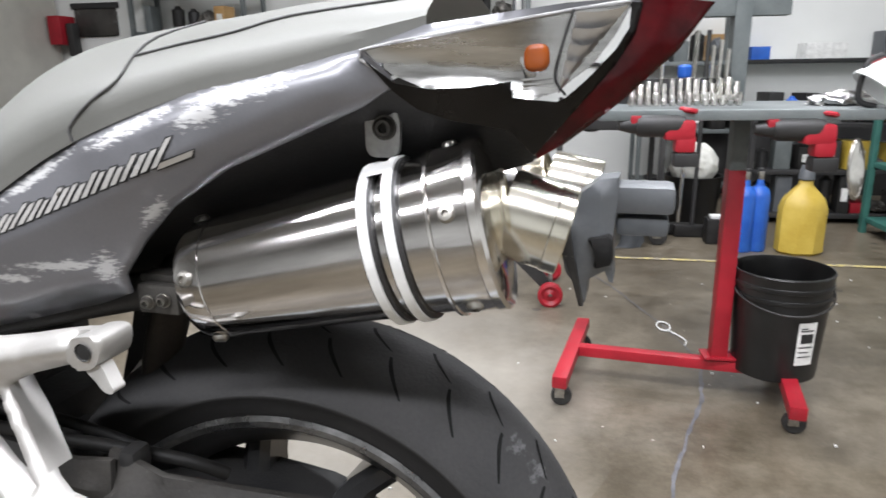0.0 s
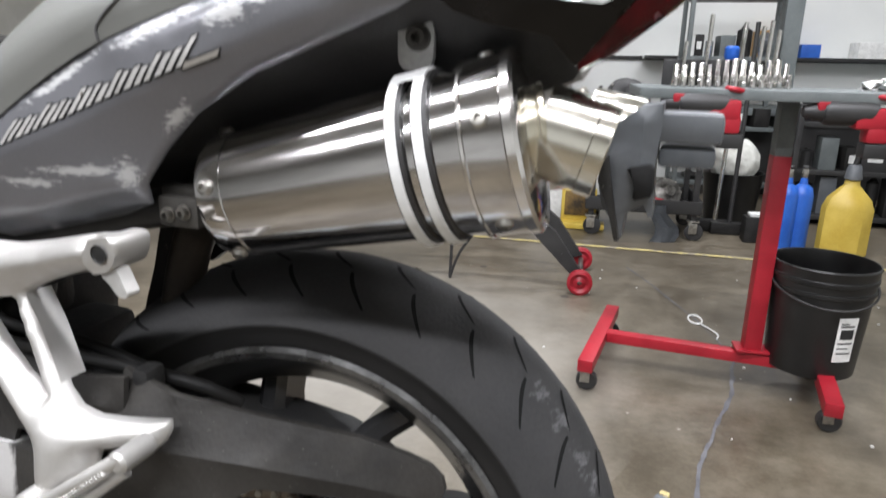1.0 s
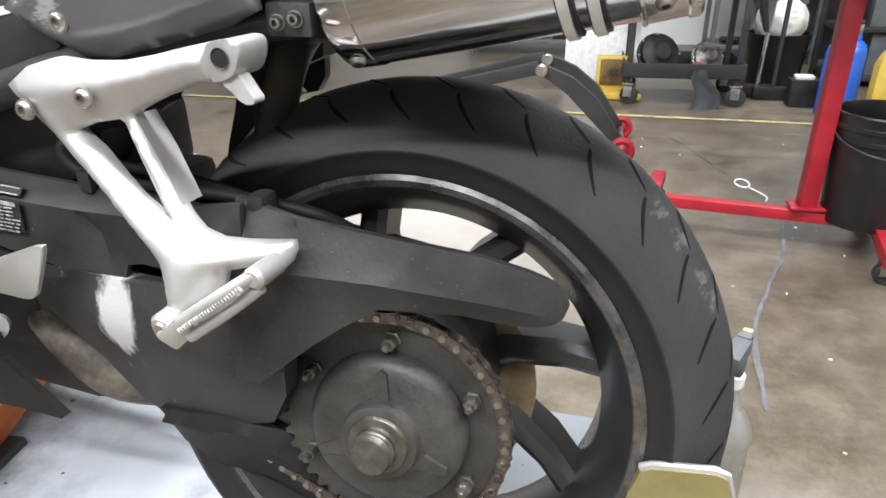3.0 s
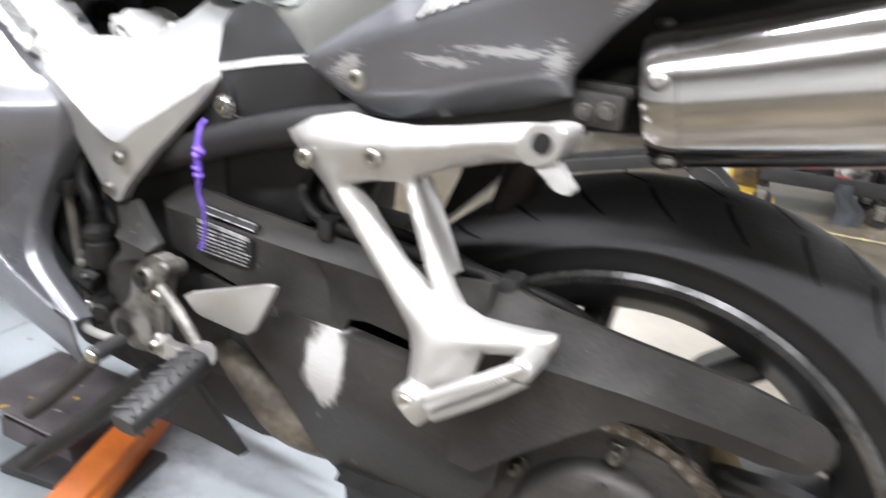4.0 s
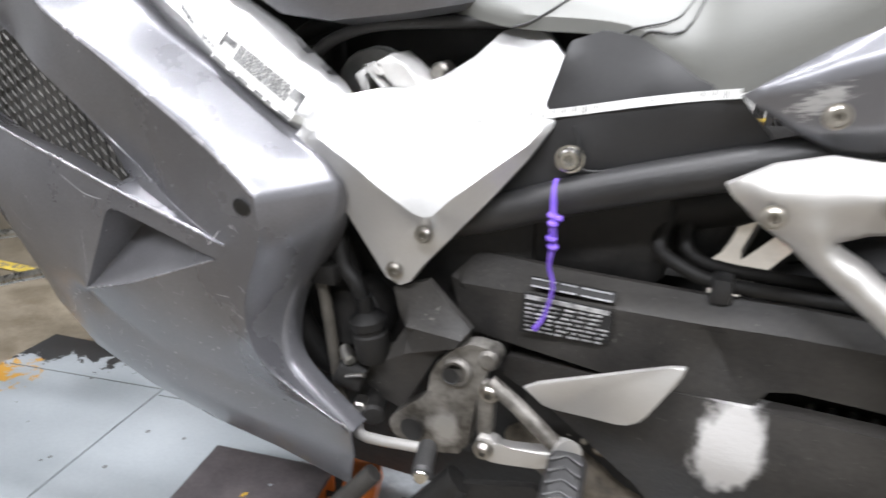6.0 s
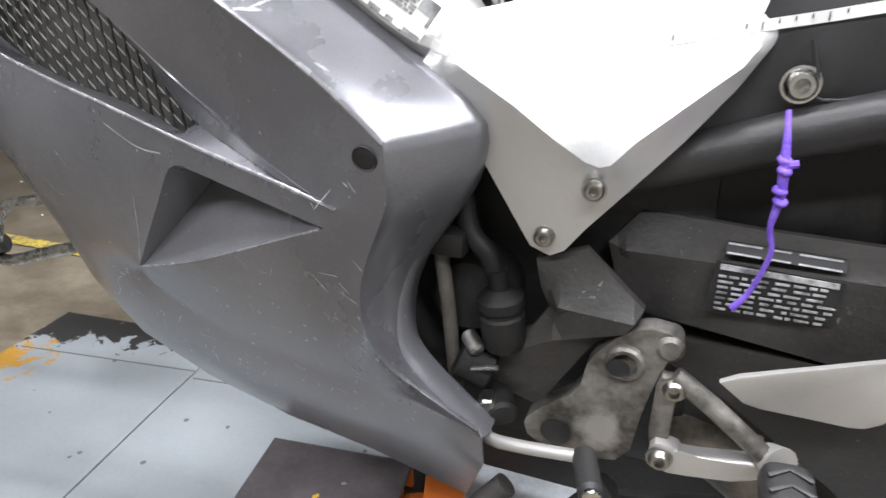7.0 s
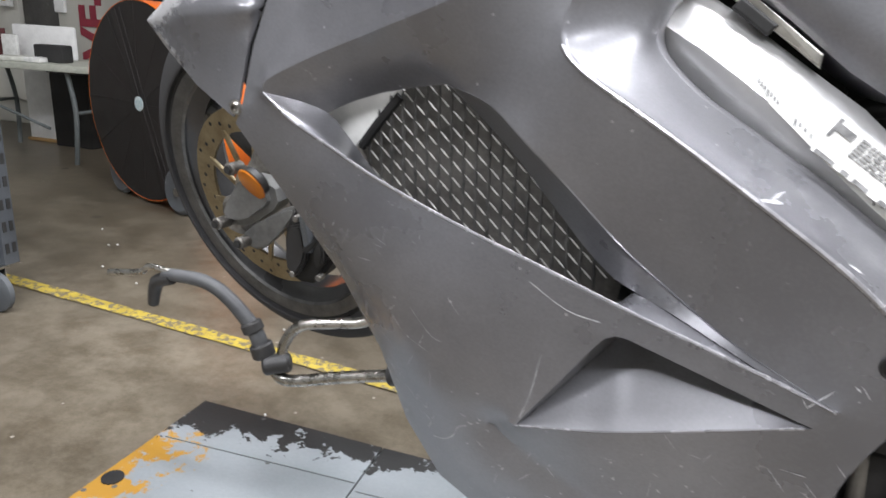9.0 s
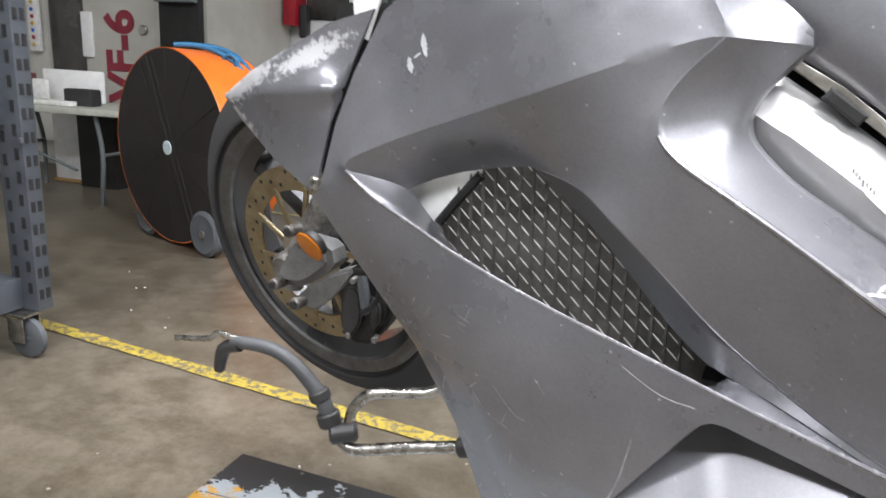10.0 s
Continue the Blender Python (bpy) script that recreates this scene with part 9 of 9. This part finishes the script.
# left of the lift: post rack, fan, folding table, milling machine
post = thing("wheeled_rack", "blue grey slotted steel rack on casters", "rack", pose(0, 0, 0))
def slotted(x, y, z0, z1):
    up = bar("upright", (x, y, z0), (x, y, z1), 0.05, 0.09, RACKSTEEL, post)
    z = z0 + 0.05
    while z < z1 - 0.05:
        for dx in (-0.022, 0.022):
            # Thin black plates on the upright paint the shade in its slots.
            bm = bmesh.new()
            box(bm, x + dx, y - 0.0255, z + (0.02 if dx > 0 else 0), 0.013, 0.003, 0.032)
            part("slot", bm, INK_SHADE, up, smooth=False)
            bm = bmesh.new()
            box(bm, x + 0.0455, y + dx * 0.5, z, 0.003, 0.012, 0.03)
            part("slot", bm, INK_SHADE, up, smooth=False)
        z += 0.065
slotted(-2.66, 1.68, 0.14, 2.0)
slotted(-3.75, 1.68, 0.14, 2.0)
slotted(-2.66, 1.1, 0.14, 2.0)
slotted(-3.75, 1.1, 0.14, 2.0)
for z in (0.19, 0.7, 1.25):
    part("shelf", boxes((-3.2, 1.39, z, 1.06, 0.56, 0.09 if z < 0.3 else 0.05, 0.004)), RACKSTEEL, post)
part("hook", boxes((-2.612, 1.65, 0.64, 0.008, 0.008, 0.014, 0.002)), GREYPL, post)
for x in (-2.66, -3.75):
    for y in (1.64, 1.12):
        caster(post, x, y, 0.062, GREYPL)

RUSTYMESH = surface("dark_fan_mesh", (0.007, 0.0055, 0.005), (0.018, 0.013, 0.011), 5, (0.6, 0.8), 0.0, 0.3, 300, 0.8)
fan = thing("drum_fan", "orange drum fan with a black mesh guard on wheels", "fan", along((-3.12, 2.87, 0.475), (-3.12 - 0.34, 2.87 - 0.94, 0.475)))
part("drum", lathe(bmesh.new(), [(0.4515, -0.3), (0.455, -0.31), (0.456, 0.0), (0.4568, 0.006), (0.4555, 0.009), (0.4525, 0.007), (0.4515, -0.3)], 72), FANORANGE, fan, "orange steel drum")
for r in [0.07 + 0.0288 * k for k in range(14)]:
    part("guard_ring", lathe(bmesh.new(), [(r - 0.0022, 0.006), (r, 0.0085), (r + 0.0022, 0.006), (r, 0.0035), (r - 0.0022, 0.006)], 56), RUSTYMESH, fan)
for k in range(12):
    a = radians(30 * k)
    part("guard_rib", tube(bmesh.new(), [(0.05 * math.cos(a), 0.05 * math.sin(a), 0.01), (0.447 * math.cos(a), 0.447 * math.sin(a), 0.01)], 0.0025, 6, 1), RUSTYMESH, fan)
for k in range(3):
    bm = bmesh.new()
    a = radians(120 * k + 40)
    rows_ = [[bm.verts.new(Vector((math.cos(a + t) * r, math.sin(a + t) * r, -0.1 - 0.09 * t))) for t in (-0.35, -0.1, 0.15, 0.4)] for r in (0.07, 0.2, 0.32, 0.42)]
    for p, q in zip(rows_, rows_[1:]):
        for i in range(3):
            bm.faces.new((p[i], p[i + 1], q[i + 1], q[i]))
    bmesh.ops.solidify(bm, geom=bm.faces[:], thickness=0.004)
    part("blade", bm, DARK, fan)
part("motor", cyl(bmesh.new(), (0, 0, -0.25), (0, 0, -0.07), 0.09, 28, 0.01), DARK, fan)
part("strut", boxes((0, 0.0, 0.0105, 0.035, 0.88, 0.008, 0.003)), RUSTYMESH, fan, m=pose(0, 0, 0, 0, 0, 22))
part("side_strut", boxes((0.05, 0.0, 0.0105, 0.012, 0.86, 0.007, 0.003)), RUSTYMESH, fan, m=pose(0, 0, 0, 0, 0, 22))
part("hub_badge", cyl(bmesh.new(), (0, 0, 0.01), (0, 0, 0.018), 0.034, 24, 0.003), surface("pale_blue_badge", (0.4, 0.55, 0.58), (0.7, 0.75, 0.75), 60, (0.4, 0.5)), fan, "pale blue hub badge")
part("mesh_screen", lathe(bmesh.new(), [(0, 0.012), (0.4515, 0.0095), (0.4515, 0.0075), (0, 0.01)], 48), RUSTYMESH, fan, "fine black mesh screen")
part("back_guard", lathe(bmesh.new(), [(0, -0.29), (0.44, -0.30), (0.44, -0.305), (0, -0.295)], 40), DARK, fan)
hz = thing("air_hose", "blue air hose draped over the fan drum", "hose", pose(0, 0, 0))
part("hose", tube(bmesh.new(), [(-3.12, 2.93, 0.946), (-3.03, 2.97, 0.948), (-2.93, 2.99, 0.925), (-2.84, 3.0, 0.875), (-2.8, 3.0, 0.83)], 0.012, 10), BLUE_HOSE, hz)
part("hose_coil", tube(bmesh.new(), [(-2.86 + 0.035 * math.cos(0.9 * k), 2.99 + 0.01 * math.sin(0.5 * k), 0.885 + 0.03 * math.sin(0.9 * k)) for k in range(22)], 0.008, 8, 2), BLUE_HOSE, hz)
part("hose", tube(bmesh.new(), [(-3.08, 3.0, 0.95), (-2.98, 3.05, 0.945), (-2.87, 3.06, 0.905), (-2.79, 3.04, 0.84)], 0.012, 10), BLUE_HOSE, hz)
for sx, sy in ((-2.86, 2.78), (-3.36, 3.0)):
    wheel_o = thing("fan_wheel", "grey rubber wheel of the drum fan", "wheel", along((sx, sy, 0.108), (sx - 0.34, sy - 0.94, 0.108)), "fan wheels")
    part("tread", lathe(bmesh.new(), [(0.02, -0.03), (0.09, -0.03), (0.108, -0.02), (0.108, 0.02), (0.09, 0.03), (0.06, 0.022), (0.02, 0.03), (0.02, -0.03)], 32), GREYPL, wheel_o)
    part("hub_cap", cyl(bmesh.new(), (0, 0, 0.02), (0, 0, 0.036), 0.02, 16, 0.003), BOLT, wheel_o)

DARKRED = surface("dark_red_plastic", (0.05, 0.008, 0.01), (0.09, 0.012, 0.015), 20, (0.35, 0.5))
ft = thing("folding_table", "speckled grey folding table with tubular legs", "table", pose(-4.45, 3.6, 0, 0, 0, 8))
part("top", boxes((0, 0, 0.555, 1.15, 0.6, 0.04, 0.01)), TABLETOP, ft)
for x in (-0.42, 0.36):
    part("leg", tube(bmesh.new(), [(x, -0.25, 0.0), (x + 0.02, -0.24, 0.3), (x - 0.02, -0.23, 0.535)], 0.014, 10), GREYSTEEL, ft)
    part("leg", tube(bmesh.new(), [(x, 0.25, 0.0), (x + 0.02, 0.24, 0.3), (x - 0.02, 0.23, 0.535)], 0.014, 10), GREYSTEEL, ft)
    part("leg_brace", cyl(bmesh.new(), (x + 0.02, -0.24, 0.3), (x + 0.02, 0.24, 0.3), 0.01), GREYSTEEL, ft)
part("stretcher", cyl(bmesh.new(), (-0.42, -0.235, 0.42), (0.2, -0.235, 0.2), 0.009), GREYSTEEL, ft)
for x, y, w, d, h, mt, lab, cat in ((-4.52, 3.72, 0.42, 0.03, 0.2, WHITE, "white splash panel leaning on the folding table", "panel"), (-4.24, 3.5, 0.18, 0.1, 0.1, BLACK, "black tool case on the folding table", "case"), (-4.27, 3.4, 0.1, 0.07, 0.03, LABEL, "small white box on the folding table", "box"),
                                    (-4.42, 3.45, 0.26, 0.16, 0.025, CLOTH, "pale work gloves on the folding table", "gloves"), (-4.72, 3.6, 0.09, 0.09, 0.17, DARKRED, "dark red bottle on the folding table", "bottle"), (-4.62, 3.56, 0.1, 0.03, 0.14, LABEL, "white perforated block on the folding table", "block")):
    b = thing(cat.replace(" ", "_"), lab, cat, pose(x, y, 0.575, 0, 0, 8))
    if cat in ("bottle",):
        part("body", lathe(bmesh.new(), [(0, 0), (w / 2, 0), (w / 2, h * 0.6), (w / 5, h * 0.8), (w / 5, h), (0, h)], 20), mt, b)
    else:
        part("body", boxes((0, 0, h / 2, w, d, h, min(0.012, h * 0.3))), mt, b)
wp = thing("white_cabinet", "white cabinet door under the folding table", "cabinet", pose(-4.8, 3.95, 0))
part("body", boxes((0, 0, 0.25, 0.3, 0.05, 0.48, 0.006)), WHITE, wp)
part("foot", boxes((0, 0, 0.01, 0.32, 0.09, 0.02, 0.004)), WOODBOX, wp)
drum = thing("dark_crate", "dark crate under the folding table", "crate", pose(-4.49, 3.98, 0))
part("box", boxes((0, 0, 0.24, 0.3, 0.3, 0.48, 0.01)), DARK, drum)
part("lid", boxes((0, 0, 0.49, 0.32, 0.32, 0.02, 0.004)), BLACK, drum)

mill = thing("milling_machine", "beige enclosed milling machine with red letters and a control panel", "machine", pose(0, 0, 0))
part("door_panel", boxes((-4.72, 4.42, 0.95, 0.64, 0.12, 1.5, 0.01)), BEIGE, mill)
part("edge_column", boxes((-4.36, 4.40, 0.95, 0.06, 0.14, 1.5, 0.008)), BEIGE, mill)
part("window", boxes((-5.23, 4.46, 1.1, 0.36, 0.1, 0.9, 0.01)), GLASSDARK, mill, "dark machine window")
part("left_column", boxes((-5.62, 4.45, 1.0, 0.4, 0.14, 1.6, 0.01)), BEIGE, mill)
part("base", boxes((-5.1, 4.75, 0.35, 1.6, 0.6, 0.7, 0.02)), BEIGE, mill)
part("hood", boxes((-5.1, 5.2, 0.9, 1.9, 1.2, 1.8, 0.02)), BEIGE, mill)
part("handle", boxes((-5.0, 4.35, 1.02, 0.09, 0.03, 0.32, 0.008)), WHITE, mill, "white door handle plate")
part("lock", cyl(bmesh.new(), (-4.50, 4.36, 1.07), (-4.50, 4.33, 1.07), 0.035, 20, 0.006), BOLT, mill, "round lock")
REDMARK = surface("dark_red_vinyl", (0.2, 0.012, 0.03), (0.26, 0.02, 0.04), 9, (0.4, 0.5))
letters = bpy.data.curves.new("type_letters", "FONT")
letters.body, letters.size, letters.extrude, letters.offset = "VF-6", 0.345, 0.003, 0.011
letters.materials.append(REDMARK)
lettering = new("type_letters", letters)
lettering.parent = mill
lettering.matrix_basis = Matrix(((0, -1, 0, -4.6), (0, 0, -1, 4.354), (1, 0, 0, 0.55), (0, 0, 0, 1)))
ctl = part("control_strip", boxes((-5.48, 4.34, 1.08, 0.1, 0.03, 0.4, 0.004)), LABEL, mill, "white control strip")
for k in range(7):
    part("button", cyl(bmesh.new(), (-5.48, 4.325, 0.93 + 0.05 * k), (-5.48, 4.315, 0.93 + 0.05 * k), 0.014, 12, 0.002), (YELLOW, RED, BLUE)[k % 3], ctl)
# Thin dark panel added in place of the dim background behind the fan.
dk = thing("dark_backdrop", "thin dark panel that stands for the dim area behind the fan", "cabinet", pose(0, 0, 0))
part("case", boxes((-4.02, 4.145, 1.1, 0.32, 0.05, 2.2, 0.01)), DARK, dk)
part("duct", boxes((-4.02, 4.09, 1.3, 0.3, 0.06, 0.12, 0.01)), GREYSTEEL, dk)

# far machine behind the seat, with its type number
far = thing("lathe_machine", "pale grey enclosed lathe with a type number", "machine", pose(0, 0, 0))
part("enclosure", boxes((-4.3, 6.0, 1.0, 1.9, 0.3, 2.0, 0.03)), PLASTER, far)
part("window", boxes((-3.80, 5.84, 1.42, 0.4, 0.03, 0.24, 0.03)), GLASSDARK, far)
part("hood_rim", boxes((-3.80, 5.835, 1.56, 0.46, 0.03, 0.05, 0.01)), BLACK, far)
txt = bpy.data.curves.new("type_number", "FONT")
txt.body, txt.size, txt.extrude, txt.align_x, txt.align_y = "NC-10", 0.15, 0.003, "CENTER", "CENTER"
tx_ob = new("type_number", txt)
tx_ob.data.materials.append(GREYSTEEL)
tx_ob.parent = far
tx_ob.matrix_basis = pose(-4.44, 5.846, 1.60, 90, 0, 0)
hoist = thing("hose_reel", "red hose reel box with black hoses on the wall", "reel", pose(-4.06, 5.72, 1.35))
part("case", boxes((0, 0, 0, 0.12, 0.2, 0.24, 0.01)), RED, hoist)
part("hoses", boxes((0.1, 0, -0.08, 0.07, 0.1, 0.28, 0.02)), BLACK, hoist)
tcart = thing("tool_chest", "red tool chest topped with tools and boxes", "chest", pose(-4.9, 5.3, 0))
part("chest", boxes((0, 0, 0.42, 0.9, 0.5, 0.84, 0.01)), RED, tcart)
for k in range(5):
    part("drawer", boxes((0, -0.256, 0.14 + 0.15 * k, 0.84, 0.012, 0.13, 0.004)), RED, tcart)
for k, (dx, h, mt) in enumerate(((-0.3, 0.12, WHITE), (-0.16, 0.1, BLUE), (-0.02, 0.14, YELLOW), (0.1, 0.08, RED), (0.24, 0.16, BLACK), (0.36, 0.1, RED))):
    b = thing("storage_box", "small box on the red tool chest", "box", pose(-4.9 + dx, 5.2, 0.84), "boxes on the chest")
    part("carton", boxes((0, 0, h / 2, 0.11, 0.14, h, 0.008)), mt, b)
part_rack = rack("shelving", -3.3, -2.3, 5.6, 0.4, 1.75, (0.4, 0.9, 1.3, 1.62), GREYSTEEL, "grey steel shelving with stored boxes", 33)
